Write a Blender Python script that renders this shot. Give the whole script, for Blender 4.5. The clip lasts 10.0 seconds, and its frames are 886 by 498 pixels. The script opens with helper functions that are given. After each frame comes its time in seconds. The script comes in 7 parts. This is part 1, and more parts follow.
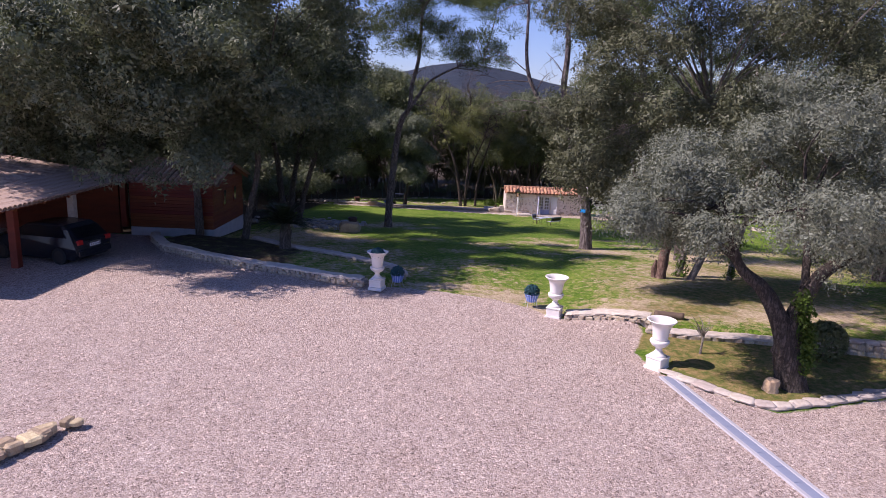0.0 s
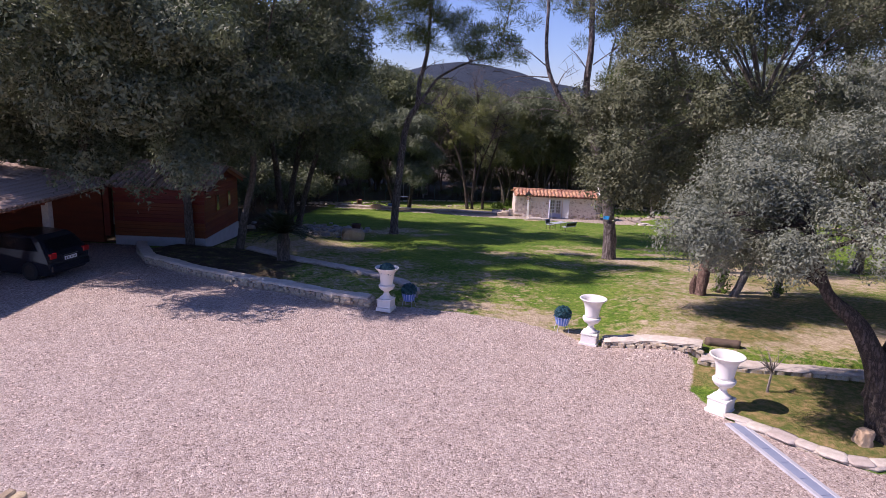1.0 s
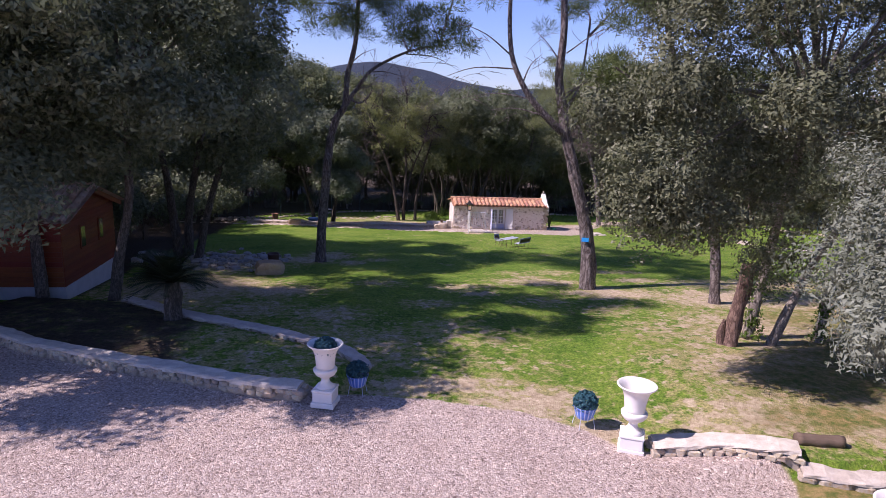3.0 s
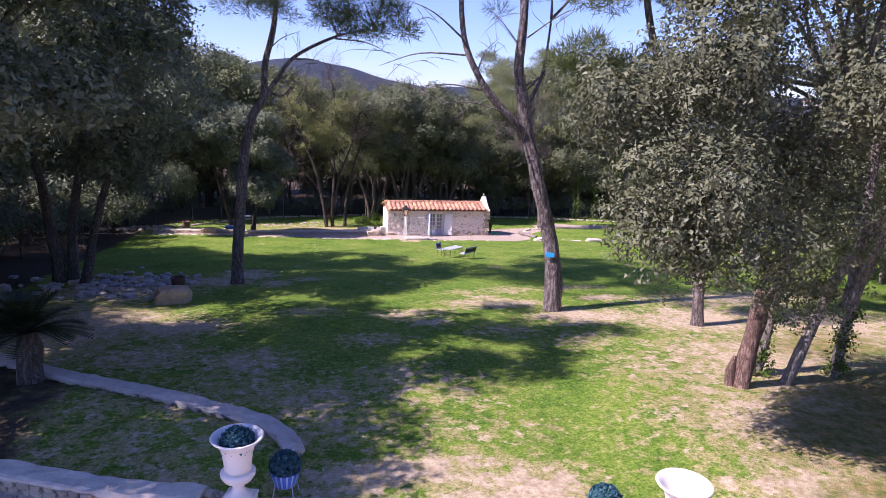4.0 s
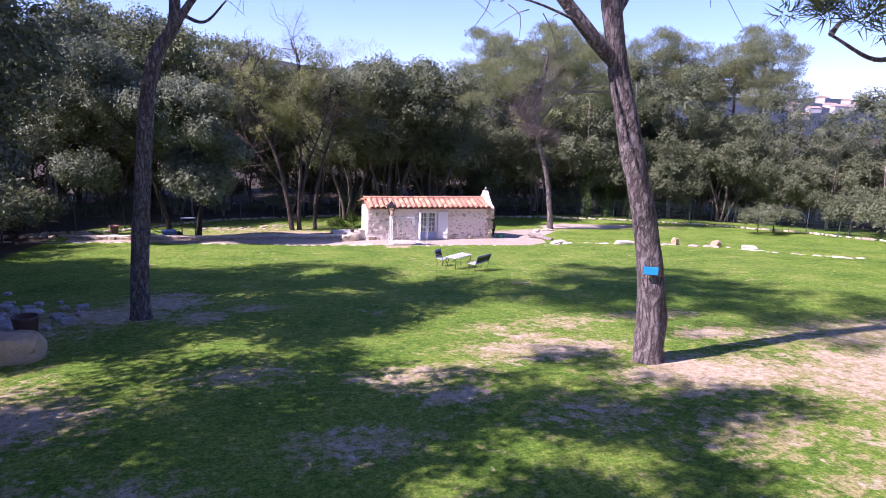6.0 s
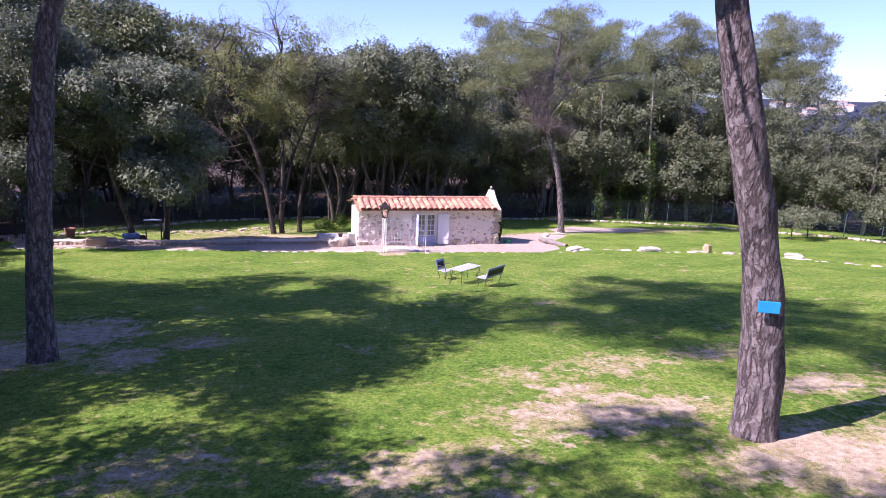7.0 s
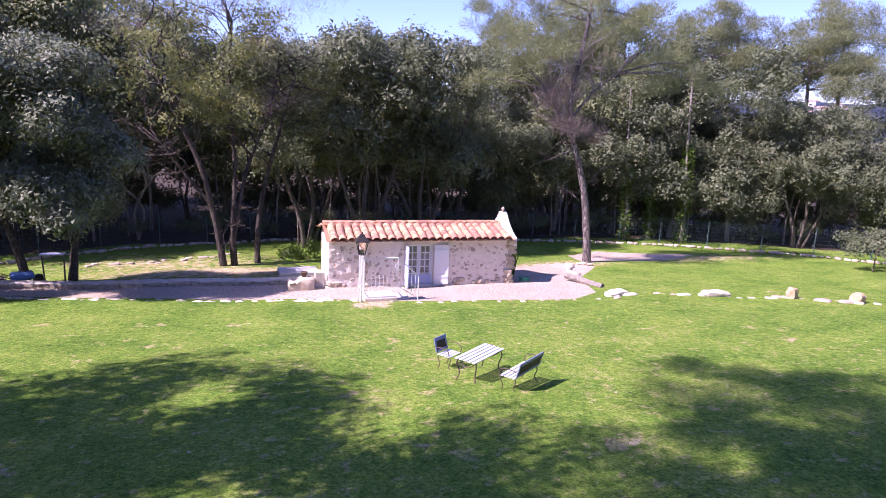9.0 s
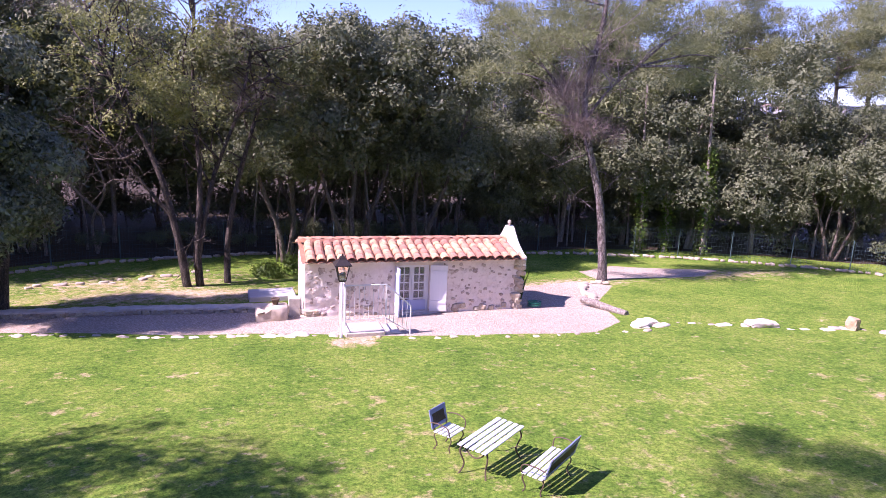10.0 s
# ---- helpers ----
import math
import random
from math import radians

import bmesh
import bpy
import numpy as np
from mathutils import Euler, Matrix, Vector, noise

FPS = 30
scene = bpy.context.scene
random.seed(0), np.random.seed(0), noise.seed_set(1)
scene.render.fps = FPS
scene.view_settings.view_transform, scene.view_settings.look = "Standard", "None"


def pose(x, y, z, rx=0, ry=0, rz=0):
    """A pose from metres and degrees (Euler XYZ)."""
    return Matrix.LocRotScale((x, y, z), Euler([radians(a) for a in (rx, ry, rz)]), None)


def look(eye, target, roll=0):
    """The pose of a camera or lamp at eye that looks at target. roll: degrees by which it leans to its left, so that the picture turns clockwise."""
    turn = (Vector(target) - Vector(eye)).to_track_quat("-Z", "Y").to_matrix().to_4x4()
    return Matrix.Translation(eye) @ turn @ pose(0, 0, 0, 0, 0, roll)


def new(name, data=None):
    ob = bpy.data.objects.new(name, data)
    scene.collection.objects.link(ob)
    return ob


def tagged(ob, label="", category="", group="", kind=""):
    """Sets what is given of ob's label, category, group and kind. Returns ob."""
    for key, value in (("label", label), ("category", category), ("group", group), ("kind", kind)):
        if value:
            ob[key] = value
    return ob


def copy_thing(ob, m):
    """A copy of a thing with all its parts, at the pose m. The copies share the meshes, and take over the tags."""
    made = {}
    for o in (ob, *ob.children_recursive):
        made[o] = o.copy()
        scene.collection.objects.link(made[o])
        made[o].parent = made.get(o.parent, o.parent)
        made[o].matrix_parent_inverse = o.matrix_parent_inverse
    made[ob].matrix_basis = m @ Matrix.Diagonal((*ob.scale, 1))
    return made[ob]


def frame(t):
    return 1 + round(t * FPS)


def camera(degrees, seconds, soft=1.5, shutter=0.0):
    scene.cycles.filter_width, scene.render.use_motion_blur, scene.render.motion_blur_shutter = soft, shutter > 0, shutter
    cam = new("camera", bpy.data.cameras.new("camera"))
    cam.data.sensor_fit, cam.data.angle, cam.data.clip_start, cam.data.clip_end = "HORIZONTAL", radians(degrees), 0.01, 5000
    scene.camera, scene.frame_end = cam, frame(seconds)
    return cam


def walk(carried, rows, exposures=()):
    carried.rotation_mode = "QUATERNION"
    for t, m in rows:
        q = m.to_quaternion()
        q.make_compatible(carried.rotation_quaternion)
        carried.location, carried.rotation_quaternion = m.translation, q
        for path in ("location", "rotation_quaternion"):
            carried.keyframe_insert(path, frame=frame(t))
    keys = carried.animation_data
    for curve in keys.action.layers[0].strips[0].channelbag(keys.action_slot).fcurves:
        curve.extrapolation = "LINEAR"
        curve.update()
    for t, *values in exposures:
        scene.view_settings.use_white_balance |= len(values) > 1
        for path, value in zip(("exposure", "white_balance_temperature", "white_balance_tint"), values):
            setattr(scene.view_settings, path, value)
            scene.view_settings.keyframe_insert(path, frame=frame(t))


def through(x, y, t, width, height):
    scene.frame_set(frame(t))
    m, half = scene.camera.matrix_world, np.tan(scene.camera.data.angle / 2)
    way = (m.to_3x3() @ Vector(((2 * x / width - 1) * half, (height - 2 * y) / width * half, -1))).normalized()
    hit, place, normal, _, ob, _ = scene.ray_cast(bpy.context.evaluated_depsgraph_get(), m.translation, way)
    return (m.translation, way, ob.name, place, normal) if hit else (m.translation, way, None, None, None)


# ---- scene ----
cam = camera(68.5, 10.0, soft=0.6)
PATH = [
    (0, (0.186, -1.02, 6.242), (0.189, 0.931, 5.801), 2.5),
    (0.5, (0.001, 0.05, 6.155), (0.002, 2.001, 5.714), 2.5),
    (1, (-0.352, 1.495, 6.131), (-0.349, 3.445, 5.689), 2.5),
    (1.5, (-0.718, 2.93, 6.177), (-0.664, 4.88, 5.733), 2.3),
    (2, (-1.06, 4.403, 6.165), (-0.997, 6.353, 5.723), 2.4),
    (2.5, (-1.217, 5.921, 6.078), (-1.136, 7.87, 5.637), 2.4),
    (3, (-1.275, 7.604, 6.016), (-1.022, 9.541, 5.584), 2.2),
    (3.2, (-1.29, 8.291, 6.014), (-0.986, 10.22, 5.584), 2.1),
    (4.3, (-1.279, 12.656, 5.762), (-0.765, 14.540, 5.332), 2.6),
    (4.5, (-1.302, 13.481, 5.699), (-0.773, 15.361, 5.268), 2.6),
    (5, (-1.118, 15.6, 5.347), (-0.577, 17.478, 4.922), 2.5),
    (5.5, (-0.687, 17.661, 4.76), (-0.148, 19.541, 4.34), 2.2),
    (6.8, (0.439, 22.942, 3.708), (1.0, 24.817, 3.293), 2.3),
    (7, (0.62, 23.712, 3.661), (1.182, 25.586, 3.245), 2.4),
    (7.5, (1.109, 25.723, 3.592), (1.681, 27.594, 3.177), 2.4),
    (8, (1.581, 27.52, 3.554), (2.157, 29.39, 3.14), 2.4),
    (8.5, (2.058, 29.308, 3.547), (2.638, 31.177, 3.135), 2.4),
    (9, (2.541, 31.043, 3.557), (3.126, 32.911, 3.145), 2.6),
    (9.5, (3.037, 32.734, 3.515), (3.627, 34.6, 3.104), 2.6),
    (10, (3.537, 34.437, 3.442), (4.134, 36.302, 3.034), 2.7),
]
EXPOSURES = [(0, 0.22, 6500, 34), (3.0, 0.37, 6350, 36), (4.5, 1.0, 6150, 41), (7.0, 1.08, 6000, 46), (8.5, 1.2, 6050, 49), (10.0, 1.26, 6150, 54)]
walk(cam, [(t, look(eye, target, roll)) for t, eye, target, roll in PATH], EXPOSURES)

# ---- world and sun ----
SUN_ELEVATION, SUN_AZIMUTH = 46.0, 186.0
to_sun = Vector((math.cos(radians(SUN_ELEVATION)) * math.cos(radians(SUN_AZIMUTH)),
                 math.cos(radians(SUN_ELEVATION)) * math.sin(radians(SUN_AZIMUTH)), math.sin(radians(SUN_ELEVATION))))
world = bpy.data.worlds.new("sky")
scene.world = world
world.use_nodes = True
sky = world.node_tree.nodes.new("ShaderNodeTexSky")
sky.sky_type, sky.sun_disc = "NISHITA", False
sky.sun_elevation, sky.sun_rotation = radians(SUN_ELEVATION), radians(90 - SUN_AZIMUTH)
sky.air_density, sky.dust_density, sky.ozone_density = 1.0, 0.2, 3.0
back = world.node_tree.nodes["Background"]
back.inputs["Strength"].default_value = 0.115
deep = world.node_tree.nodes.new("ShaderNodeMix")
deep.data_type, deep.blend_type = "RGBA", "MULTIPLY"
deep.inputs[0].default_value = 1.0
deep.inputs[7].default_value = (0.68, 0.78, 1.06, 1)
world.node_tree.links.new(sky.outputs[0], deep.inputs[6])
world.node_tree.links.new(deep.outputs[2], back.inputs["Color"])
sun_data = bpy.data.lights.new("sun", "SUN")
sun_data.energy, sun_data.angle, sun_data.color = 5.0, radians(0.53), (1.0, 0.95, 0.87)
sun = new("sun", sun_data)
sun.matrix_world = look(to_sun * 100, (0, 0, 0))

# ---- mesh helpers ----
def mesh_of(name, verts, faces, material=None, smooth=False):
    me = bpy.data.meshes.new(name)
    me.from_pydata([tuple(v) for v in verts], [], [tuple(f) for f in faces])
    if material:
        me.materials.append(material)
    if smooth:
        me.polygons.foreach_set("use_smooth", [True] * len(me.polygons))
    me.update()
    return me


def quads_mesh(name, verts, material):
    """A mesh of separate leaves from an array of shape (n, 3 or 4, 3)."""
    n, k = verts.shape[:2]
    me = bpy.data.meshes.new(name)
    me.vertices.add(k * n)
    me.vertices.foreach_set("co", verts.reshape(-1).astype(np.float32))
    me.loops.add(k * n)
    me.loops.foreach_set("vertex_index", np.arange(k * n, dtype=np.int32))
    me.polygons.add(n)
    me.polygons.foreach_set("loop_start", np.arange(0, k * n, k, dtype=np.int32))
    me.materials.append(material)
    me.update(calc_edges=True)
    return me


def thing(name, m, label, category, group="", kind=""):
    """An empty at the base of a thing, which parents its parts."""
    ob = new(name)
    ob.matrix_world = m
    ob.empty_display_size = 0.2
    return tagged(ob, label, category, group, kind)


def part(name, bm, material, parent, label="", smooth=False):
    """One mesh object under a thing or a part; bm is in the parent's space."""
    if isinstance(bm, bmesh.types.BMesh):
        me = bpy.data.meshes.new(name)
        bm.normal_update()
        bm.to_mesh(me)
        bm.free()
        me.materials.append(material)
        if smooth:
            me.polygons.foreach_set("use_smooth", [True] * len(me.polygons))
    else:
        me = bm
    ob = new(name, me)
    ob.parent = parent
    return tagged(ob, label)


def box(bm, x0, y0, z0, x1, y1, z1, bevel=0.0, m=None):
    made = bmesh.ops.create_cube(bm, size=1)
    vs = made["verts"]
    for v in vs:
        v.co = Vector(((x0 + x1) / 2 + v.co.x * (x1 - x0), (y0 + y1) / 2 + v.co.y * (y1 - y0), (z0 + z1) / 2 + v.co.z * (z1 - z0)))
    if bevel:
        es = list({e for v in vs for e in v.link_edges})
        out = bmesh.ops.bevel(bm, geom=es, offset=bevel, segments=1, affect="EDGES")
        vs = list({v for v in vs if v.is_valid} | set(out["verts"]))
    if m is not None:
        for v in vs:
            v.co = m @ v.co
    return vs


def boxed(*args, **kw):
    bm = bmesh.new()
    box(bm, *args, **kw)
    return bm


def lathe(bm, profile, seg=24, at=(0, 0, 0)):
    """A turned body from (radius, height) pairs."""
    rings = []
    for r, z in profile:
        rings.append([bm.verts.new((at[0] + r * math.cos(2 * math.pi * k / seg), at[1] + r * math.sin(2 * math.pi * k / seg), at[2] + z)) for k in range(seg)])
    for a, b in zip(rings, rings[1:]):
        for k in range(seg):
            bm.faces.new((a[k], a[(k + 1) % seg], b[(k + 1) % seg], b[k]))
    bm.faces.new(rings[0][::-1])
    bm.faces.new(rings[-1])
    return bm


def tube(bm, pts, radii, seg=7, rough=0.0, seed=0):
    """A tapered tube along points."""
    pts = [Vector(p) for p in pts]
    rings = []
    side = None
    for i, p in enumerate(pts):
        d = (pts[min(i + 1, len(pts) - 1)] - pts[max(i - 1, 0)]).normalized()
        side = (Vector((1, 0, 0)) if abs(d.x) < 0.8 else Vector((0, 1, 0))) if side is None else side
        side = (side - d * side.dot(d)).normalized()
        up = d.cross(side)
        ring = []
        for k in range(seg):
            a = 2 * math.pi * k / seg
            r = radii[i]
            if rough:
                r *= 1 + rough * noise.noise(Vector((math.cos(a) * 2 + seed, math.sin(a) * 2, p.z * 1.5)))
            ring.append(bm.verts.new(p + (side * math.cos(a) + up * math.sin(a)) * r))
        rings.append(ring)
    for a, b in zip(rings, rings[1:]):
        for k in range(seg):
            bm.faces.new((a[k], a[(k + 1) % seg], b[(k + 1) % seg], b[k]))
    bm.faces.new(rings[0][::-1])
    bm.faces.new(rings[-1])
    return bm


def curve_pts(pts, n):
    """Catmull-Rom points through pts."""
    p = [Vector(q) for q in pts]
    p = [p[0] * 2 - p[1]] + p + [p[-1] * 2 - p[-2]]
    out = []
    for i in range(1, len(p) - 2):
        for k in range(n):
            t = k / n
            out.append(0.5 * ((2 * p[i]) + (p[i + 1] - p[i - 1]) * t + (2 * p[i - 1] - 5 * p[i] + 4 * p[i + 1] - p[i + 2]) * t * t
                              + (3 * p[i] - p[i - 1] - 3 * p[i + 1] + p[i + 2]) * t ** 3))
    out.append(p[-2])
    return out


def stone_verts(rng, sx, sy, sz, sub=1):
    """A rough stone: a jittered block with rounded edges; sub 3 is a fine boulder."""
    bm = bmesh.new()
    if sub < 3:
        bmesh.ops.create_cube(bm, size=1)
        for v in bm.verts:
            v.co += Vector((rng.uniform(-0.16, 0.12), rng.uniform(-0.16, 0.12), rng.uniform(-0.16, 0.12))) * (1 if v.co.x > 0 else -1)
        bmesh.ops.bevel(bm, geom=bm.edges[:], offset=0.17, segments=1, affect="EDGES")
        for v in bm.verts:
            v.co = Vector((v.co.x * sx, v.co.y * sy, v.co.z * sz))
        return bm
    bmesh.ops.create_icosphere(bm, subdivisions=sub, radius=0.5)
    off = Vector((rng.uniform(0, 50), rng.uniform(0, 50), rng.uniform(0, 50)))
    for v in bm.verts:
        c = v.co.copy()
        k = max(abs(c.x), abs(c.y), abs(c.z))
        c = c.lerp(c * (0.5 / k), 0.6) * (1 + 0.25 * noise.noise(c * 2.3 + off))
        v.co = Vector((c.x * sx, c.y * sy, c.z * sz))
    return bm


# ---- materials ----
def nodes_of(name):
    m = bpy.data.materials.new(name)
    m.use_nodes = True
    return m, m.node_tree.nodes, m.node_tree.links, m.node_tree.nodes["Principled BSDF"]


def ramp_of(nodes, stops):
    r = nodes.new("ShaderNodeValToRGB")
    while len(r.color_ramp.elements) < len(stops):
        r.color_ramp.elements.new(0.5)
    for e, (p, c) in zip(r.color_ramp.elements, stops):
        e.position, e.color = p, (*c, 1)
    return r


def noise_of(nodes, links, scale, detail=5.0, rough=0.6, vector=None, stretch=None):
    n = nodes.new("ShaderNodeTexNoise")
    n.inputs["Scale"].default_value, n.inputs["Detail"].default_value, n.inputs["Roughness"].default_value = scale, detail, rough
    if vector is not None:
        if stretch:
            mp = nodes.new("ShaderNodeMapping")
            mp.inputs["Scale"].default_value = stretch
            links.new(vector, mp.inputs["Vector"])
            vector = mp.outputs[0]
        links.new(vector, n.inputs["Vector"])
    return n


def mix_of(nodes, links, kind, fac, a, b):
    m = nodes.new("ShaderNodeMix")
    m.data_type, m.blend_type = "RGBA", kind
    for sock, v in ((m.inputs[0], fac), (m.inputs[6], a), (m.inputs[7], b)):
        if isinstance(v, (int, float)):
            sock.default_value = v
        elif isinstance(v, tuple):
            sock.default_value = (*v, 1)
        else:
            links.new(v, sock)
    return m.outputs[2]


def surface(name, stops, scale=6.0, fine=60.0, roughness=0.7, bump=0.3, depth=0.01, metal=0.0, stretch=None, vary=0.0, island=False, stain=None):
    """Colour from two scales of noise, fine relief, and some change from piece to piece."""
    m, nodes, links, bsdf = nodes_of(name)
    co = nodes.new("ShaderNodeTexCoord").outputs["Object"]
    big = noise_of(nodes, links, scale, 6, 0.6, co, stretch)
    small = noise_of(nodes, links, fine, 4, 0.65, co, stretch)
    ramp = ramp_of(nodes, stops)
    add = nodes.new("ShaderNodeMath")
    add.operation = "MULTIPLY_ADD"
    links.new(small.outputs[0], add.inputs[0])
    add.inputs[1].default_value = 0.45
    sub = nodes.new("ShaderNodeMath")
    sub.operation = "MULTIPLY_ADD"
    links.new(big.outputs[0], sub.inputs[0])
    sub.inputs[1].default_value, sub.inputs[2].default_value = 0.9, -0.175
    links.new(sub.outputs[0], add.inputs[2])
    links.new(add.outputs[0], ramp.inputs[0])
    colour = ramp.outputs[0]
    if stain:
        st = noise_of(nodes, links, stain[0], 5, 0.7, co)
        sr = ramp_of(nodes, [(stain[1], (0, 0, 0)), (stain[1] + 0.12, (1, 1, 1))])
        links.new(st.outputs[0], sr.inputs[0])
        colour = mix_of(nodes, links, "MIX", sr.outputs[0], colour, stain[2])
    if vary:
        src = nodes.new("ShaderNodeNewGeometry").outputs["Random Per Island"] if island else nodes.new("ShaderNodeObjectInfo").outputs["Random"]
        hsv = nodes.new("ShaderNodeHueSaturation")
        mr = nodes.new("ShaderNodeMapRange")
        links.new(src, mr.inputs[0])
        mr.inputs[3].default_value, mr.inputs[4].default_value = 1 - vary, 1 + vary
        links.new(mr.outputs[0], hsv.inputs["Value"])
        hr = nodes.new("ShaderNodeMath")
        hr.operation = "MULTIPLY_ADD"
        links.new(src, hr.inputs[0])
        hr.inputs[1].default_value, hr.inputs[2].default_value = 0.03, 0.485
        links.new(hr.outputs[0], hsv.inputs["Hue"])
        links.new(colour, hsv.inputs["Color"])
        colour = hsv.outputs[0]
    links.new(colour, bsdf.inputs["Base Color"])
    bsdf.inputs["Roughness"].default_value, bsdf.inputs["Metallic"].default_value = roughness, metal
    if bump:
        b = nodes.new("ShaderNodeBump")
        b.inputs["Strength"].default_value, b.inputs["Distance"].default_value = bump, depth
        links.new(add.outputs[0], b.inputs["Height"])
        links.new(b.outputs[0], bsdf.inputs["Normal"])
    return m


def leaf(name, dark, light, roughness=0.5, through=0.3, tint=(0.5, 0.55, 0.15)):
    """Leaves: colour from leaf to leaf, some light passing through."""
    m, nodes, links, bsdf = nodes_of(name)
    rnd = nodes.new("ShaderNodeNewGeometry").outputs["Random Per Island"]
    co = nodes.new("ShaderNodeTexCoord").outputs["Object"]
    n = noise_of(nodes, links, 0.9, 4, 0.6, co)
    av = nodes.new("ShaderNodeMath")
    av.operation = "MULTIPLY_ADD"
    links.new(n.outputs[0], av.inputs[0])
    av.inputs[1].default_value = 1.2
    sc = nodes.new("ShaderNodeMath")
    sc.operation = "MULTIPLY_ADD"
    links.new(rnd, sc.inputs[0])
    sc.inputs[1].default_value, sc.inputs[2].default_value = 0.5, -0.35
    links.new(sc.outputs[0], av.inputs[2])
    ramp = ramp_of(nodes, [(0.0, dark), (0.55, tuple((a + b) / 2 for a, b in zip(dark, light))), (1.0, light)])
    links.new(av.outputs[0], ramp.inputs[0])
    links.new(ramp.outputs[0], bsdf.inputs["Base Color"])
    bsdf.inputs["Roughness"].default_value = roughness
    bsdf.inputs["Specular IOR Level"].default_value = 0.22
    tr = nodes.new("ShaderNodeBsdfTranslucent")
    links.new(mix_of(nodes, links, "MULTIPLY", 0.6, ramp.outputs[0], tint), tr.inputs["Color"])
    mx = nodes.new("ShaderNodeMixShader")
    mx.inputs[0].default_value = through
    links.new(bsdf.outputs[0], mx.inputs[1])
    links.new(tr.outputs[0], mx.inputs[2])
    links.new(mx.outputs[0], nodes["Material Output"].inputs["Surface"])
    return m


def bark(name, stops, scale, depth, stretch=(1, 1, 0.22)):
    """Furrowed bark: long cracked plates with dark joints."""
    m, nodes, links, bsdf = nodes_of(name)
    co = nodes.new("ShaderNodeTexCoord").outputs["Object"]
    wob = noise_of(nodes, links, 7.0, 5, 0.7, co)
    off = nodes.new("ShaderNodeVectorMath")
    off.operation = "MULTIPLY_ADD"
    links.new(wob.outputs["Color"], off.inputs[0])
    off.inputs[1].default_value = (0.08, 0.08, 0.25)
    links.new(co, off.inputs[2])
    mp = nodes.new("ShaderNodeMapping")
    mp.inputs["Scale"].default_value = stretch
    links.new(off.outputs[0], mp.inputs["Vector"])
    def furrow(k, vec, lo, hi):
        n_ = noise_of(nodes, links, k, 3, 0.55, vec)
        d = nodes.new("ShaderNodeMath")
        d.operation = "SUBTRACT"
        links.new(n_.outputs[0], d.inputs[0])
        d.inputs[1].default_value = 0.5
        a_ = nodes.new("ShaderNodeMath")
        a_.operation = "ABSOLUTE"
        links.new(d.outputs[0], a_.inputs[0])
        r_ = nodes.new("ShaderNodeMapRange")
        links.new(a_.outputs[0], r_.inputs[0])
        r_.inputs[2].default_value, r_.inputs[3].default_value, r_.inputs[4].default_value = 0.075, lo, hi
        return r_.outputs[0]

    long_ = furrow(scale, mp.outputs[0], 0.0, 1.0)
    mp2 = nodes.new("ShaderNodeMapping")
    mp2.inputs["Scale"].default_value, mp2.inputs["Location"].default_value = (1, 1, 0.9), (3, 7, 1)
    links.new(off.outputs[0], mp2.inputs["Vector"])
    short = furrow(scale * 0.55, mp2.outputs[0], 0.45, 1.0)
    cr = nodes.new("ShaderNodeMath")
    cr.operation = "MULTIPLY"
    links.new(long_, cr.inputs[0])
    links.new(short, cr.inputs[1])
    fine = noise_of(nodes, links, 40, 5, 0.7, co, (1, 1, 0.4))
    add = nodes.new("ShaderNodeMath")
    add.operation = "MULTIPLY_ADD"
    links.new(fine.outputs[0], add.inputs[0])
    add.inputs[1].default_value = 0.7
    links.new(cr.outputs[0], add.inputs[2])
    ramp = ramp_of(nodes, stops)
    half = nodes.new("ShaderNodeMath")
    half.operation = "MULTIPLY"
    links.new(add.outputs[0], half.inputs[0])
    half.inputs[1].default_value = 0.6
    links.new(half.outputs[0], ramp.inputs[0])
    links.new(ramp.outputs[0], bsdf.inputs["Base Color"])
    bsdf.inputs["Roughness"].default_value = 0.9
    b = nodes.new("ShaderNodeBump")
    b.inputs["Strength"].default_value, b.inputs["Distance"].default_value = 1.0, depth
    links.new(add.outputs[0], b.inputs["Height"])
    links.new(b.outputs[0], bsdf.inputs["Normal"])
    return m


LEAF_OAK = leaf("holm_oak_leaf", (0.072, 0.09, 0.052), (0.25, 0.285, 0.18), 0.5, 0.24)
LEAF_OAK_DRY = leaf("evergreen_oak_leaf", (0.05, 0.06, 0.032), (0.215, 0.228, 0.13), 0.45, 0.12)
LEAF_WOOD = leaf("wood_leaf", (0.105, 0.125, 0.058), (0.3, 0.33, 0.16), 0.55, 0.32)
LEAF_WOOD_DARK = leaf("dark_wood_leaf", (0.075, 0.092, 0.05), (0.24, 0.27, 0.155), 0.5, 0.28)
LEAF_YOUNG = leaf("young_leaf", (0.15, 0.17, 0.06), (0.36, 0.38, 0.15), 0.5, 0.4)
LEAF_OLIVE = leaf("olive_leaf", (0.1, 0.115, 0.08), (0.34, 0.37, 0.28), 0.55, 0.22)
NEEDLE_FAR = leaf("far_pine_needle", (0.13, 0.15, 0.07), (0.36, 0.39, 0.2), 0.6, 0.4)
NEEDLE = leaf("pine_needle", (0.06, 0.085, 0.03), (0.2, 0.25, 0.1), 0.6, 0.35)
TWIG_DRY = leaf("dry_twig", (0.11, 0.085, 0.08), (0.24, 0.19, 0.17), 0.8, 0.1, (0.4, 0.3, 0.2))
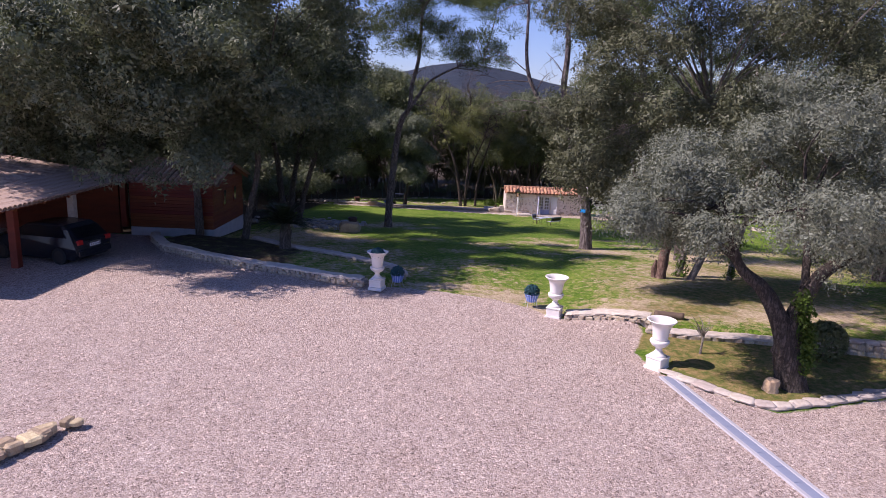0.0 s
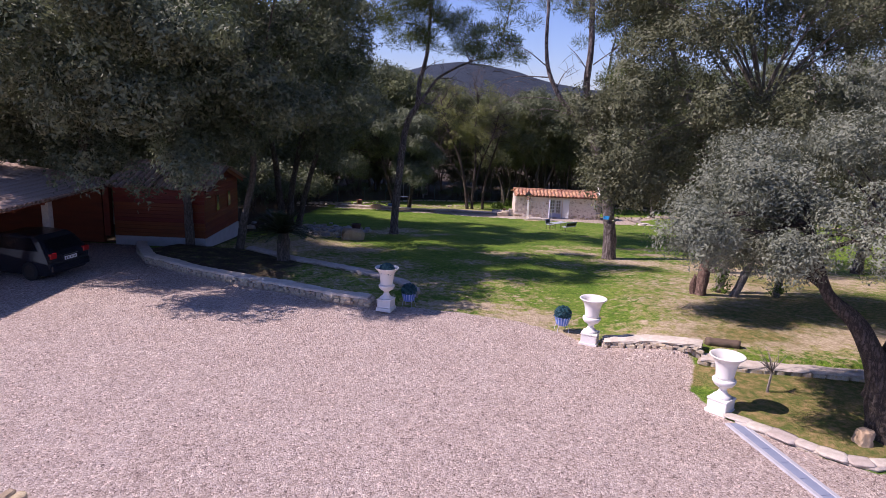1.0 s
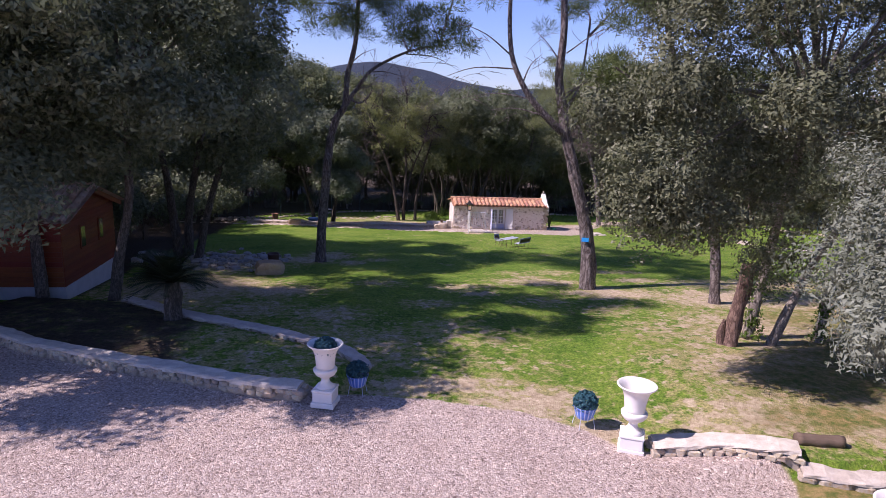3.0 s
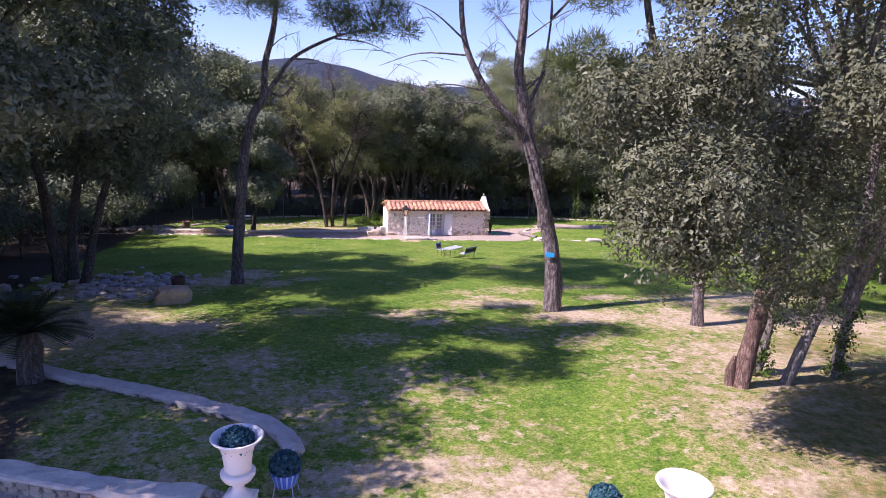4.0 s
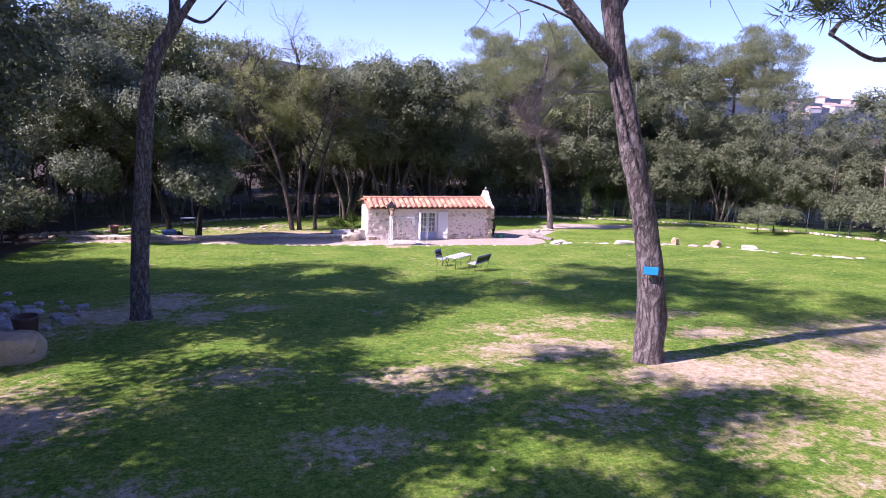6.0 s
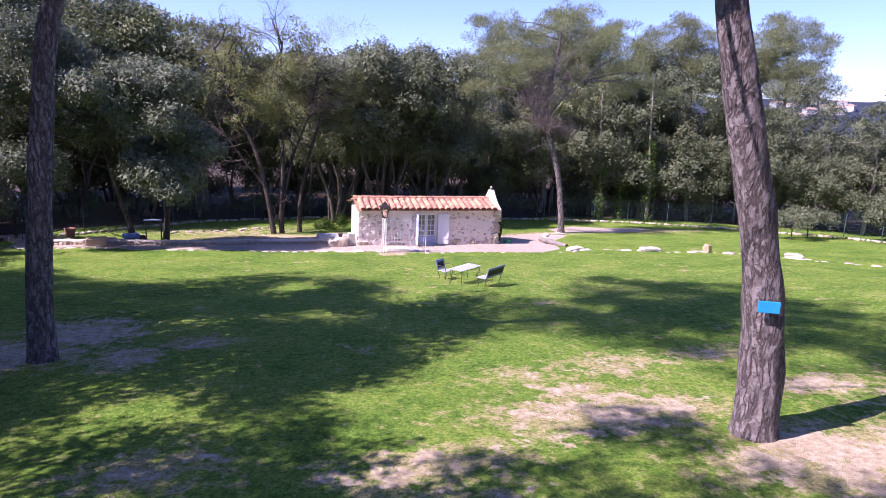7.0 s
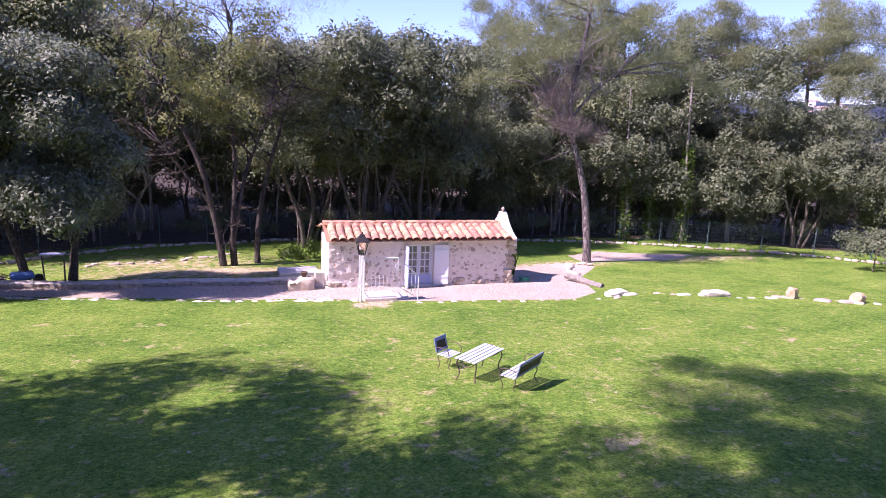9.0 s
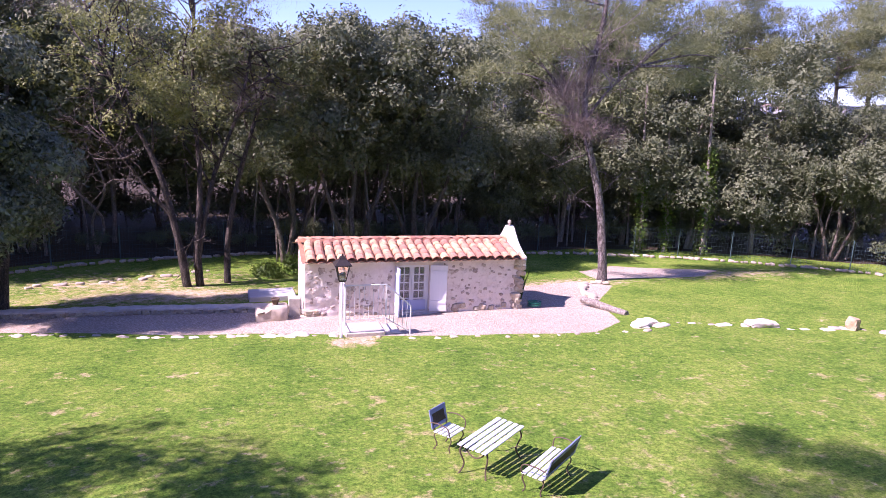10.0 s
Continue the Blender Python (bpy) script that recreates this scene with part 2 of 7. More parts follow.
IVY = leaf("ivy_leaf", (0.04, 0.08, 0.012), (0.14, 0.22, 0.04), 0.4, 0.3)
PALM = leaf("palm_leaf", (0.02, 0.03, 0.015), (0.07, 0.09, 0.04), 0.4, 0.15)
BLUE_BALL = leaf("blue_topiary", (0.015, 0.06, 0.08), (0.07, 0.2, 0.23), 0.5, 0.1, (0.2, 0.5, 0.5))
BARK_PINE = bark("pine_bark", [(0.0, (0.035, 0.026, 0.024)), (0.35, (0.13, 0.1, 0.094)), (0.65, (0.24, 0.2, 0.19)), (1.0, (0.38, 0.33, 0.315))], 9.0, 0.05, (1, 1, 0.26))
BARK_OAK = bark("oak_bark", [(0.0, (0.035, 0.028, 0.022)), (0.5, (0.11, 0.088, 0.07)), (1.0, (0.24, 0.2, 0.17))], 14.0, 0.02)
BARK_RED = bark("reddish_dead_bark", [(0.0, (0.05, 0.03, 0.025)), (0.5, (0.16, 0.095, 0.075)), (1.0, (0.3, 0.2, 0.16))], 12.0, 0.02)
# dark bark; for the trunks by the cottage, crown shade is in the colour
BARK_DARK = bark("dark_shaded_bark", [(0.0, (0.018, 0.014, 0.012)), (0.5, (0.06, 0.047, 0.038)), (1.0, (0.15, 0.12, 0.1))], 12.0, 0.03)
BARK_PALE = bark("pale_bark", [(0.0, (0.1, 0.085, 0.07)), (0.5, (0.25, 0.21, 0.18)), (1.0, (0.42, 0.38, 0.33))], 14.0, 0.015)
STONE = surface("limestone", [(0.1, (0.2, 0.16, 0.11)), (0.45, (0.42, 0.36, 0.28)), (0.9, (0.62, 0.56, 0.47))], 5, 40, 0.9, 0.6, 0.02, vary=0.2, stain=(3, 0.56, (0.42, 0.29, 0.15)))
COPING = surface("pale_coping", [(0.1, (0.36, 0.3, 0.24)), (0.5, (0.55, 0.48, 0.41)), (0.9, (0.72, 0.66, 0.58))], 6, 40, 0.9, 0.8, 0.03, vary=0.1)
URN_PAINT = surface("white_urn_paint", [(0.0, (0.66, 0.62, 0.57)), (0.4, (0.8, 0.77, 0.73)), (1.0, (0.86, 0.84, 0.8))], 4, 50, 0.55, 0.15, 0.004, stain=(2.5, 0.66, (0.55, 0.5, 0.43)))
RENDER_WALL = surface("old_lime_render", [(0.1, (0.5, 0.41, 0.34)), (0.42, (0.72, 0.63, 0.56)), (0.9, (0.84, 0.77, 0.7))], 4.5, 30, 0.95, 0.9, 0.04, stain=(3.0, 0.58, (0.46, 0.35, 0.27)))
TILE = surface("terracotta_tile", [(0.1, (0.26, 0.11, 0.06)), (0.5, (0.46, 0.23, 0.14)), (0.9, (0.62, 0.41, 0.3))], 7, 50, 0.85, 0.4, 0.008, vary=0.3, stain=(3, 0.6, (0.42, 0.33, 0.26)))
TILE_OLD = surface("weathered_tile", [(0.1, (0.22, 0.14, 0.1)), (0.5, (0.42, 0.3, 0.24)), (0.9, (0.58, 0.47, 0.4))], 7, 50, 0.85, 0.4, 0.008, vary=0.25, island=True)
WHITE_WOOD = surface("white_painted_wood", [(0.0, (0.68, 0.68, 0.7)), (1.0, (0.82, 0.82, 0.84))], 5, 60, 0.5, 0.15, 0.003, stretch=(1, 1, 0.1))
LILAC_WOOD = surface("pale_blue_painted_wood", [(0.0, (0.42, 0.45, 0.66)), (1.0, (0.56, 0.59, 0.78))], 5, 60, 0.5, 0.15, 0.003, stretch=(1, 1, 0.1))
RED_WOOD = surface("red_stained_wood", [(0.1, (0.1, 0.018, 0.007)), (0.9, (0.27, 0.055, 0.015))], 4, 40, 0.6, 0.3, 0.005, stretch=(0.2, 0.2, 1), vary=0.15)
DARK_METAL = surface("dark_wrought_iron", [(0.0, (0.03, 0.028, 0.03)), (1.0, (0.09, 0.07, 0.06))], 20, 90, 0.55, 0.2, 0.002, metal=0.7)
RUST = surface("rusty_iron", [(0.0, (0.06, 0.045, 0.035)), (1.0, (0.18, 0.12, 0.08))], 20, 90, 0.8, 0.2, 0.002, metal=0.3)
SLAT_BLUE = surface("blue_grey_slat", [(0.0, (0.14, 0.17, 0.3)), (1.0, (0.25, 0.29, 0.45))], 6, 60, 0.5, 0.2, 0.002, stretch=(0.2, 1, 1))
SLAT_PALE = surface("weathered_pale_slat", [(0.0, (0.42, 0.45, 0.52)), (1.0, (0.6, 0.63, 0.7))], 6, 60, 0.55, 0.2, 0.002, stretch=(0.2, 1, 1))
CONCRETE = surface("pale_concrete", [(0.1, (0.34, 0.34, 0.36)), (0.9, (0.52, 0.52, 0.55))], 2.5, 60, 0.85, 0.3, 0.005)
DRAIN_BLUE = surface("drain_grating_grey", [(0.1, (0.19, 0.22, 0.3)), (0.9, (0.3, 0.34, 0.43))], 2.5, 80, 0.6, 0.3, 0.004)
CAR_PAINT = surface("dark_car_paint", [(0.0, (0.008, 0.01, 0.016)), (1.0, (0.014, 0.016, 0.024))], 2, 200, 0.22, 0.0)

# ---- ground ----
WALL_LEFT = [(-12.9, 28.0), (-12.3, 26.7), (-11.0, 24.6), (-9.0, 23.15), (-6.4, 21.9), (-3.6, 20.6), (-2.45, 20.25)]
CURB_INNER = [(-8.2, 27.4), (-5.5, 25.3), (-3.5, 23.95), (-1.7, 22.65), (-1.3, 22.1), (-1.15, 21.4)]
WALL_B = [(4.05, 17.85), (5.1, 17.6), (6.3, 17.0)]
WALL_2 = [(6.2, 16.75), (7.0, 16.4), (8.4, 16.3), (9.6, 16.15), (10.9, 15.75)]
BED_EDGE = [(5.85, 13.75), (6.45, 13.05), (7.1, 12.4), (7.6, 12.15), (8.8, 12.5), (10.7, 13.15), (14.0, 14.2)]
LAWN_EDGE = [(-14.0, 55.5), (-8.4, 54.6), (-4.2, 53.3), (-1.7, 52.5), (1.1, 51.8), (3.7, 51.3), (6.0, 50.8)]
EDGE_RIGHT = [(14.3, 49.6), (16.0, 49.9), (18.1, 49.2), (20.6, 47.9), (22.8, 46.0), (23.5, 44.6), (25.0, 41.0)]


def seg_dist(x, y, line):
    """Distance of points to a polyline."""
    best = np.full(np.shape(x), 1e9)
    for (ax, ay), (bx, by) in zip(line, line[1:]):
        dx, dy = bx - ax, by - ay
        t = np.clip(((x - ax) * dx + (y - ay) * dy) / (dx * dx + dy * dy), 0, 1)
        best = np.minimum(best, np.hypot(x - ax - t * dx, y - ay - t * dy))
    return best


def inside(x, y, poly):
    """Whether points lie in a polygon."""
    c = np.zeros(np.shape(x), bool)
    for (ax, ay), (bx, by) in zip(poly, poly[1:] + poly[:1]):
        cross = ((ay > y) != (by > y)) & (x < (bx - ax) * (y - ay) / (by - ay + 1e-12) + ax)
        c ^= cross
    return c


def soft_in(x, y, poly, width):
    d = seg_dist(x, y, poly + poly[:1])
    return np.clip(np.where(inside(x, y, poly), 0.5 + d / width, 0.5 - d / width), 0, 1)


GRAVEL = [(-60, -40), (60, -40), (60, 9), (14.5, 14.0), (10.7, 12.95), (8.8, 12.3), (7.6, 11.95), (7.0, 12.3), (6.3, 13.05), (5.6, 13.9), (5.4, 15.2), (5.9, 16.4), (6.1, 16.9), (5.0, 17.5),
          (3.6, 17.9), (3.0, 18.8), (1.9, 19.6), (0.4, 20.15), (-1.2, 20.5), (-2.4, 20.6), (-3.6, 20.85), (-6.4, 22.25), (-9.0, 23.5), (-11.1, 24.9), (-12.4, 26.7), (-12.9, 28.6), (-60, 32)]
BED_LEFT = WALL_LEFT[1:] + [(-1.15, 21.5), (-1.7, 22.65), (-3.5, 23.95), (-5.5, 25.3), (-8.2, 27.4), (-11.5, 28.3)]
BED_RIGHT = [(5.85, 13.9), (7.1, 12.5), (7.6, 12.25), (8.8, 12.6), (10.7, 13.2), (14, 14.3), (13.0, 15.3), (9.6, 16.05), (7.0, 16.3), (6.2, 16.7), (5.9, 15.5)]
TERRACE = [(-9.5, 56.6), (-8, 56.3), (-3, 54.9), (0, 54.6), (5.2, 54.1), (5.2, 56.5), (13.0, 56.5), (16.5, 57.2), (17.5, 56.0), (15.2, 53.3), (14.4, 50.6), (13.0, 49.6), (11.8, 49.6), (9.6, 49.9), (7.7, 50.4), (6.0, 50.9), (3.7, 51.6),
           (1.1, 52.1), (-1.7, 52.8), (-4.2, 53.6), (-8.4, 54.9), (-9.5, 55.2)]
PATH_BACK = [(17.5, 57.0), (19.6, 57.4), (22.9, 57.4), (24.5, 58.4), (20.0, 60.2), (17.8, 59.2)]


def height(x, y):
    """The lie of the land."""
    x, y = np.asarray(x, float), np.asarray(y, float)
    z = np.interp(y, [-50, 17, 21, 24, 27, 31, 36, 40, 44, 48, 52, 54, 56, 60, 66, 120, 400], [0, 0, -0.05, -0.12, -0.3, -0.56, -0.97, -1.34, -1.75, -2.15, -2.54, -2.72, -2.9, -3.16, -3.36, -4.2, -6])
    ramp = np.clip((x - 4) / 2, 0, 1)
    z = z + 0.28 * ramp * np.exp(-np.clip(y - 19.5, 0, 99) ** 2 / 25) * (y > 16.9 - np.clip((x - 6) * 0.15, 0, 0.9))
    z = z + 0.1 * soft_in(x, y, BED_RIGHT, 0.5)
    z = z + 0.22 * soft_in(x, y, BED_LEFT, 0.4)
    far = np.clip((np.hypot(x, y - 30) - 90) / 60, 0, 1)
    return z + far * 2.0 + 0.035 * np.sin(x * 0.9 + y * 0.35) * np.sin(y * 0.7 - x * 0.2) * np.clip((y - 20) / 5, 0, 1)


def h(x, y):
    return float(height(x, y))


def axis(a, b, step, out):
    core = list(np.arange(a, b + step / 2, step))
    grow, lo, hi = step, [], []
    while core[-1] + sum(hi) < out:
        grow *= 1.35
        hi.append(grow)
    up = list(np.cumsum(hi) + core[-1])
    down = list(core[0] - np.cumsum(hi))[::-1]
    return np.array(down + core + up)


gx, gy = axis(-17, 30, 0.2, 1500), axis(4, 63, 0.2, 1500)
GX, GY = np.meshgrid(gx, gy)
GZ = height(GX, GY)
me = bpy.data.meshes.new("ground")
nv, nx, ny = GX.size, len(gx), len(gy)
me.vertices.add(nv)
me.vertices.foreach_set("co", np.stack([GX, GY, GZ], -1).reshape(-1).astype(np.float32))
idx = np.arange(nv).reshape(ny, nx)
f = np.stack([idx[:-1, :-1], idx[:-1, 1:], idx[1:, 1:], idx[1:, :-1]], -1).reshape(-1)
me.loops.add(len(f))
me.loops.foreach_set("vertex_index", f.astype(np.int32))
me.polygons.add(len(f) // 4)
me.polygons.foreach_set("loop_start", np.arange(0, len(f), 4, dtype=np.int32))
me.polygons.foreach_set("use_smooth", np.ones(len(f) // 4, bool))
me.update(calc_edges=True)


def blobs(spots):
    v = np.zeros(GX.shape)
    for x, y, rx, ry, s in spots:
        v = np.maximum(v, s * np.exp(-(((GX - x) / rx) ** 2 + ((GY - y) / ry) ** 2)))
    return v


soil = blobs([(0.5, 20.9, 2.6, 0.7, 0.8), (2.6, 19.9, 1.2, 1.2, 0.85), (3.4, 18.6, 0.8, 0.8, 0.9), (8.5, 21.0, 3.5, 2.6, 0.75), (7.5, 24.0, 2.0, 2.2, 0.52), (10.5, 24.5, 3.5, 3.0, 0.75),
              (8.2, 29.4, 2.4, 1.3, 0.8), (5.6, 31.6, 2.2, 1.0, 0.72), (11.5, 28.5, 3.0, 2.0, 0.85), (15.0, 27.0, 4.5, 3.5, 0.7), (4.9, 28.2, 1.4, 0.9, 0.5), (6.8, 27.0, 1.6, 1.2, 0.5),
              (-4.2, 29.8, 1.6, 1.2, 0.9), (-6.5, 30.5, 3.0, 2.2, 0.8), (-3.8, 36.6, 1.6, 1.3, 0.85), (4.7, 31.6, 0.9, 0.6, 0.75), (6.5, 31.6, 1.3, 0.6, 0.8), (7.7, 30.0, 0.9, 0.9, 0.85), (5.6, 32.6, 0.8, 0.5, 0.7), (2.9, 29.4, 0.8, 0.6, 0.7), (-0.6, 31.2, 1.2, 0.7, 0.6), (9.8, 31.8, 1.2, 0.6, 0.75), (-6.8, 35.5, 2.6, 2.4, 0.9), (-0.8, 24.0, 2.4, 2.2, 0.5), (1.6, 24.2, 2.2, 1.8, 0.46), (2.4, 22.0, 2.5, 1.2, 0.36), (-2.2, 26.6, 1.6, 1.2, 0.65),
              (14.5, 31.0, 5.0, 1.6, 0.7), (9.5, 33.8, 1.6, 0.6, 0.6), (2.5, 30.2, 1.2, 0.6, 0.55), (1.0, 28.0, 1.2, 0.8, 0.58),
              (12.0, 19.0, 3.0, 2.5, 0.8), (6.1, 50.1, 0.5, 0.5, 0.8), (6.6, 50.2, 0.4, 0.6, 0.8), (1.5, 57.2, 5.0, 1.4, 0.75), (16.0, 56.8, 3.0, 1.0, 0.7), (24.5, 57.5, 5, 1.2, 0.5)])
front_y = 64.2 - np.where(GX > 20, 0.03 * (GX - 20) ** 2, 0) - np.where(GX < 0, 0.05 * GX ** 2, 0)
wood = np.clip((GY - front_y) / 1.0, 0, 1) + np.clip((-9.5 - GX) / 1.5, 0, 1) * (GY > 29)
# shade under the oaks: the left bed takes the same dark colour
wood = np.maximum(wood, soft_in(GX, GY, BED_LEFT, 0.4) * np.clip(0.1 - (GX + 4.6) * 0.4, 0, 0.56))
soil = np.maximum(soil, 0.4 * soft_in(GX, GY, BED_LEFT, 0.4))
soil = np.maximum(soil, blobs([(6.6, 18.6, 2.6, 1.3, 0.8), (9.5, 18.6, 4.0, 2.0, 0.85), (8.5, 20.8, 3.2, 2.0, 0.82), (11.5, 22.0, 4.0, 3.0, 0.85), (2.2, 19.9, 1.6, 0.9, 0.85), (0.2, 20.9, 2.0, 0.6, 0.85), (2.6, 30.6, 1.6, 0.5, 0.7), (-0.5, 59.5, 6.0, 2.6, 0.46), (2.0, 57.0, 3.5, 1.0, 0.7), (-2.8, 38.2, 1.3, 1.4, 0.85), (-1.6, 36.0, 0.7, 0.9, 0.75), (-0.4, 36.8, 0.9, 0.6, 0.66), (7.0, 33.6, 1.6, 0.9, 0.52), (5.0, 33.4, 1.2, 0.6, 0.5)]))
spot_rng = np.random.default_rng(91)
soil = np.maximum(soil, blobs([(spot_rng.uniform(-5, 21), spot_rng.uniform(35, 49.5), spot_rng.uniform(0.15, 0.42), spot_rng.uniform(0.12, 0.3), spot_rng.uniform(0.25, 0.55)) for _ in range(70)]))
soil = np.maximum(soil, blobs([(4.5, 27.5, 7.0, 6.5, 0.12), (9.0, 42.0, 14.0, 8.0, 0.15)]))
soil = np.maximum(soil, blobs([(-7.5, 30.0, 3.0, 4.0, 0.8), (-2.6, 24.6, 2.6, 1.8, 0.5), (-0.6, 22.6, 2.2, 1.3, 0.5), (1.2, 25.2, 1.6, 1.0, 0.5), (-4.6, 27.4, 2.0, 1.6, 0.62)]))
orange = np.maximum(soft_in(GX, GY, BED_RIGHT, 0.6) * 0.9, blobs([(5.6, 16.2, 0.8, 1.0, 1.0), (9.4, 20.2, 3.6, 2.4, 0.72), (12.5, 21.6, 4.5, 3.2, 0.8), (8.0, 18.4, 2.6, 1.2, 0.7), (13.0, 25.5, 4.0, 3.0, 0.62)]))
gravel = soft_in(GX, GY, GRAVEL, 0.5)
terrace = np.maximum(soft_in(GX, GY, TERRACE, 0.4), soft_in(GX, GY, PATH_BACK, 0.8))
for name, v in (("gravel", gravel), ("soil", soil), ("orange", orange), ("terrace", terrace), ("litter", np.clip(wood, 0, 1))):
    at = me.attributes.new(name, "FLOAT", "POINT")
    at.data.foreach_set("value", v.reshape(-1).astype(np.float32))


def ground_material():
    m, nodes, links, bsdf = nodes_of("ground")
    co = nodes.new("ShaderNodeTexCoord").outputs["Object"]

    def attr(name, k, scale, lo, hi):
        a = nodes.new("ShaderNodeAttribute")
        a.attribute_name = name
        n = noise_of(nodes, links, scale, 7, 0.68, co)
        s = nodes.new("ShaderNodeMath")
        s.operation = "MULTIPLY_ADD"
        links.new(n.outputs[0], s.inputs[0])
        s.inputs[1].default_value = k
        links.new(a.outputs["Fac"], s.inputs[2])
        r = nodes.new("ShaderNodeMapRange")
        r.interpolation_type = "SMOOTHSTEP"
        links.new(s.outputs[0], r.inputs[0])
        r.inputs[1].default_value, r.inputs[2].default_value = lo + k * 0.5, hi + k * 0.5
        return r.outputs[0]

    def speckle(scale, stops):
        v = nodes.new("ShaderNodeTexVoronoi")
        v.inputs["Scale"].default_value = scale
        links.new(co, v.inputs["Vector"])
        r = ramp_of(nodes, stops)
        links.new(v.outputs["Color"], r.inputs[0])
        return r.outputs[0], v.outputs["Distance"]

    # lawn: broad and fine change between fresh green, olive and straw
    big = noise_of(nodes, links, 0.55, 6, 0.62, co)
    mid = noise_of(nodes, links, 6.0, 6, 0.7, co)
    clump = noise_of(nodes, links, 17.0, 5, 0.72, co)
    fine = noise_of(nodes, links, 45.0, 4, 0.7, co)
    lr = ramp_of(nodes, [(0.32, (0.046, 0.11, 0.01)), (0.46, (0.108, 0.205, 0.022)), (0.6, (0.19, 0.272, 0.04)), (0.76, (0.33, 0.33, 0.12))])
    s = nodes.new("ShaderNodeMath")
    s.operation = "MULTIPLY_ADD"
    links.new(mid.outputs[0], s.inputs[0])
    s.inputs[1].default_value = 0.75
    s2 = nodes.new("ShaderNodeMath")
    s2.operation = "MULTIPLY_ADD"
    links.new(big.outputs[0], s2.inputs[0])
    s2.inputs[1].default_value, s2.inputs[2].default_value = 0.6, -0.16
    links.new(s2.outputs[0], s.inputs[2])
    links.new(s.outputs[0], lr.inputs[0])
    fr = ramp_of(nodes, [(0.34, (0.35, 0.4, 0.32)), (0.5, (0.95, 0.95, 0.95)), (0.66, (1.65, 1.55, 1.6))])
    cf = nodes.new("ShaderNodeMath")
    cf.operation = "MULTIPLY_ADD"
    links.new(fine.outputs[0], cf.inputs[0])
    cf.inputs[1].default_value = 0.4
    cf2 = nodes.new("ShaderNodeMath")
    cf2.operation = "MULTIPLY_ADD"
    links.new(clump.outputs[0], cf2.inputs[0])
    cf2.inputs[1].default_value, cf2.inputs[2].default_value = 0.8, -0.1
    links.new(cf2.outputs[0], cf.inputs[2])
    links.new(cf.outputs[0], fr.inputs[0])
    lawn = mix_of(nodes, links, "MULTIPLY", 1.0, lr.outputs[0], fr.outputs[0])
    straw = mix_of(nodes, links, "MULTIPLY", 1.0, (0.34, 0.31, 0.13), fr.outputs[0])
    lawn = mix_of(nodes, links, "MIX", attr("soil", 2.4, 3.6, 0.24, 0.56), lawn, straw)
    # bare soil
    sn = noise_of(nodes, links, 9.0, 7, 0.7, co)
    sr = ramp_of(nodes, [(0.25, (0.22, 0.16, 0.09)), (0.48, (0.46, 0.365, 0.24)), (0.75, (0.72, 0.61, 0.44))])
    links.new(sn.outputs[0], sr.inputs[0])
    soil_c = sr.outputs[0]
    orr = ramp_of(nodes, [(0.36, (0.1, 0.14, 0.03)), (0.5, (0.21, 0.19, 0.06)), (0.66, (0.4, 0.27, 0.13))])
    links.new(mid.outputs[0], orr.inputs[0])
    # pink crushed gravel
    peb, dist = speckle(30.0, [(0.0, (0.16, 0.12, 0.1)), (0.3, (0.41, 0.33, 0.295)), (0.7, (0.55, 0.46, 0.42)), (1.0, (0.75, 0.68, 0.63))])
    gl = noise_of(nodes, links, 0.9, 6, 0.6, co)
    gr = ramp_of(nodes, [(0.3, (0.94, 0.9, 0.88)), (0.7, (1.04, 1.03, 1.03))])
    links.new(gl.outputs[0], gr.inputs[0])
    grav = mix_of(nodes, links, "MULTIPLY", 1.0, peb, gr.outputs[0])
    coarse, dist3 = speckle(16.0, [(0.0, (0.5, 0.48, 0.47)), (0.22, (0.93, 0.92, 0.89)), (0.78, (1.1, 1.1, 1.04)), (1.0, (1.5, 1.5, 1.42))])
    grav = mix_of(nodes, links, "MULTIPLY", 1.0, grav, coarse)
    ter, dist2 = speckle(30.0, [(0.0, (0.33, 0.27, 0.21)), (0.5, (0.46, 0.385, 0.31)), (1.0, (0.57, 0.5, 0.42))])
    ter = mix_of(nodes, links, "MULTIPLY", 1.0, ter, gr.outputs[0])
    ter = mix_of(nodes, links, "MULTIPLY", 0.6, ter, fr.outputs[0])
    c = mix_of(nodes, links, "MIX", attr("soil", 2.6, 3.0, 0.48, 0.7), lawn, soil_c)
    c = mix_of(nodes, links, "MIX", attr("orange", 0.8, 2.5, 0.35, 0.7), c, orr.outputs[0])
    c = mix_of(nodes, links, "MIX", attr("terrace", 0.5, 2.0, 0.42, 0.58), c, ter)
    # brown leaf litter, darkened so the shade below the trees is in it
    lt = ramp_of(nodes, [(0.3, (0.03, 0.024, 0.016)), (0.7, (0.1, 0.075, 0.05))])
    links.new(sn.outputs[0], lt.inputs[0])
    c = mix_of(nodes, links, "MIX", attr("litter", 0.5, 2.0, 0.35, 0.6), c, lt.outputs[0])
    gm = attr("gravel", 0.6, 2.2, 0.42, 0.6)
    c = mix_of(nodes, links, "MIX", gm, c, grav)
    links.new(c, bsdf.inputs["Base Color"])
    bsdf.inputs["Roughness"].default_value = 0.95
    bsdf.inputs["Specular IOR Level"].default_value = 0.2
    bh = nodes.new("ShaderNodeMath")
    bh.operation = "MULTIPLY_ADD"
    links.new(fine.outputs[0], bh.inputs[0])
    bh.inputs[1].default_value = 1.0
    stone_h = nodes.new("ShaderNodeMath")
    stone_h.operation = "MULTIPLY"
    links.new(dist, stone_h.inputs[0])
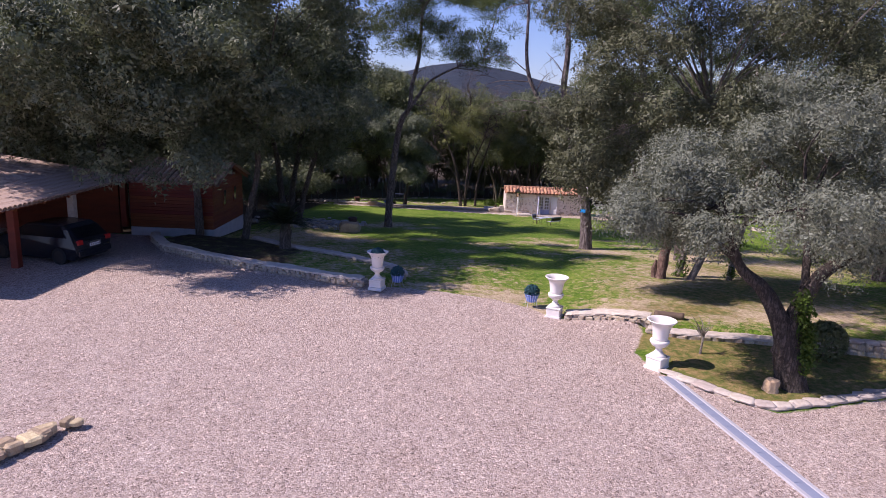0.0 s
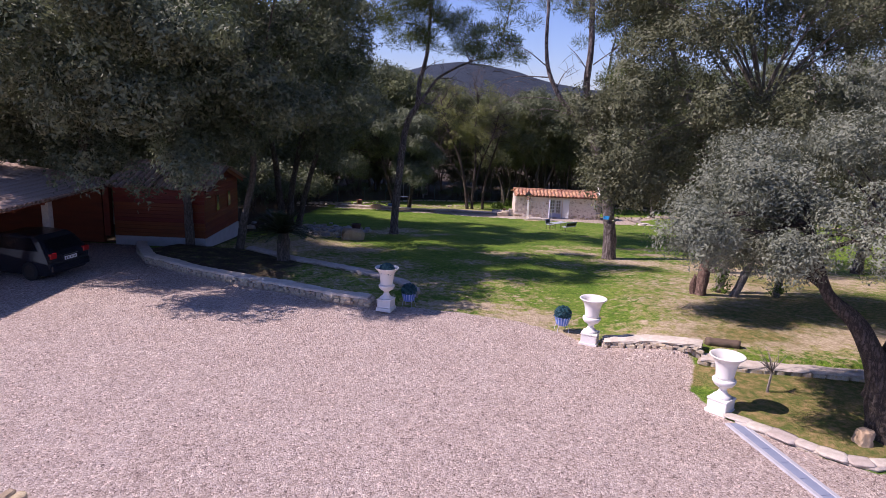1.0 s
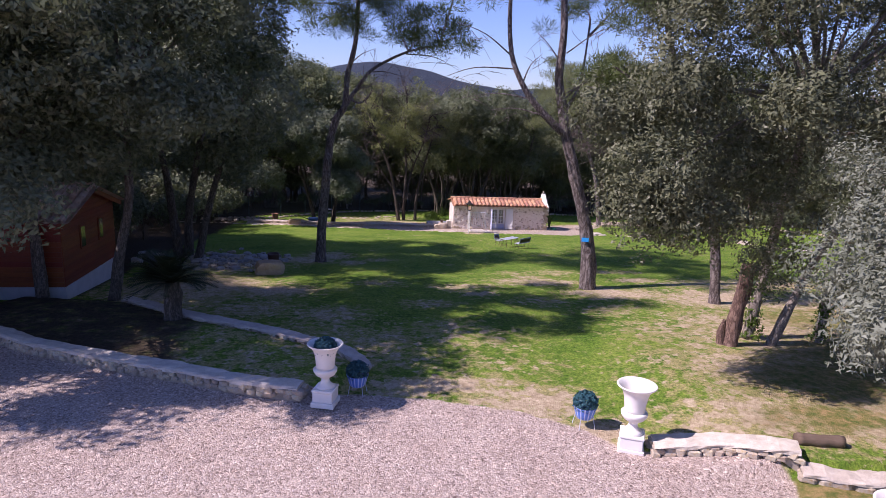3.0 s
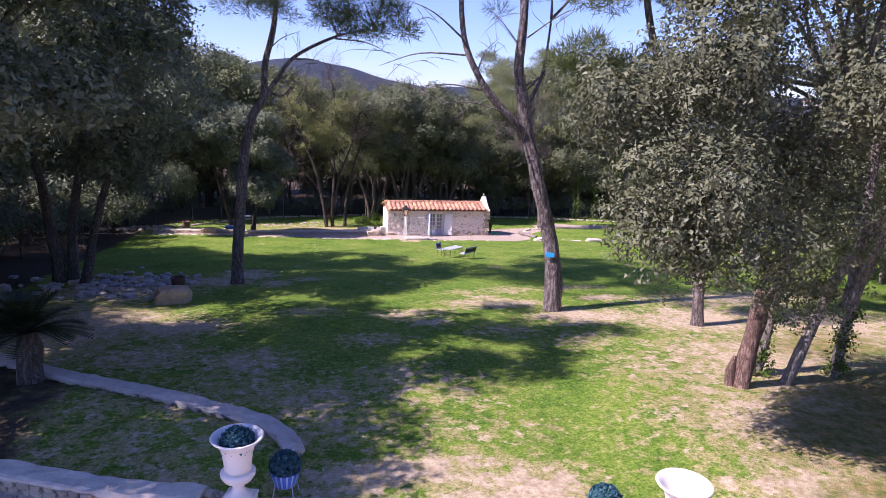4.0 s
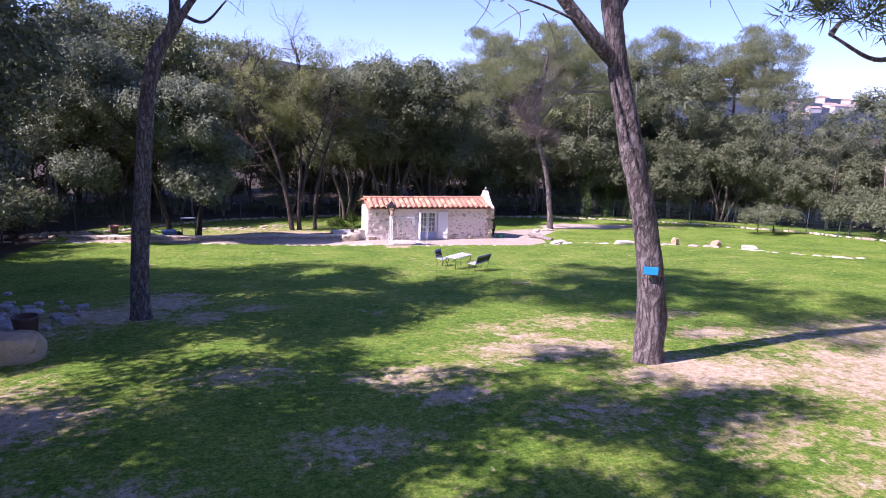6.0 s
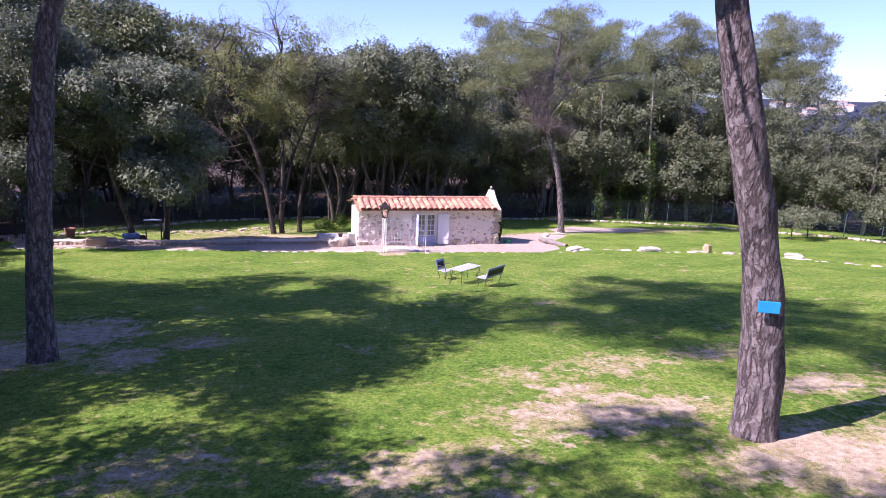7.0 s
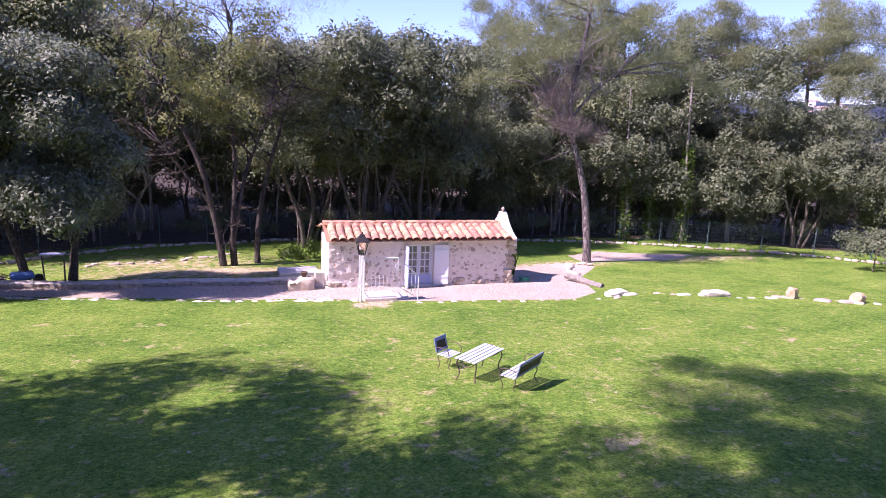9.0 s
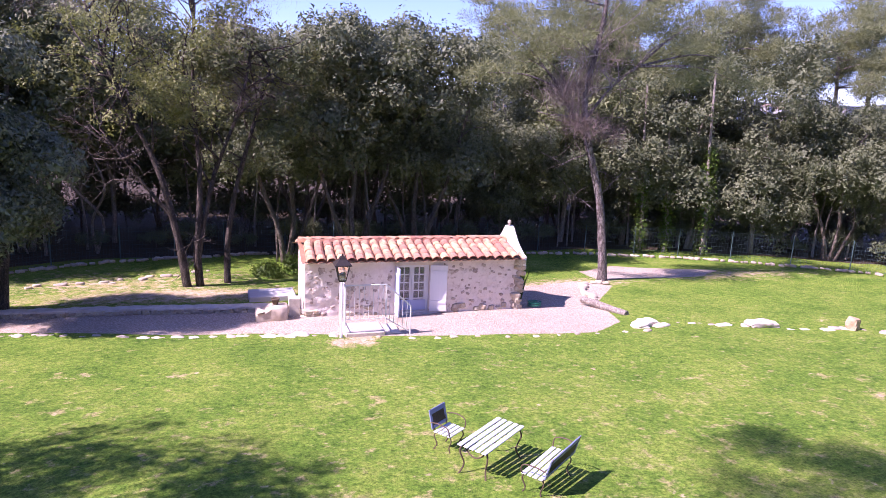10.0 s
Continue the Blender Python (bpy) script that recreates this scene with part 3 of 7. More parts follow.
    links.new(gm, stone_h.inputs[1])
    both = nodes.new("ShaderNodeMath")
    both.operation = "MULTIPLY_ADD"
    links.new(stone_h.outputs[0], both.inputs[0])
    both.inputs[1].default_value = -0.7
    links.new(mid.outputs[0], both.inputs[2])
    links.new(both.outputs[0], bh.inputs[2])
    b = nodes.new("ShaderNodeBump")
    b.inputs["Strength"].default_value, b.inputs["Distance"].default_value = 0.7, 0.05
    links.new(bh.outputs[0], b.inputs["Height"])
    links.new(b.outputs[0], bsdf.inputs["Normal"])
    return m


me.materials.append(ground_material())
ground = tagged(new("ground", me), "pink gravel court running into a sloping green lawn with bare patches", "ground", kind="structure")

# ---- distant hills ----
def hill_z(a, dist):
    """Height of the hillside at an angle and a distance."""
    top = 37 + 6 * noise.noise(Vector((a * 3.1, 0.3, 0))) + 4 * noise.noise(Vector((a * 11, 2.3, 0))) + 21 * math.exp(-((a - radians(88)) / 0.1) ** 2)
    return -8 + float(np.interp(dist, [520, 640, 760, 1000], [0.0, 0.5, 1.0, 0.95])) * top


def hills():
    n = 200
    verts, faces = [], []
    for i in range(n + 1):
        a = radians(20 + 140 * i / n)
        for dist in (520, 580, 640, 700, 760, 1000):
            x, y = dist * math.cos(a), dist * math.sin(a)
            verts.append((x, y, hill_z(a, dist) + 2.5 * noise.noise(Vector((x * 0.03, y * 0.03, 5)))))
    for i in range(n):
        for j in range(5):
            k = i * 6 + j
            faces.append((k, k + 6, k + 7, k + 1))
    # the blue of distance haze is put into the woods' colour
    m = surface("hazy_wooded_hillside", [(0.2, (0.008, 0.016, 0.03)), (0.8, (0.022, 0.036, 0.055))], 0.05, 0.4, 0.95, 0.6, 4.0)
    return tagged(new("backdrop", mesh_of("backdrop", verts, faces, m, True)), "distant wooded hills with blue haze in their colour", "hill", kind="structure")


hills()
FAR_WALL = surface("far_white_wall", [(0.1, (0.36, 0.35, 0.34)), (0.9, (0.5, 0.49, 0.47))], 0.3, 3, 0.9, 0.0)
FAR_ROOF = surface("far_roof", [(0.1, (0.3, 0.2, 0.15)), (0.9, (0.45, 0.32, 0.25))], 0.3, 3, 0.9, 0.0)
house_rng = random.Random(12)
for k in range(9):
    a, dist = radians(43.5 + 5.0 * (k + house_rng.random()) / 9), house_rng.uniform(620, 735)
    house = thing("distant_house", pose(dist * math.cos(a), dist * math.sin(a), hill_z(a, dist) - 2.5, 0, 0, house_rng.uniform(-30, 60)), "small white house far off on the wooded hillside", "house", "houses on the far hill")
    w, d, tall = house_rng.uniform(8, 13), house_rng.uniform(7, 9), house_rng.uniform(5, 8)
    part("wall", boxed(-w / 2, -d / 2, 0, w / 2, d / 2, tall), FAR_WALL, house)
    bm = bmesh.new()
    e = [bm.verts.new(p) for p in ((-w / 2 - 0.4, -d / 2 - 0.4, tall + 0.02), (w / 2 + 0.4, -d / 2 - 0.4, tall + 0.02), (w / 2 + 0.4, d / 2 + 0.4, tall + 0.02), (-w / 2 - 0.4, d / 2 + 0.4, tall + 0.02), (-w / 2, 0, tall + 1.8), (w / 2, 0, tall + 1.8))]
    for f_ in ((0, 1, 5, 4), (2, 3, 4, 5), (1, 2, 5), (3, 0, 4), (3, 2, 1, 0)):
        bm.faces.new([e[q] for q in f_])
    part("roof", bm, FAR_ROOF, house)

# ---- trees ----
def leaf_quads(rng, centers, radii, count, size, aspect=0.5, shell=0.5, flat=0.75, up=0.3, spray=0.95, three=False):
    """Leaves in sprays on the skin of each clump, mostly its upper side, turned outwards and up."""
    per = 9
    n = count // per + 1
    k = rng.choice(len(centers), n, p=radii ** 2 / np.sum(radii ** 2))
    d = rng.normal(size=(n, 3))
    d[:, 2] = np.where((d[:, 2] < -0.4) & (rng.random(n) < 0.55), -d[:, 2], d[:, 2])
    d /= np.linalg.norm(d, axis=1, keepdims=True)
    r = radii[k] * (shell + (1.05 - shell) * rng.random(n) ** 0.5)
    base = centers[k] + d * r[:, None] * np.array([1, 1, flat])
    turn = d + rng.normal(size=(n, 3)) * 0.55
    idx = np.repeat(np.arange(n), per)[:count]
    p = base[idx] + rng.normal(size=(count, 3)) * size * spray
    nrm = turn[idx] + rng.normal(size=(count, 3)) * 0.28 + np.array([0, 0, up])
    nrm /= np.linalg.norm(nrm, axis=1, keepdims=True)
    t = np.cross(nrm, rng.normal(size=(count, 3)))
    t /= np.linalg.norm(t, axis=1, keepdims=True)
    b = np.cross(nrm, t)
    s = size * (0.6 + 0.8 * rng.random(count))[:, None]
    fold = nrm * s * 0.12
    if three:
        return np.stack([p - t * s * 0.5, p + b * s * aspect * 0.65, p + t * s * 0.5 - b * s * aspect * 0.65], 1)
    return np.stack([p - t * s * 0.5, p - b * s * aspect * 0.5 + fold, p + t * s * 0.5, p + b * s * aspect * 0.5 + fold], 1)


def needle_quads(rng, centers, radii, count, size, width=0.09, flat=0.6):
    """Tufts of needles: thin blades that point outwards from twigs."""
    k = rng.choice(len(centers), count, p=radii ** 2 / np.sum(radii ** 2))
    d = rng.normal(size=(count, 3))
    d /= np.linalg.norm(d, axis=1, keepdims=True)
    p = centers[k] + d * (radii[k] * rng.random(count) ** 0.5)[:, None] * np.array([1, 1, flat])
    t = d + rng.normal(size=(count, 3)) * 0.6 + np.array([0, 0, 0.5])
    t /= np.linalg.norm(t, axis=1, keepdims=True)
    b = np.cross(t, rng.normal(size=(count, 3)))
    b /= np.linalg.norm(b, axis=1, keepdims=True)
    s = size * (0.6 + 0.8 * rng.random(count))[:, None]
    return np.stack([p - b * s * width, p + b * s * width, p + t * s], 1)


def ellipsoid_clumps(rng, center, axes, n, size, lo=0.6):
    """Clumps of leaves gathered on boughs, which leave gaps between them."""
    m = max(3, n // 6)
    d = rng.normal(size=(m, 3))
    d /= np.linalg.norm(d, axis=1, keepdims=True)
    axes = np.array(axes)
    bough = np.array(center) + d * (lo + (1 - lo) * rng.random((m, 1)) ** 0.6) * axes * (1 + 0.14 * rng.normal(size=(m, 1)))
    c = bough[rng.integers(m, size=n)] + rng.normal(size=(n, 3)) * axes.mean() * np.array([0.17, 0.17, 0.1])
    return c, size * (0.5 + 0.9 * rng.random(n))


def limb(bm, rng, a, b, r0, r1, sag=0.15, seg=5, steps=4):
    a, b = Vector(a), Vector(b)
    n = (b - a).length
    mid = a.lerp(b, 0.5) + Vector((rng.normal() * sag * n * 0.5, rng.normal() * sag * n * 0.5, sag * n * 0.6))
    pts = curve_pts([a, mid, b], steps)
    tube(bm, pts, [r0 + (r1 - r0) * i / (len(pts) - 1) for i in range(len(pts))], seg)


def broadleaf(name, at, stems, crown, size, count, leaf_size, leaf_mat, bark_mat, seed, label, category="tree", aspect=0.5, limbs=14, group="", shell=0.5, three=True, lo=0.55):
    """A tree: bent stems from the ground, limbs into the crown, a crown of leaves in many clumps. Places are relative to its foot."""
    rng = np.random.default_rng(seed)
    ob = thing(name, pose(*at), label, category, group)
    cc, rr = [], []
    for center, axes, n in crown:
        c, r = ellipsoid_clumps(rng, center, axes, n, size, lo)
        cc.append(c), rr.append(r)
    cc, rr = np.concatenate(cc), np.concatenate(rr)
    ends = []
    for pts, r0, r1 in stems:
        ps = curve_pts(pts, 5)
        bm = bmesh.new()
        tube(bm, ps, [r0 + (r1 - r0) * (i / (len(ps) - 1)) ** 0.8 for i in range(len(ps))], 9, 0.35, seed)
        part("trunk", bm, bark_mat, ob, smooth=True)
        ends += [(p, r0 + (r1 - r0) * (i / (len(ps) - 1))) for i, p in enumerate(ps) if i > len(ps) * 0.45]
    for i in rng.choice(len(cc), min(limbs, len(cc)), replace=False):
        p, r = min(ends, key=lambda e: (e[0] - Vector(cc[i])).length + rng.random() * 1.0)
        bm = bmesh.new()
        limb(bm, rng, p, cc[i], r * 0.55, 0.012)
        part("branch", bm, bark_mat, ob, smooth=True)
    part("crown", quads_mesh("crown", leaf_quads(rng, cc, rr, count, leaf_size, aspect, shell, three=three), leaf_mat), None, ob)
    return ob


def pine(name, at, stem, r0, r1, branches, tufts, seed, label, needle=0.16, per=700, dead=(), tuft_size=0.7, seg=14, dry=(), needles=None):
    """A stone pine: a furrowed, bent trunk, few limbs, flat tufts of needles. Places are relative to its foot."""
    rng = np.random.default_rng(seed)
    ob = thing(name, pose(*at), label, "pine tree")
    bm = bmesh.new()
    ps = curve_pts(stem, 8)
    flare = [1 + 0.35 * math.exp(-i * 1.2) for i in range(len(ps))]
    tube(bm, ps, [(r0 + (r1 - r0) * (i / (len(ps) - 1)) ** 0.9) * flare[i] for i in range(len(ps))], seg, 0.22, seed)
    part("trunk", bm, BARK_PINE, ob, smooth=True)
    for pts, a, b in branches:
        q = curve_pts(pts, 6)
        bm = bmesh.new()
        tube(bm, q, [a + (b - a) * i / (len(q) - 1) for i in range(len(q))], 8, 0.2, seed)
        part("limb", bm, BARK_PINE, ob, smooth=True)
    for p, q in dead:
        bm = bmesh.new()
        limb(bm, rng, p, q, 0.03, 0.006, 0.12, 4)
        for k in range(7):
            s = Vector(p).lerp(Vector(q), rng.uniform(0.3, 0.95))
            e = s + Vector(rng.normal(size=3) * 0.55 + np.array([0, 0, -0.1]))
            limb(bm, rng, s, e, 0.012, 0.004, 0.1, 3, 2)
        part("dead_branch", bm, BARK_PINE, ob, smooth=True)
    for c, r in tufts:
        src = min([p for p in ps] + [Vector(q) for b in branches for q in b[0]], key=lambda s: (s - Vector(c)).length)
        bm = bmesh.new()
        limb(bm, rng, src, c, 0.05, 0.012, 0.12, 5)
        part("branch", bm, BARK_PINE, ob, smooth=True)
    if tufts:
        cc, rr = [], []
        for c, r in tufts:
            n = 9
            o = rng.normal(size=(n, 3)) * r * np.array([0.55, 0.55, 0.25])
            cc.append(np.array(c) + o), rr.append(np.full(n, r * 0.42 * tuft_size / 0.7))
        part("crown", quads_mesh("crown", needle_quads(rng, np.concatenate(cc), np.concatenate(rr), int((3.2 if needle < 0.2 else 1.7) * per) * len(tufts), needle * 1.35, 0.066 if needles else 0.046), needles or NEEDLE), None, ob)
    return ob


# the holm oaks beside the shed
def ground_pose(x, y, turn=0.0, lift=0.0):
    return pose(x, y, h(x, y) + lift, 0, 0, turn)


def foot(x, y, dz=-0.12):
    return (x, y, h(x, y) + dz)


OAK_LABEL = "dark evergreen holm oak with several bent trunks beside the red shed"
broadleaf("holm_oak", foot(-9.3, 37.2), [([(0, 0, 0), (-0.2, 0.1, 2), (-0.5, 0.2, 4.2), (-1.0, 0, 6.5)], 0.24, 0.1), ([(0.35, 0.2, 0), (0.5, 0.1, 2.2), (1.0, -0.2, 4.6), (1.6, -0.4, 7.5)], 0.22, 0.09),
          ([(0.9, -0.4, 0), (1.3, -0.5, 1.8), (2.1, -0.8, 4.4), (3.2, -1.0, 7)], 0.2, 0.08)],
          [((0.1, 0.4, 8.2), (3.9, 4.2, 4.2), 120), ((1.5, 0.6, 10.9), (3.0, 3.4, 2.2), 60), ((0.2, -1.2, 4.8), (2.8, 2.4, 1.6), 30), ((-1.0, 3.9, 9.0), (4.0, 3.0, 3.2), 60), ((0.2, -3.0, 8.5), (4.1, 2.4, 2.3), 66)], 0.74, 105000, 0.155, LEAF_OAK, BARK_OAK, 11, OAK_LABEL, limbs=34)
broadleaf("holm_oak", foot(-8.95, 28.4), [([(0, 0, 0), (0.25, 0, 1.6), (0.7, -0.1, 3.6), (0.6, 0, 6.5)], 0.2, 0.09)],
          [((0.6, -0.2, 7.4), (3.7, 3.9, 3.4), 95), ((-0.8, -1.2, 5.2), (2.6, 2.2, 1.4), 26), ((0.0, -2.2, 11.4), (5.2, 4.1, 2.2), 84), ((0.0, -2.2, 11.2), (3.4, 2.8, 1.2), 18)], 0.68, 82000, 0.15, LEAF_OAK, BARK_OAK, 12, "dark evergreen holm oak with a leaning trunk in the walled bed", limbs=22)
broadleaf("holm_oak", foot(-10.9, 28.05), [([(0, 0, 0), (-0.05, 0, 2), (-0.3, 0.2, 4), (-0.5, 0.2, 6.5)], 0.22, 0.1)],
          [((0.2, -4.0, 7.2), (4.2, 3.7, 3.3), 140), ((-1.5, -1.0, 8.6), (3.6, 3.6, 3.0), 60), ((1.2, -5.2, 5.4), (2.6, 2.0, 1.6), 36), ((-1.6, -3.4, 6.0), (2.6, 1.8, 1.5), 50), ((-0.6, -6.4, 7.6), (4.4, 2.2, 1.9), 54), ((-0.2, -8.0, 7.4), (3.7, 1.9, 1.7), 56)], 0.7, 120000, 0.145, LEAF_OAK, BARK_OAK, 13, "dark evergreen holm oak close to the shed wall", limbs=18)
broadleaf("holm_oak", foot(-16.5, 30.5), [([(0, 0, 0), (0.1, 0, 2.2), (0.3, -0.5, 5), (0.4, -1, 7)], 0.3, 0.12)],
          [((-1.8, -1.6, 7.4), (3.2, 4.2, 4.0), 130), ((-3.4, -3, 9), (3.2, 4, 3), 50)], 0.95, 80000, 0.15, LEAF_OAK, BARK_OAK, 14, "large grey-green holm oak overhanging the tiled carport", limbs=20)

# oak added behind the carport; its wide crown shades shed and walled bed
broadleaf("holm_oak", foot(-21.8, 25.5), [([(0, 0, 0), (0.3, 0, 3), (0.6, -0.2, 5.5), (1.0, -0.2, 8)], 0.35, 0.14)],
          [((4.4, -0.7, 8.2), (4.4, 3.0, 2.6), 110), ((0.5, 1.5, 8.5), (3.6, 3.0, 2.6), 50)], 0.95, 70000, 0.16, LEAF_OAK, BARK_OAK, 17, "tall holm oak reaching over the carport roof, added for shade", limbs=16)

# the oak with four slim trunks on the bare soil
broadleaf("evergreen_oak", foot(9.0, 22.9), [([(0.4, 0.65, 0), (0.5, 0.6, 1.2), (0.62, 0.5, 2.6), (0.55, 0.1, 4.2), (0.2, -1.0, 6.5)], 0.16, 0.09), ([(0.6, -0.05, 0), (1.0, -0.05, 1.1), (1.55, 0.0, 2.4), (2.1, -0.3, 3.8), (2.3, -1.0, 5.8)], 0.14, 0.08),
          ([(2.2, 0.2, 0), (2.3, 0.2, 1.3), (2.55, 0.1, 2.8), (2.6, -0.6, 5.2)], 0.13, 0.08)],
          [((0.3, -2.3, 7.4), (4.9, 3.5, 2.9), 220), ((-2.6, -2.6, 6.2), (2.2, 1.6, 1.7), 40), ((2.6, -2.6, 5.2), (2.4, 2.0, 1.1), 36), ((-3.6, -2.4, 3.7), (0.6, 0.6, 0.9), 10), ((-0.1, -1.0, 2.6), (0.5, 0.45, 0.8), 8), ((0.6, -2.2, 10.2), (4.4, 3.0, 1.9), 120), ((-4.3, -1.9, 6.6), (1.2, 1.2, 1.6), 20), ((-3.9, -2.2, 4.5), (0.9, 0.7, 0.7), 8), ((-4.4, -2.9, 5.3), (1.1, 1.3, 1.1), 18), ((-4.0, -2.8, 4.0), (1.0, 1.0, 0.5), 16), ((-2.6, -2.3, 9.3), (2.5, 2.2, 2.0), 70)],
          0.72, 300000, 0.075, LEAF_OAK_DRY, BARK_PALE, 15, "evergreen oak with slim grey trunks on bare soil", limbs=50, aspect=0.55)

stub = thing("tree_stump", pose(*foot(8.5, 22.85)), "tall broken dead trunk with peeling bark beside the oak", "tree stump")
bm = bmesh.new()
tube(bm, curve_pts([(-0.03, 0, 0), (0.0, 0, 0.5), (0.12, 0, 1.4), (0.25, 0.02, 2.3)], 5), [0.25 - 0.07 * min(k / 5, 1) for k in range(16)], 10, 0.5, 3)
for v in bm.verts:
    if v.co.z > 2.15:
        v.co.z += 0.25 * noise.noise(v.co * 9)
part("trunk", bm, BARK_RED, stub, smooth=True)
bm = bmesh.new()
tube(bm, [(-0.22, 0.1, 0), (-0.26, 0.12, 0.45), (-0.2, 0.1, 0.8)], [0.12, 0.1, 0.03], 7, 0.4, 5)
part("bark_slab", bm, BARK_RED, stub)
rng = np.random.default_rng(77)
for x0, y0, lean in ((9.4, 23.5, 0.1), (11.2, 23.1, 0.12)):
    cl = np.array([[lean * 1.4 * k / 7 + 0.04 * rng.normal(), 0.04 * rng.normal(), 0.05 + 1.4 * k / 7] for k in range(8)])
    o = tagged(new("ivy", quads_mesh("ivy", leaf_quads(rng, cl, np.full(8, 0.2), 700, 0.07, 0.9, 0.7, 1.2), IVY)), "green ivy climbing a grey oak trunk", "ivy")
    o.matrix_world = pose(x0, y0, h(x0, y0))

# the olive tree in the bed
olive = broadleaf("olive_tree", foot(8.4, 13.15), [([(0.08, 0, 0), (-0.08, 0, 0.6), (-0.3, 0, 1.3), (-0.55, 0, 1.9), (-1.0, 0.05, 2.5), (-1.5, 0.15, 3.0), (-1.9, 0.4, 4.2)], 0.39, 0.07),
                  ([(-0.22, 0.05, 0.9), (-0.12, 0.05, 1.7), (0.2, 0.1, 2.55), (0.65, 0.15, 3.05), (1.2, 0.2, 3.6), (1.8, 0.3, 4.4)], 0.29, 0.07), ([(0.05, 0.1, 2.2), (0.15, 0.4, 3.2), (0.1, 0.8, 4.4)], 0.13, 0.05), ([(0.75, 0.15, 3.1), (1.6, 0.3, 3.3), (2.6, 0.5, 3.8)], 0.1, 0.04)],
                  [((0.0, 0.9, 4.9), (3.5, 2.8, 1.9), 210), ((-2.6, 0.6, 4.1), (1.5, 1.5, 1.1), 56), ((2.2, 0.7, 4.0), (2.3, 1.9, 1.1), 60)], 0.5, 230000, 0.068, LEAF_OLIVE, BARK_DARK, 16,
                  "old olive tree with a forked trunk, ivy and silvery leaves", aspect=0.42, limbs=60, shell=0.3)
rng = np.random.default_rng(5)
cl = np.array([[0.2 - 0.3 * (k / 14) + 0.06 * rng.normal(), -0.22 + 0.04 * rng.normal(), 0.75 + 1.6 * k / 14] for k in range(15)])
part("ivy", quads_mesh("ivy", leaf_quads(rng, cl, np.full(15, 0.15), 2000, 0.06, 0.9, 0.5, 1.2, spray=0.9), IVY), None, olive, "bright green ivy climbing the trunk")

# the tall pines
main_pine = pine("pine", foot(7.27, 30.45), [(0, 0, 0), (-0.05, 0, 1.0), (-0.2, 0, 2.1), (-0.45, 0, 3.1), (-1.05, 0, 5.0), (-1.4, 0, 6.3), (-1.7, 0, 7.8), (-1.65, 0, 9.4), (-1.8, 0.2, 12.2)], 0.315, 0.1,
                 [([(-1.22, 0, 5.75), (-1.9, -0.1, 6.25), (-2.9, -0.1, 7.3), (-3.5, 0, 8.8), (-3.6, 0, 11.5)], 0.15, 0.06), ([(-1.4, 0, 6.6), (-0.9, 0.1, 7.6), (-0.7, 0.2, 9.2)], 0.07, 0.03)],
                 [((-3.8, 0.2, 12.2), 1.6), ((-1.2, -0.8, 12.8), 1.7), ((0.4, 0.6, 12.0), 1.6), ((-2.4, 1.4, 11.4), 1.5), ((-5.2, -0.6, 10.8), 1.4), ((1.9, -0.5, 11.0), 1.4), ((-0.4, 2.0, 10.5), 1.3), ((-5.0, 1.5, 12.0), 1.4)], 21,
                 "tall pine with furrowed bark, a forked trunk and dead twigs", per=900,
                 dead=[((-2.6, -0.1, 7.0), (-5.4, -0.4, 6.9)), ((-3.2, 0, 8.0), (-5.8, 0.6, 7.6)), ((-1.5, 0, 7.2), (0.9, 0.3, 8.2)), ((-2.0, -0.1, 6.4), (-4.2, -0.8, 6.6)), ((-3.4, 0, 8.4), (-5.4, -0.3, 9.4)), ((-0.8, 0.1, 8.0), (1.2, -0.4, 7.6)),
                       ((-1.5, 0, 7.0), (-0.4, 0.4, 7.9)), ((-1.6, 0, 8.2), (-2.6, 0.4, 9.4)), ((-3.0, 0, 7.5), (-2.2, 0.5, 8.6)), ((-1.5, 0, 8.6), (0.2, -0.4, 9.6))])
bm = bmesh.new()
box(bm, -0.13, -0.345, 1.98, 0.13, -0.32, 2.13, 0.004, pose(-0.2, 0.0, 0, 0, 0, -28))
part("sign_plate", bm, surface("blue_enamel", [(0.0, (0.0, 0.26, 0.66)), (1.0, (0.01, 0.34, 0.78))], 5, 40, 0.4, 0.0), main_pine, "small bright blue plate nailed to the trunk")
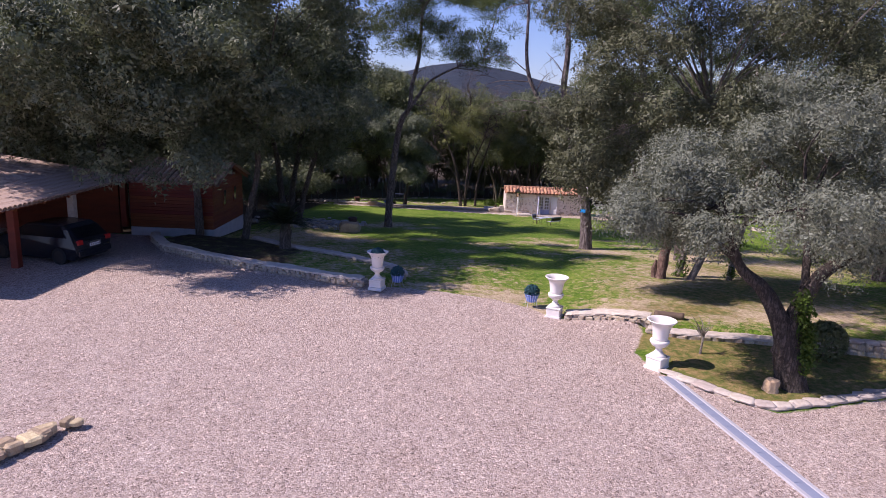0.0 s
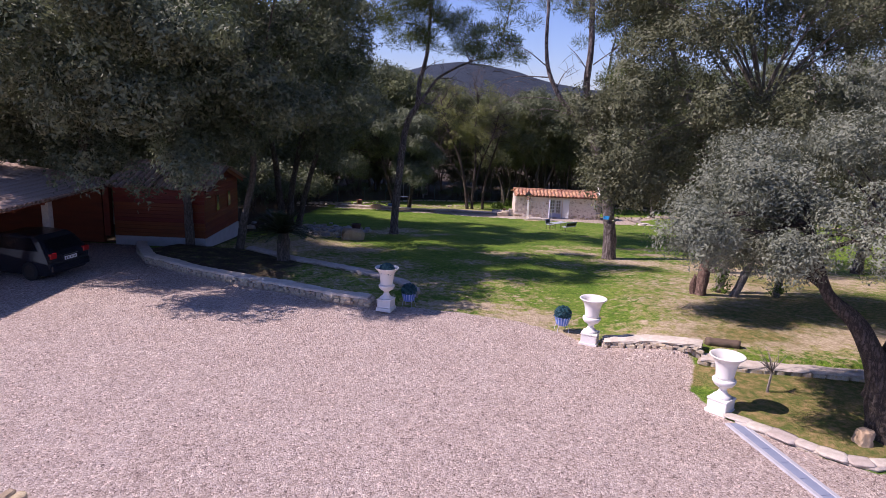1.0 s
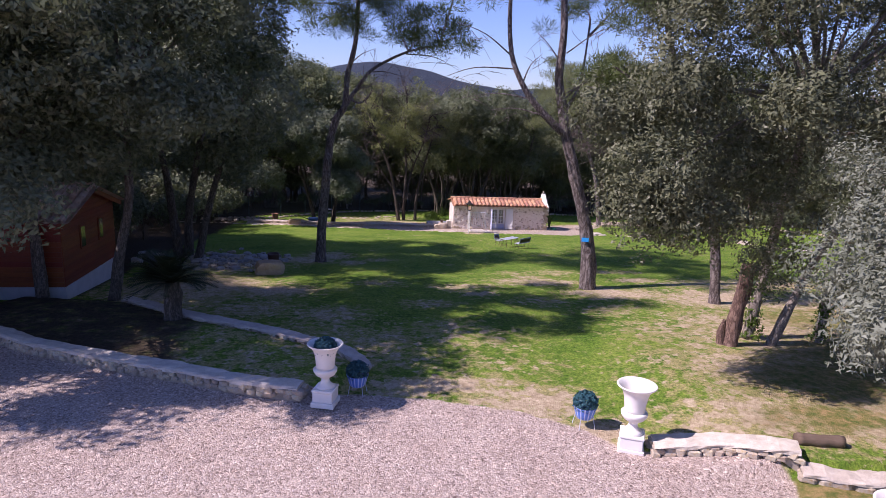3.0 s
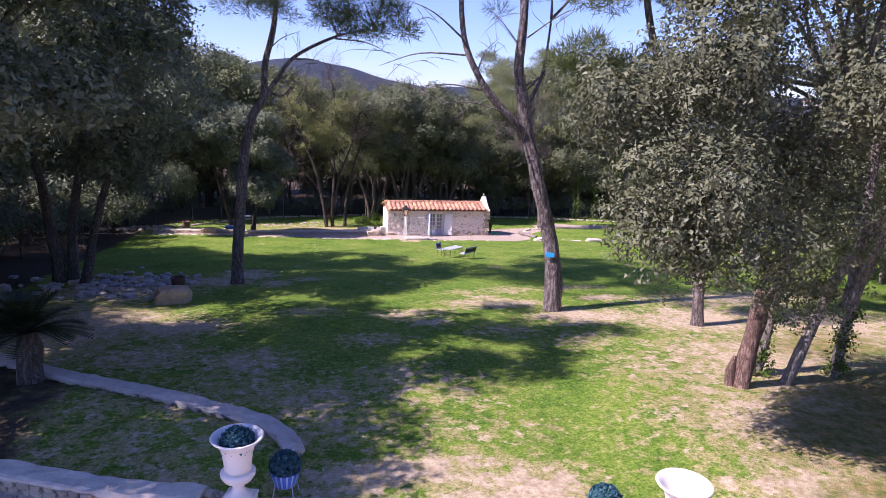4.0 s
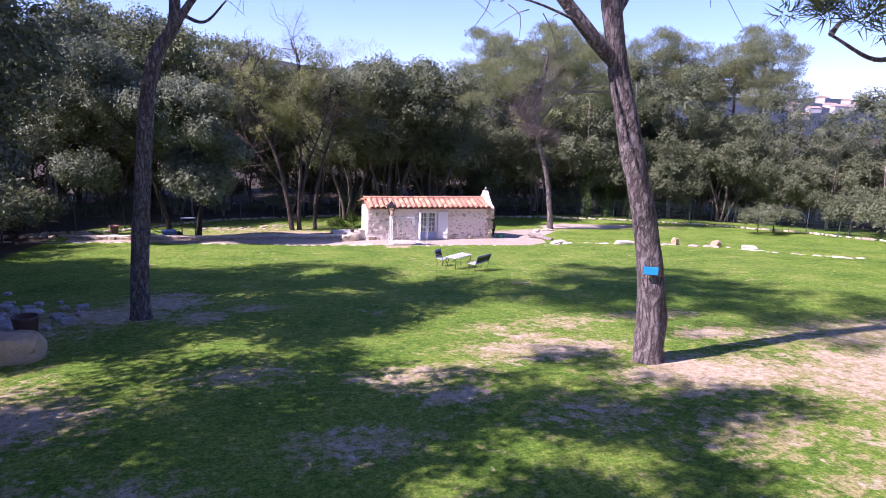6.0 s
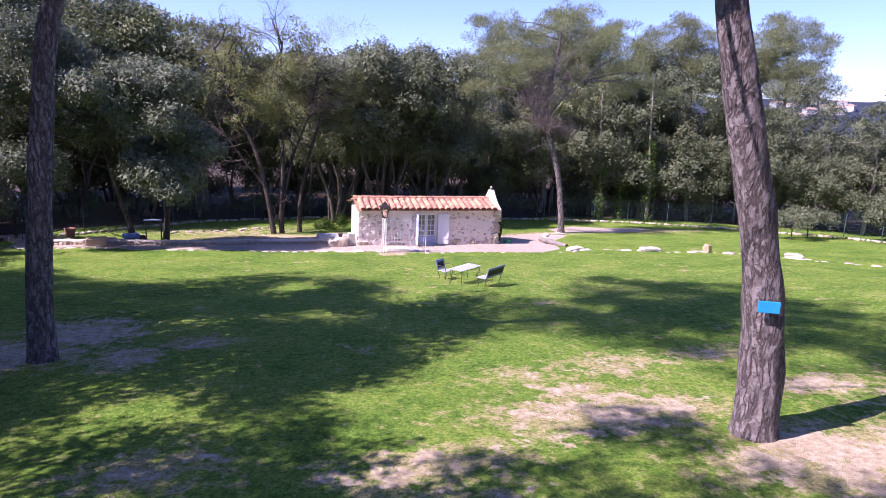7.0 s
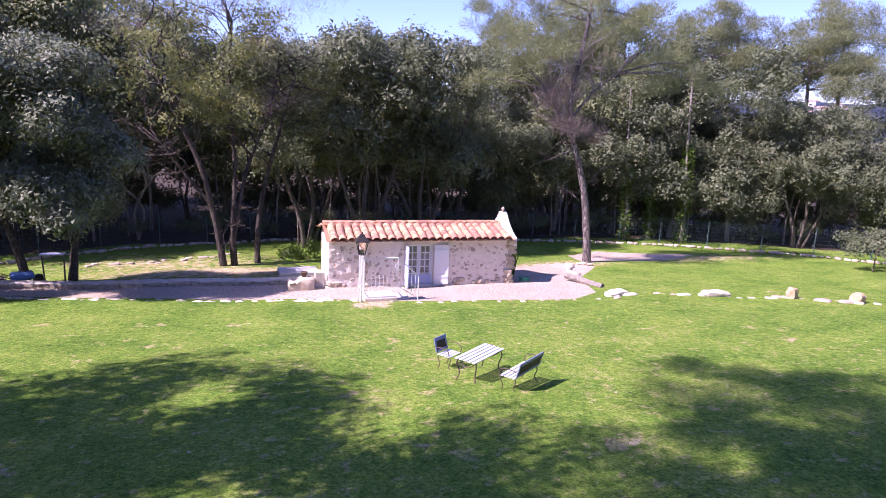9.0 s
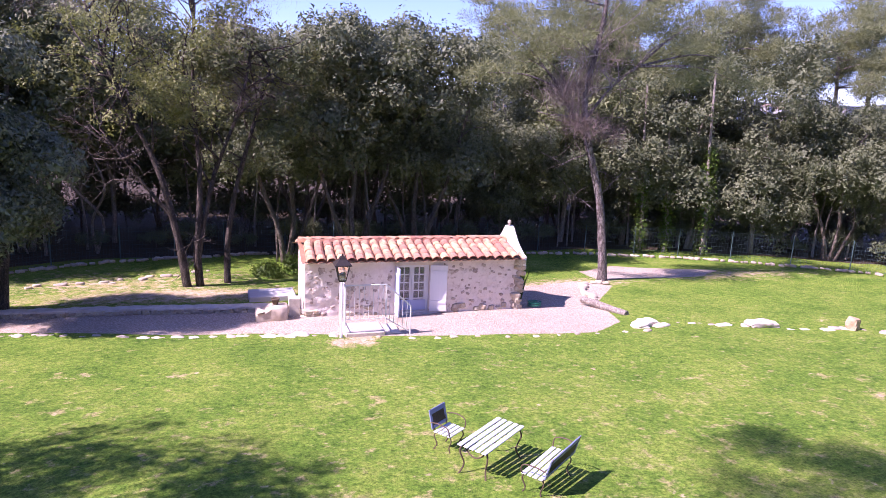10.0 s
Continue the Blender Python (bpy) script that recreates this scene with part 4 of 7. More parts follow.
pine("pine", foot(-3.02, 36.2), [(0, 0, 0), (0.05, 0, 1.4), (0.2, 0, 3.2), (0.4, 0, 5.2), (0.65, 0, 6.3), (1.05, 0, 7.0), (1.15, 0, 8.2), (1.5, 0, 9.8), (1.6, 0, 12.5), (1.7, 0.2, 14.2)], 0.23, 0.06,
     [([(1.0, 0, 6.85), (1.5, 0, 7.6), (2.2, 0.1, 8.5), (3.7, 0.2, 9.3), (5.0, 0.2, 9.6)], 0.1, 0.03), ([(1.1, 0, 7.3), (1.7, 0, 7.1), (2.2, 0, 7.6)], 0.05, 0.02)],
     [((1.2, 0, 12.6), 1.5), ((2.8, 0.8, 11.6), 1.3), ((2.3, 0.3, 14.6), 1.25), ((1.0, 1.0, 14.6), 1.25), ((1.8, -1.0, 14.6), 1.25), ((2.6, 1.5, 14.6), 1.25), ((0.1, 0.0, 14.4), 1.25), ((3.2, -0.7, 14.4), 1.25), ((1.2, 2.3, 13.8), 1.25), ((0.7, -1.7, 14.0), 1.25), ((3.8, 1.1, 14.2), 1.25), ((-0.5, 1.3, 14.0), 1.25), ((2.8, -2.1, 14.1), 1.25), ((2.5, 2.9, 13.5), 1.25), ((-0.7, -1.1, 13.7), 1.25), ((4.5, -0.4, 13.5), 1.25), ((0.0, 2.9, 13.6), 1.25), ((1.3, -2.9, 13.5), 1.25), ((4.2, 2.4, 13.1), 1.25), ((-1.6, 0.5, 13.1), 1.25), ((4.0, -2.2, 13.1), 1.25), ((1.6, 3.9, 13.4), 1.25), ((-0.6, -2.6, 13.2), 1.25), ((0.4, -3.8, 12.9), 1.2), ((2.6, -3.6, 13.0), 1.2), ((4.6, -3.6, 12.6), 1.2), ((5.6, -1.6, 12.9), 1.2), ((3.6, -4.8, 12.4), 1.1), ((0.2, -1.0, 11.8), 1.5), ((4.6, 0.2, 10.6), 1.4), ((5.6, -0.4, 9.9), 1.3), ((3.2, -0.4, 10.3), 1.3), ((0.6, -0.4, 10.6), 1.3), ((2.4, 0.3, 11.2), 1.3), ((4.2, 0.5, 9.9), 1.0), ((-0.8, 0.6, 11.0), 1.4), ((1.8, 0.4, 10.4), 1.1)], 22, "tall slender pine with a crooked trunk on the lawn", per=800,
     dead=[((2.2, 0.1, 8.4), (3.6, -0.2, 8.2)), ((3.6, 0.2, 9.2), (5.6, 0.2, 8.8)), ((1.5, 0, 7.6), (2.4, 0.2, 7.9)), ((1.2, 0, 8.6), (2.4, 0.3, 9.4))])
pine("pine", foot(11.0, 28.0), [(0, 0, 0), (-0.15, 0, 1.4), (-0.35, 0, 2.6), (-0.95, 0, 4.9), (-1.6, 0, 6.6), (-2.1, 0, 7.4), (-2.7, 0.1, 9.0), (-3.0, 0.1, 11)], 0.19, 0.08,
     [([(-1.3, 0, 5.9), (-2.2, -0.2, 5.7), (-3.1, -0.2, 6.0)], 0.05, 0.02), ([(-1.6, 0, 6.5), (-0.6, 0.2, 7.3), (0.4, 0.2, 7.8)], 0.05, 0.02), ([(-2.0, 0, 7.2), (-3.2, 0, 7.3), (-4.2, 0.1, 7.8)], 0.06, 0.02)],
     [((-3.6, -0.1, 7.0), 0.9), ((-4.4, 0.2, 7.9), 1.0), ((-2.9, 0.4, 7.8), 1.0), ((0.5, 0.2, 7.9), 0.9), ((-0.5, 0.4, 7.2), 0.7), ((-3.0, 0, 10.8), 1.5), ((-1.4, 0.6, 9.8), 1.3), ((-4.2, -0.6, 9.6), 1.3), ((1.2, 0.6, 9.2), 1.1), ((-2.8, -0.2, 6.3), 0.6)], 23,
     "slim grey-barked pine rooted in bare soil", per=900)
pine("pine", foot(18.0, 24.5), [(0, 0, 0), (-0.3, 0, 2.5), (0.1, 0, 5.5), (0.6, 0, 8.5), (0.7, 0, 12)], 0.3, 0.14, [], [((0.6, 0, 12.5), 1.9), ((2, 1, 11.5), 1.6), ((-1, -1, 11.5), 1.7), ((0.5, 1.5, 10.5), 1.5)], 24, "tall reddish pine trunk rising behind the olive tree")
pine("pine", foot(17.9, 29.3), [(0, 0, 0), (0.1, 0, 3), (0.0, 0, 6.5), (0.2, 0, 10)], 0.2, 0.1, [], [((0, 0, 10.5), 1.6), ((1.4, 1, 9.5), 1.4), ((-1.3, 0.5, 9.2), 1.4)], 25, "dark pine trunk at the shaded edge of the lawn")

# trees round the cottage
def fork(bm, rng, p, d, n, r, depth):
    """A limb that bends and forks into ever finer twigs."""
    pts, q, e = [p], p, d.normalized()
    for _ in range(3):
        e = (e + Vector(rng.normal(size=3)) * 0.22 + Vector((0, 0, 0.06))).normalized()
        q = q + e * n / 3
        pts.append(q)
    tube(bm, pts, [r, r * 0.85, r * 0.7, r * 0.5], 5 if r > 0.03 else 3)
    if depth:
        for k in range(3):
            a = pts[3] if k == 0 else pts[int(rng.integers(1, 4))]
            fork(bm, rng, a, e + Vector(rng.normal(size=3)) * 0.7, n * rng.uniform(0.5, 0.8), r * 0.55, depth - 1)


def forked_limbs(ob, rng, stems, count, n, r, depth, material, lo=0.4):
    """Forked bare limbs along the upper part of each stem."""
    for i in range(count):
        pts = curve_pts(stems[i % len(stems)], 5)
        k = int(len(pts) * rng.uniform(lo, 1.0))
        p = pts[min(k, len(pts) - 1)]
        d = pts[min(k, len(pts) - 1)] - pts[max(min(k, len(pts) - 1) - 1, 0)]
        bm = bmesh.new()
        fork(bm, rng, p, d.normalized() + Vector(rng.normal(size=3)) * 0.75, n * rng.uniform(0.7, 1.2), r, depth)
        part("branch", bm, material, ob, smooth=True)


DECID_STEMS = [[(0, 0, 0), (-0.2, 0, 1.4), (-0.8, 0, 4.2), (-1.85, 0.1, 6.6), (-2.4, 0, 8.2), (-2.8, 0, 9.6)], [(0.42, 0.1, 0), (0.36, 0, 1.6), (0.5, 0.1, 4.0), (0.35, 0.2, 7.0), (0.5, 0, 9.8)],
               [(0.38, 0.1, 1.2), (0.55, 0, 2.2), (1.0, 0.2, 4.2), (1.9, 0.1, 6.6), (2.4, 0.1, 9.2)], [(-0.4, 0, 2.6), (-1.5, 0.2, 4.0), (-2.6, 0.3, 5.6)]]
decid = broadleaf("deciduous_tree", foot(1.75, 58.7), [(DECID_STEMS[0], 0.16, 0.04), (DECID_STEMS[1], 0.15, 0.04), (DECID_STEMS[2], 0.11, 0.04), (DECID_STEMS[3], 0.07, 0.03)],
                  [((0.1, 0, 8.6), (3.7, 2.6, 2.7), 130), ((0.8, 0, 6.2), (2.4, 2.0, 1.5), 30)], 0.5, 17000, 0.095, LEAF_YOUNG, BARK_DARK, 31, "deciduous tree with bent trunks and sparse young yellow-green leaves", limbs=16, shell=0.2)
forked_limbs(decid, np.random.default_rng(38), DECID_STEMS, 40, 1.5, 0.045, 3, BARK_DARK)
rng = np.random.default_rng(37)
cc, rr = ellipsoid_clumps(rng, (0.2, 0, 8.9), (3.8, 2.8, 2.8), 90, 0.5)
part("twig_crown", quads_mesh("twig_crown", needle_quads(rng, cc, rr, 6500, 0.34, 0.009), TWIG_DRY), None, decid, "fine bare grey-brown twigs")
broadleaf("young_oak", foot(3.1, 59.2), [([(0, 0, 0), (0.0, 0, 1.4), (0.3, 0, 3.4), (0.9, 0, 5.6), (1.6, 0.2, 8)], 0.14, 0.05)], [((1.2, 0.5, 7.4), (2.6, 2.4, 2.8), 50)], 0.6, 12000, 0.13, LEAF_WOOD, BARK_DARK, 32, "slender dark-trunked oak beside the cottage", limbs=22)
broadleaf("evergreen_oak", foot(-3.3, 56.3), [([(0, 0, 0), (0.1, 0, 1.2), (0.2, 0, 2.6), (-0.2, 0, 5)], 0.17, 0.08)], [((-0.6, -1.5, 5.2), (3.0, 2.0, 3.0), 80)], 0.7, 60000, 0.13, LEAF_OAK, BARK_DARK, 33, "round dark evergreen oak over the path", limbs=14)
broadleaf("evergreen_oak", foot(-4.6, 55.9), [([(0, 0, 0), (-0.2, 0, 1.2), (-0.6, 0, 2.6), (-1.2, 0, 5)], 0.15, 0.07)], [((-2.6, -1.6, 6.2), (3.2, 2.0, 3.2), 80)], 0.75, 60000, 0.13, LEAF_OAK, BARK_DARK, 34, "dark evergreen oak at the end of the path", limbs=14)
pine3 = pine("pine", foot(17.7, 57.1), [(0, 0, 0), (-0.2, 0, 1.8), (-0.6, 0, 3.8), (-1.35, 0, 6.0), (-1.5, 0, 7.5), (-1.1, 0, 9.8), (-0.9, 0, 11.5)], 0.19, 0.07,
             [([(-1.3, 0, 5.8), (-2.0, 0, 6.6), (-2.6, 0, 7.6)], 0.07, 0.02), ([(-1.4, 0, 6.6), (-0.4, 0, 7.8), (0.6, 0, 8.6)], 0.07, 0.02)],
             [((-1.0, 0, 11.6), 1.5), ((-2.8, 0.5, 10.8), 1.3), ((0.8, -0.5, 10.9), 1.4), ((-4.0, 0, 8.6), 1.2), ((2.4, 0.4, 9.8), 1.3), ((-4.9, 0.4, 9.8), 1.2), ((3.4, 0, 8.4), 1.2), ((-3.0, -0.6, 9.4), 1.2), ((4.6, 0.2, 9.2), 1.2), ((-5.6, 0, 8.0), 0.9), ((1.4, 0.6, 9.2), 1.1), ((-1.8, 0.8, 9.8), 1.1),
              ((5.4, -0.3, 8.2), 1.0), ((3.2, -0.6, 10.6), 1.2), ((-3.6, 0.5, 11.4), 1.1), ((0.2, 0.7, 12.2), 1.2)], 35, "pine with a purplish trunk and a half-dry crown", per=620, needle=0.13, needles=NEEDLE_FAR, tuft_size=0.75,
             dead=[((-1.4, 0, 6.2), (-3.4, 0, 6.4)), ((-1.3, 0, 6.4), (0.8, 0, 6.6)), ((-1.2, 0, 5.2), (-2.6, 0, 4.6)), ((-1.0, 0, 4.6), (0.2, 0, 4.2)), ((-0.7, 0, 3.4), (0.5, 0, 4.6)), ((-0.7, 0, 3.0), (-1.8, 0, 3.6))])
rng = np.random.default_rng(36)
cc, rr = ellipsoid_clumps(rng, (-1.2, 0, 7.4), (1.9, 1.6, 1.7), 40, 0.5)
part("dry_crown", quads_mesh("dry_crown", needle_quads(rng, cc, rr, 6000, 0.3, 0.02), TWIG_DRY), None, pine3, "grey-brown dry twigs")
forked_limbs(pine3, rng, [[(-0.6, 0, 3.8), (-1.35, 0, 6.0), (-1.5, 0, 7.5), (-1.1, 0, 9.8), (-0.9, 0, 11.5)], [(-1.3, 0, 5.8), (-2.0, 0, 6.6), (-2.6, 0, 7.6)], [(-1.4, 0, 6.6), (-0.4, 0, 7.8), (0.6, 0, 8.6)]], 24, 1.5, 0.035, 3, BARK_PALE, 0.25)

# the woods behind: one of each kind, then copies
def wood_oak(seed, mat, axes, lo, label, count, size, clumps=80, shell=0.6, stems=None, bark_mat=None, limbs=9):
    stems = stems or [([(0, 0, 0), (0.2, 0, 2), (-0.2, 0.2, 4.5), (0.1, 0, 7)], 0.15, 0.06), ([(0.3, 0.1, 0), (0.9, 0.1, 2.6), (1.3, 0.2, 5.5)], 0.1, 0.04)]
    return broadleaf("woodland_tree", (0, 0, -50), stems, [((0, 0, lo + axes[2]), axes, clumps), ((0.8, -0.5, lo + axes[2] * 0.7), (axes[0] * 0.8, axes[1] * 0.9, axes[2] * 0.6), clumps // 4)],
                     0.8, count, size, mat, bark_mat or BARK_PALE, seed, label, limbs=limbs, group="woodland behind the lawn", shell=shell)


BENT = [([(0, 0, 0), (-0.3, 0, 1.8), (-1.2, 0.1, 4.2), (-2.0, 0, 7.5)], 0.16, 0.06), ([(0.2, 0, 0), (0.5, 0, 2.2), (0.4, 0.1, 4.8), (0.9, 0, 8)], 0.15, 0.06),
        ([(0.5, 0.1, 0), (1.1, 0, 1.8), (2.0, 0.2, 4.0), (2.6, 0.2, 6.8)], 0.12, 0.05), ([(-0.2, 0.3, 0), (-0.2, 0.3, 2.4), (0.2, 0.4, 5)], 0.07, 0.03)]
kinds = [wood_oak(41, LEAF_WOOD, (3.5, 3.1, 4.2), 2.8, "woodland oak with a pale trunk and dense green crown", 34000, 0.175),
         wood_oak(42, LEAF_WOOD_DARK, (3.7, 3.2, 4.0), 3.4, "dark evergreen woodland oak with several bent trunks", 40000, 0.17, 120, 0.6, BENT, BARK_OAK, 16),
         wood_oak(43, LEAF_WOOD, (2.8, 2.8, 3.6), 4.2, "slender woodland tree with a high crown", 20000, 0.17, 60, 0.4, [([(0, 0, 0), (0.1, 0, 2.5), (-0.3, 0.2, 5.5), (0.1, 0, 9)], 0.11, 0.04), ([(0.5, 0.1, 0), (0.9, 0.1, 3.0), (1.3, 0.2, 6.5)], 0.08, 0.03)], None, 14),
         wood_oak(46, LEAF_WOOD_DARK, (3.6, 3.3, 4.8), 1.2, "dense woodland tree deep in the wood and in unseen shade rows", 9000, 0.3, 90, 0.6),
         wood_oak(47, LEAF_WOOD_DARK, (3.4, 3.2, 4.9), 0.4, "broad dark evergreen oak leafy down to the ground", 42000, 0.17, 120, 0.55)]
low = broadleaf("woodland_shrub", (0, 0, -50), [([(0, 0, 0), (0.1, 0, 1), (0.2, 0.1, 2)], 0.06, 0.03)], [((0, 0, 1.5), (1.9, 1.5, 1.4), 46)], 0.5, 3000, 0.17, LEAF_WOOD_DARK, BARK_OAK, 44, "dark evergreen undergrowth at the foot of the woods", "shrub", limbs=6, group="undergrowth of the woods")
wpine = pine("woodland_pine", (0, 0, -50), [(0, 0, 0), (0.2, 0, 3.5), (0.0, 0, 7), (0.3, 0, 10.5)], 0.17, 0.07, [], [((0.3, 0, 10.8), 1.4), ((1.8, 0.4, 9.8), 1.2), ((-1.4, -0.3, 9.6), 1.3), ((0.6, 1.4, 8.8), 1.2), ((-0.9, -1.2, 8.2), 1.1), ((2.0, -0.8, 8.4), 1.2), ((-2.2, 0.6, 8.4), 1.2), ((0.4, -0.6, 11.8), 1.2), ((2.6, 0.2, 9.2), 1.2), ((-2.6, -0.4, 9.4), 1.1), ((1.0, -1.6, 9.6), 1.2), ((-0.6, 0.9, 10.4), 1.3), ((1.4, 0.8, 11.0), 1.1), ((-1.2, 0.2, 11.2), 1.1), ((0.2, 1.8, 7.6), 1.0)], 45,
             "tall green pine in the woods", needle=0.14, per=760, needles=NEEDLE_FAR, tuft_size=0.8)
tagged(wpine, group="pines in the woods")


def plant(kind, x, y, s, turn):
    return copy_thing(kind, ground_pose(x, y, turn, -0.1) @ Matrix.Diagonal((s, s, s, 1)))


def wood_line(x, y):
    """The wood's edge bends towards the lawn at both ends."""
    return y - (0.028 * (x - 20) ** 2 if x > 20 else 0) - (0.02 * (x + 6) ** 2 if x < -6 else 0)


rng = np.random.default_rng(50)
# the front row, tree by tree
for x, y, k, s in ((-16.5, 62.5, 4, 1.25), (-12.5, 64.5, 0, 1.3), (-9.0, 66.0, 1, 1.22), (-5.6, 66.5, 0, 1.2), (-2.2, 68.5, 2, 1.05), (1.6, 69.0, 2, 0.92), (5.4, 63.0, 1, 0.92), (8.6, 62.2, 1, 0.98), (11.6, 62.8, 1, 0.95), (9.6, 67.5, 1, 1.05), (6.4, 68.0, 1, 0.98),
                   (14.9, 67.5, 0, 0.74), (17.6, 67.0, 4, 0.86), (20.8, 66.8, 0, 0.95), (24.2, 66.0, 4, 0.98), (27.2, 64.2, 4, 1.0), (30.2, 62.6, 4, 0.92), (32.8, 60.2, 1, 0.78), (35.2, 57.6, 4, 0.78), (36.4, 54.0, 4, 0.76), (37.2, 50.0, 4, 0.78), (37.4, 45.6, 4, 0.84),
                   (33.8, 63.6, 0, 0.74), (3.6, 70.0, 0, 0.96), (-7.4, 70.0, 1, 1.2), (-20.0, 59.5, 4, 1.05), (22.6, 69.6, 1, 0.95), (28.6, 67.4, 1, 0.96)):
    plant(kinds[k], x, y, s, rng.uniform(0, 360))
# rows behind it
for dy, step, size in ((73.0, 3.8, 0.93), (80.0, 5.0, 0.95)):
    x = -34.0
    while x < 50:
        s = size * rng.uniform(0.9, 1.08) * (0.8 if -4 < x < 4 or 13 < x < 17 else 1.0) * (0.76 if x > 28 else 1.18 if x < -4 else 1.0)
        plant(kinds[3], x + rng.normal() * 0.6, wood_line(x, dy) + rng.normal() * 0.8, s, rng.uniform(0, 360))
        x += step * rng.uniform(0.8, 1.2)
for i in range(30):
    x = -30 + 76 * (i + rng.random() * 0.6) / 30
    plant(low, x, wood_line(x, 70.5) + rng.normal(), rng.uniform(0.7, 1.15), rng.uniform(0, 360))
for x, y, s in ((21.0, 69, 1.05), (25.2, 67.5, 1.12), (30, 66.5, 1.15), (36.5, 64.5, 1.12), (39.5, 65, 1.22), (23.6, 70, 1.2), (20, 76, 1.2), (33.0, 67.5, 1.15)):
    plant(wpine, x, y, s, rng.uniform(0, 360))
for i in range(20):
    x = -14 + 50 * (i + rng.random() * 0.7) / 20
    plant(low, x, wood_line(x, 66.4) + rng.normal() * 0.4, rng.uniform(0.3, 0.65), rng.uniform(0, 360))
for x, y, s in ((31.0, 68.0, 0.85), (35.0, 66.5, 0.8), (27.5, 69.0, 0.8)):
    plant(kinds[3], x, y, s, x * 40)
for x, y, s in ((-11.4, 48.0, 1.0), (-12.4, 50.6, 1.2), (-11.6, 53.4, 1.0), (-13.2, 56.0, 1.3), (-11.2, 57.4, 0.8), (-14.5, 48.5, 1.3), (-15.5, 53.0, 1.4)):
    plant(low, x, y, s, rng.uniform(0, 360))
# trees along both sides; those far left stand unseen, added to block the sun
for x, y, k, s in ((-19.0, 51.0, 3, 0.95), (-18.5, 57.0, 3, 1.0), (-13.5, 38, 1, 1.0), (-17.5, 35, 3, 1.0), (-16.8, 43.5, 1, 0.95), (-18, 42, 3, 1.05), (-23, 33, 3, 1.1), (-25, 33, 3, 1.1), (-23, 45, 3, 1.1),
                   (23.5, 33, 4, 0.9), (27, 38.5, 4, 0.9), (21, 26, 1, 1.0), (26, 28, 3, 1.05), (31, 33, 3, 1.05), (33, 42, 4, 0.85), (16.5, 20.0, 1, 0.85), (22, 19, 1, 1.0), (20, 13, 1, 0.9), (30, 22, 3, 1.1), (40, 52, 3, 0.66), (43, 46, 3, 0.66), (45, 54, 3, 0.66), (39, 58, 3, 0.66), (38, 40, 3, 1.0),
                   (-30, 28, 3, 1.1), (-28, 33, 3, 1.1), (-31, 38, 3, 1.1), (-28, 45, 3, 1.1), (-34, 30, 3, 1.1), (-12.9, 35.2, 1, 0.95), (-15.0, 41, 1, 1.0), (-21, 38, 3, 1.05), (-24, 60, 3, 1.0), (-36, 46, 3, 1.1)):
    plant(kinds[k], x, y, s, rng.uniform(0, 360))
for i in range(26):
    plant(low, rng.uniform(-26, -12.5), rng.uniform(34, 45) if i % 3 else rng.uniform(58, 62), rng.uniform(0.7, 1.2), rng.uniform(0, 360))
for x, y, s in ((24.5, 36.5, 0.8), (28.5, 41, 0.9), (33.5, 47, 0.9), (34.5, 50.5, 0.8), (29.6, 52.6, 0.62), (31.2, 53.0, 0.7), (20.5, 29, 0.8), (22, 24, 0.9), (18.5, 19, 0.8), (24, 31, 0.8)):
    plant(low, x, y, s, rng.uniform(0, 360))


def slim_trunk(seed, label):
    """A thin bare trunk at the wood's edge, with a few twigs."""
    rg = np.random.default_rng(seed)
    ob = thing("slim_trunk", pose(0, 0, -50), label, "tree trunk", "slim bare trunks at the wood")
    stem = [(0, 0, 0), (rg.normal() * 0.15, 0, 1.6), (rg.normal() * 0.35, 0.1, 3.4), (rg.normal() * 0.6, 0.2, 5.6), (rg.normal() * 0.7, 0.2, 7.5)]
    ps = curve_pts(stem, 4)
    part("trunk", tube(bmesh.new(), ps, [0.075 - 0.05 * k / len(ps) for k in range(len(ps))], 6), BARK_PALE, ob, smooth=True)
    forked_limbs(ob, rg, [stem], 7, 0.8, 0.018, 1, BARK_PALE, 0.35)
    return ob


slims = [slim_trunk(k, "thin pale bare trunk at the wood's edge") for k in (1, 2, 3, 4)]
for i in range(26):
    x = -12 + 47 * rng.random()
    plant(slims[i % 4], x, wood_line(x, 65.4) + abs(rng.normal()) * 1.2, rng.uniform(0.6, 1.1), rng.uniform(0, 360))
for ob in kinds + slims + [low, wpine]:
    for o in list(ob.children_recursive) + [ob]:
        bpy.data.objects.remove(o)

# ---- garden walls, kerbs and edging ----
def stone_meshes(n, sx, sy, sz, material, seed, round_=True):
    rng_ = random.Random(seed)
    out = []
    for _ in range(n):
        bm = stone_verts(rng_, sx * rng_.uniform(0.8, 1.2), sy * rng_.uniform(0.85, 1.15), sz * rng_.uniform(0.85, 1.15), 1)
        me_ = bpy.data.meshes.new("stone")
        bm.to_mesh(me_)
        bm.free()
        me_.polygons.foreach_set("use_smooth", [round_] * len(me_.polygons))
        me_.materials.append(material)
        out.append(me_)
    return out


WALL_STONES = stone_meshes(10, 0.32, 0.22, 0.2, STONE, 1, False)
CAP_STONES = stone_meshes(6, 0.52, 0.36, 0.08, COPING, 2)
EDGE_STONES = stone_meshes(8, 0.42, 0.26, 0.2, STONE, 3)
SMALL_STONES = stone_meshes(6, 0.26, 0.2, 0.16, STONE, 4)
PALE_STONES = stone_meshes(6, 0.46, 0.26, 0.15, COPING, 5)


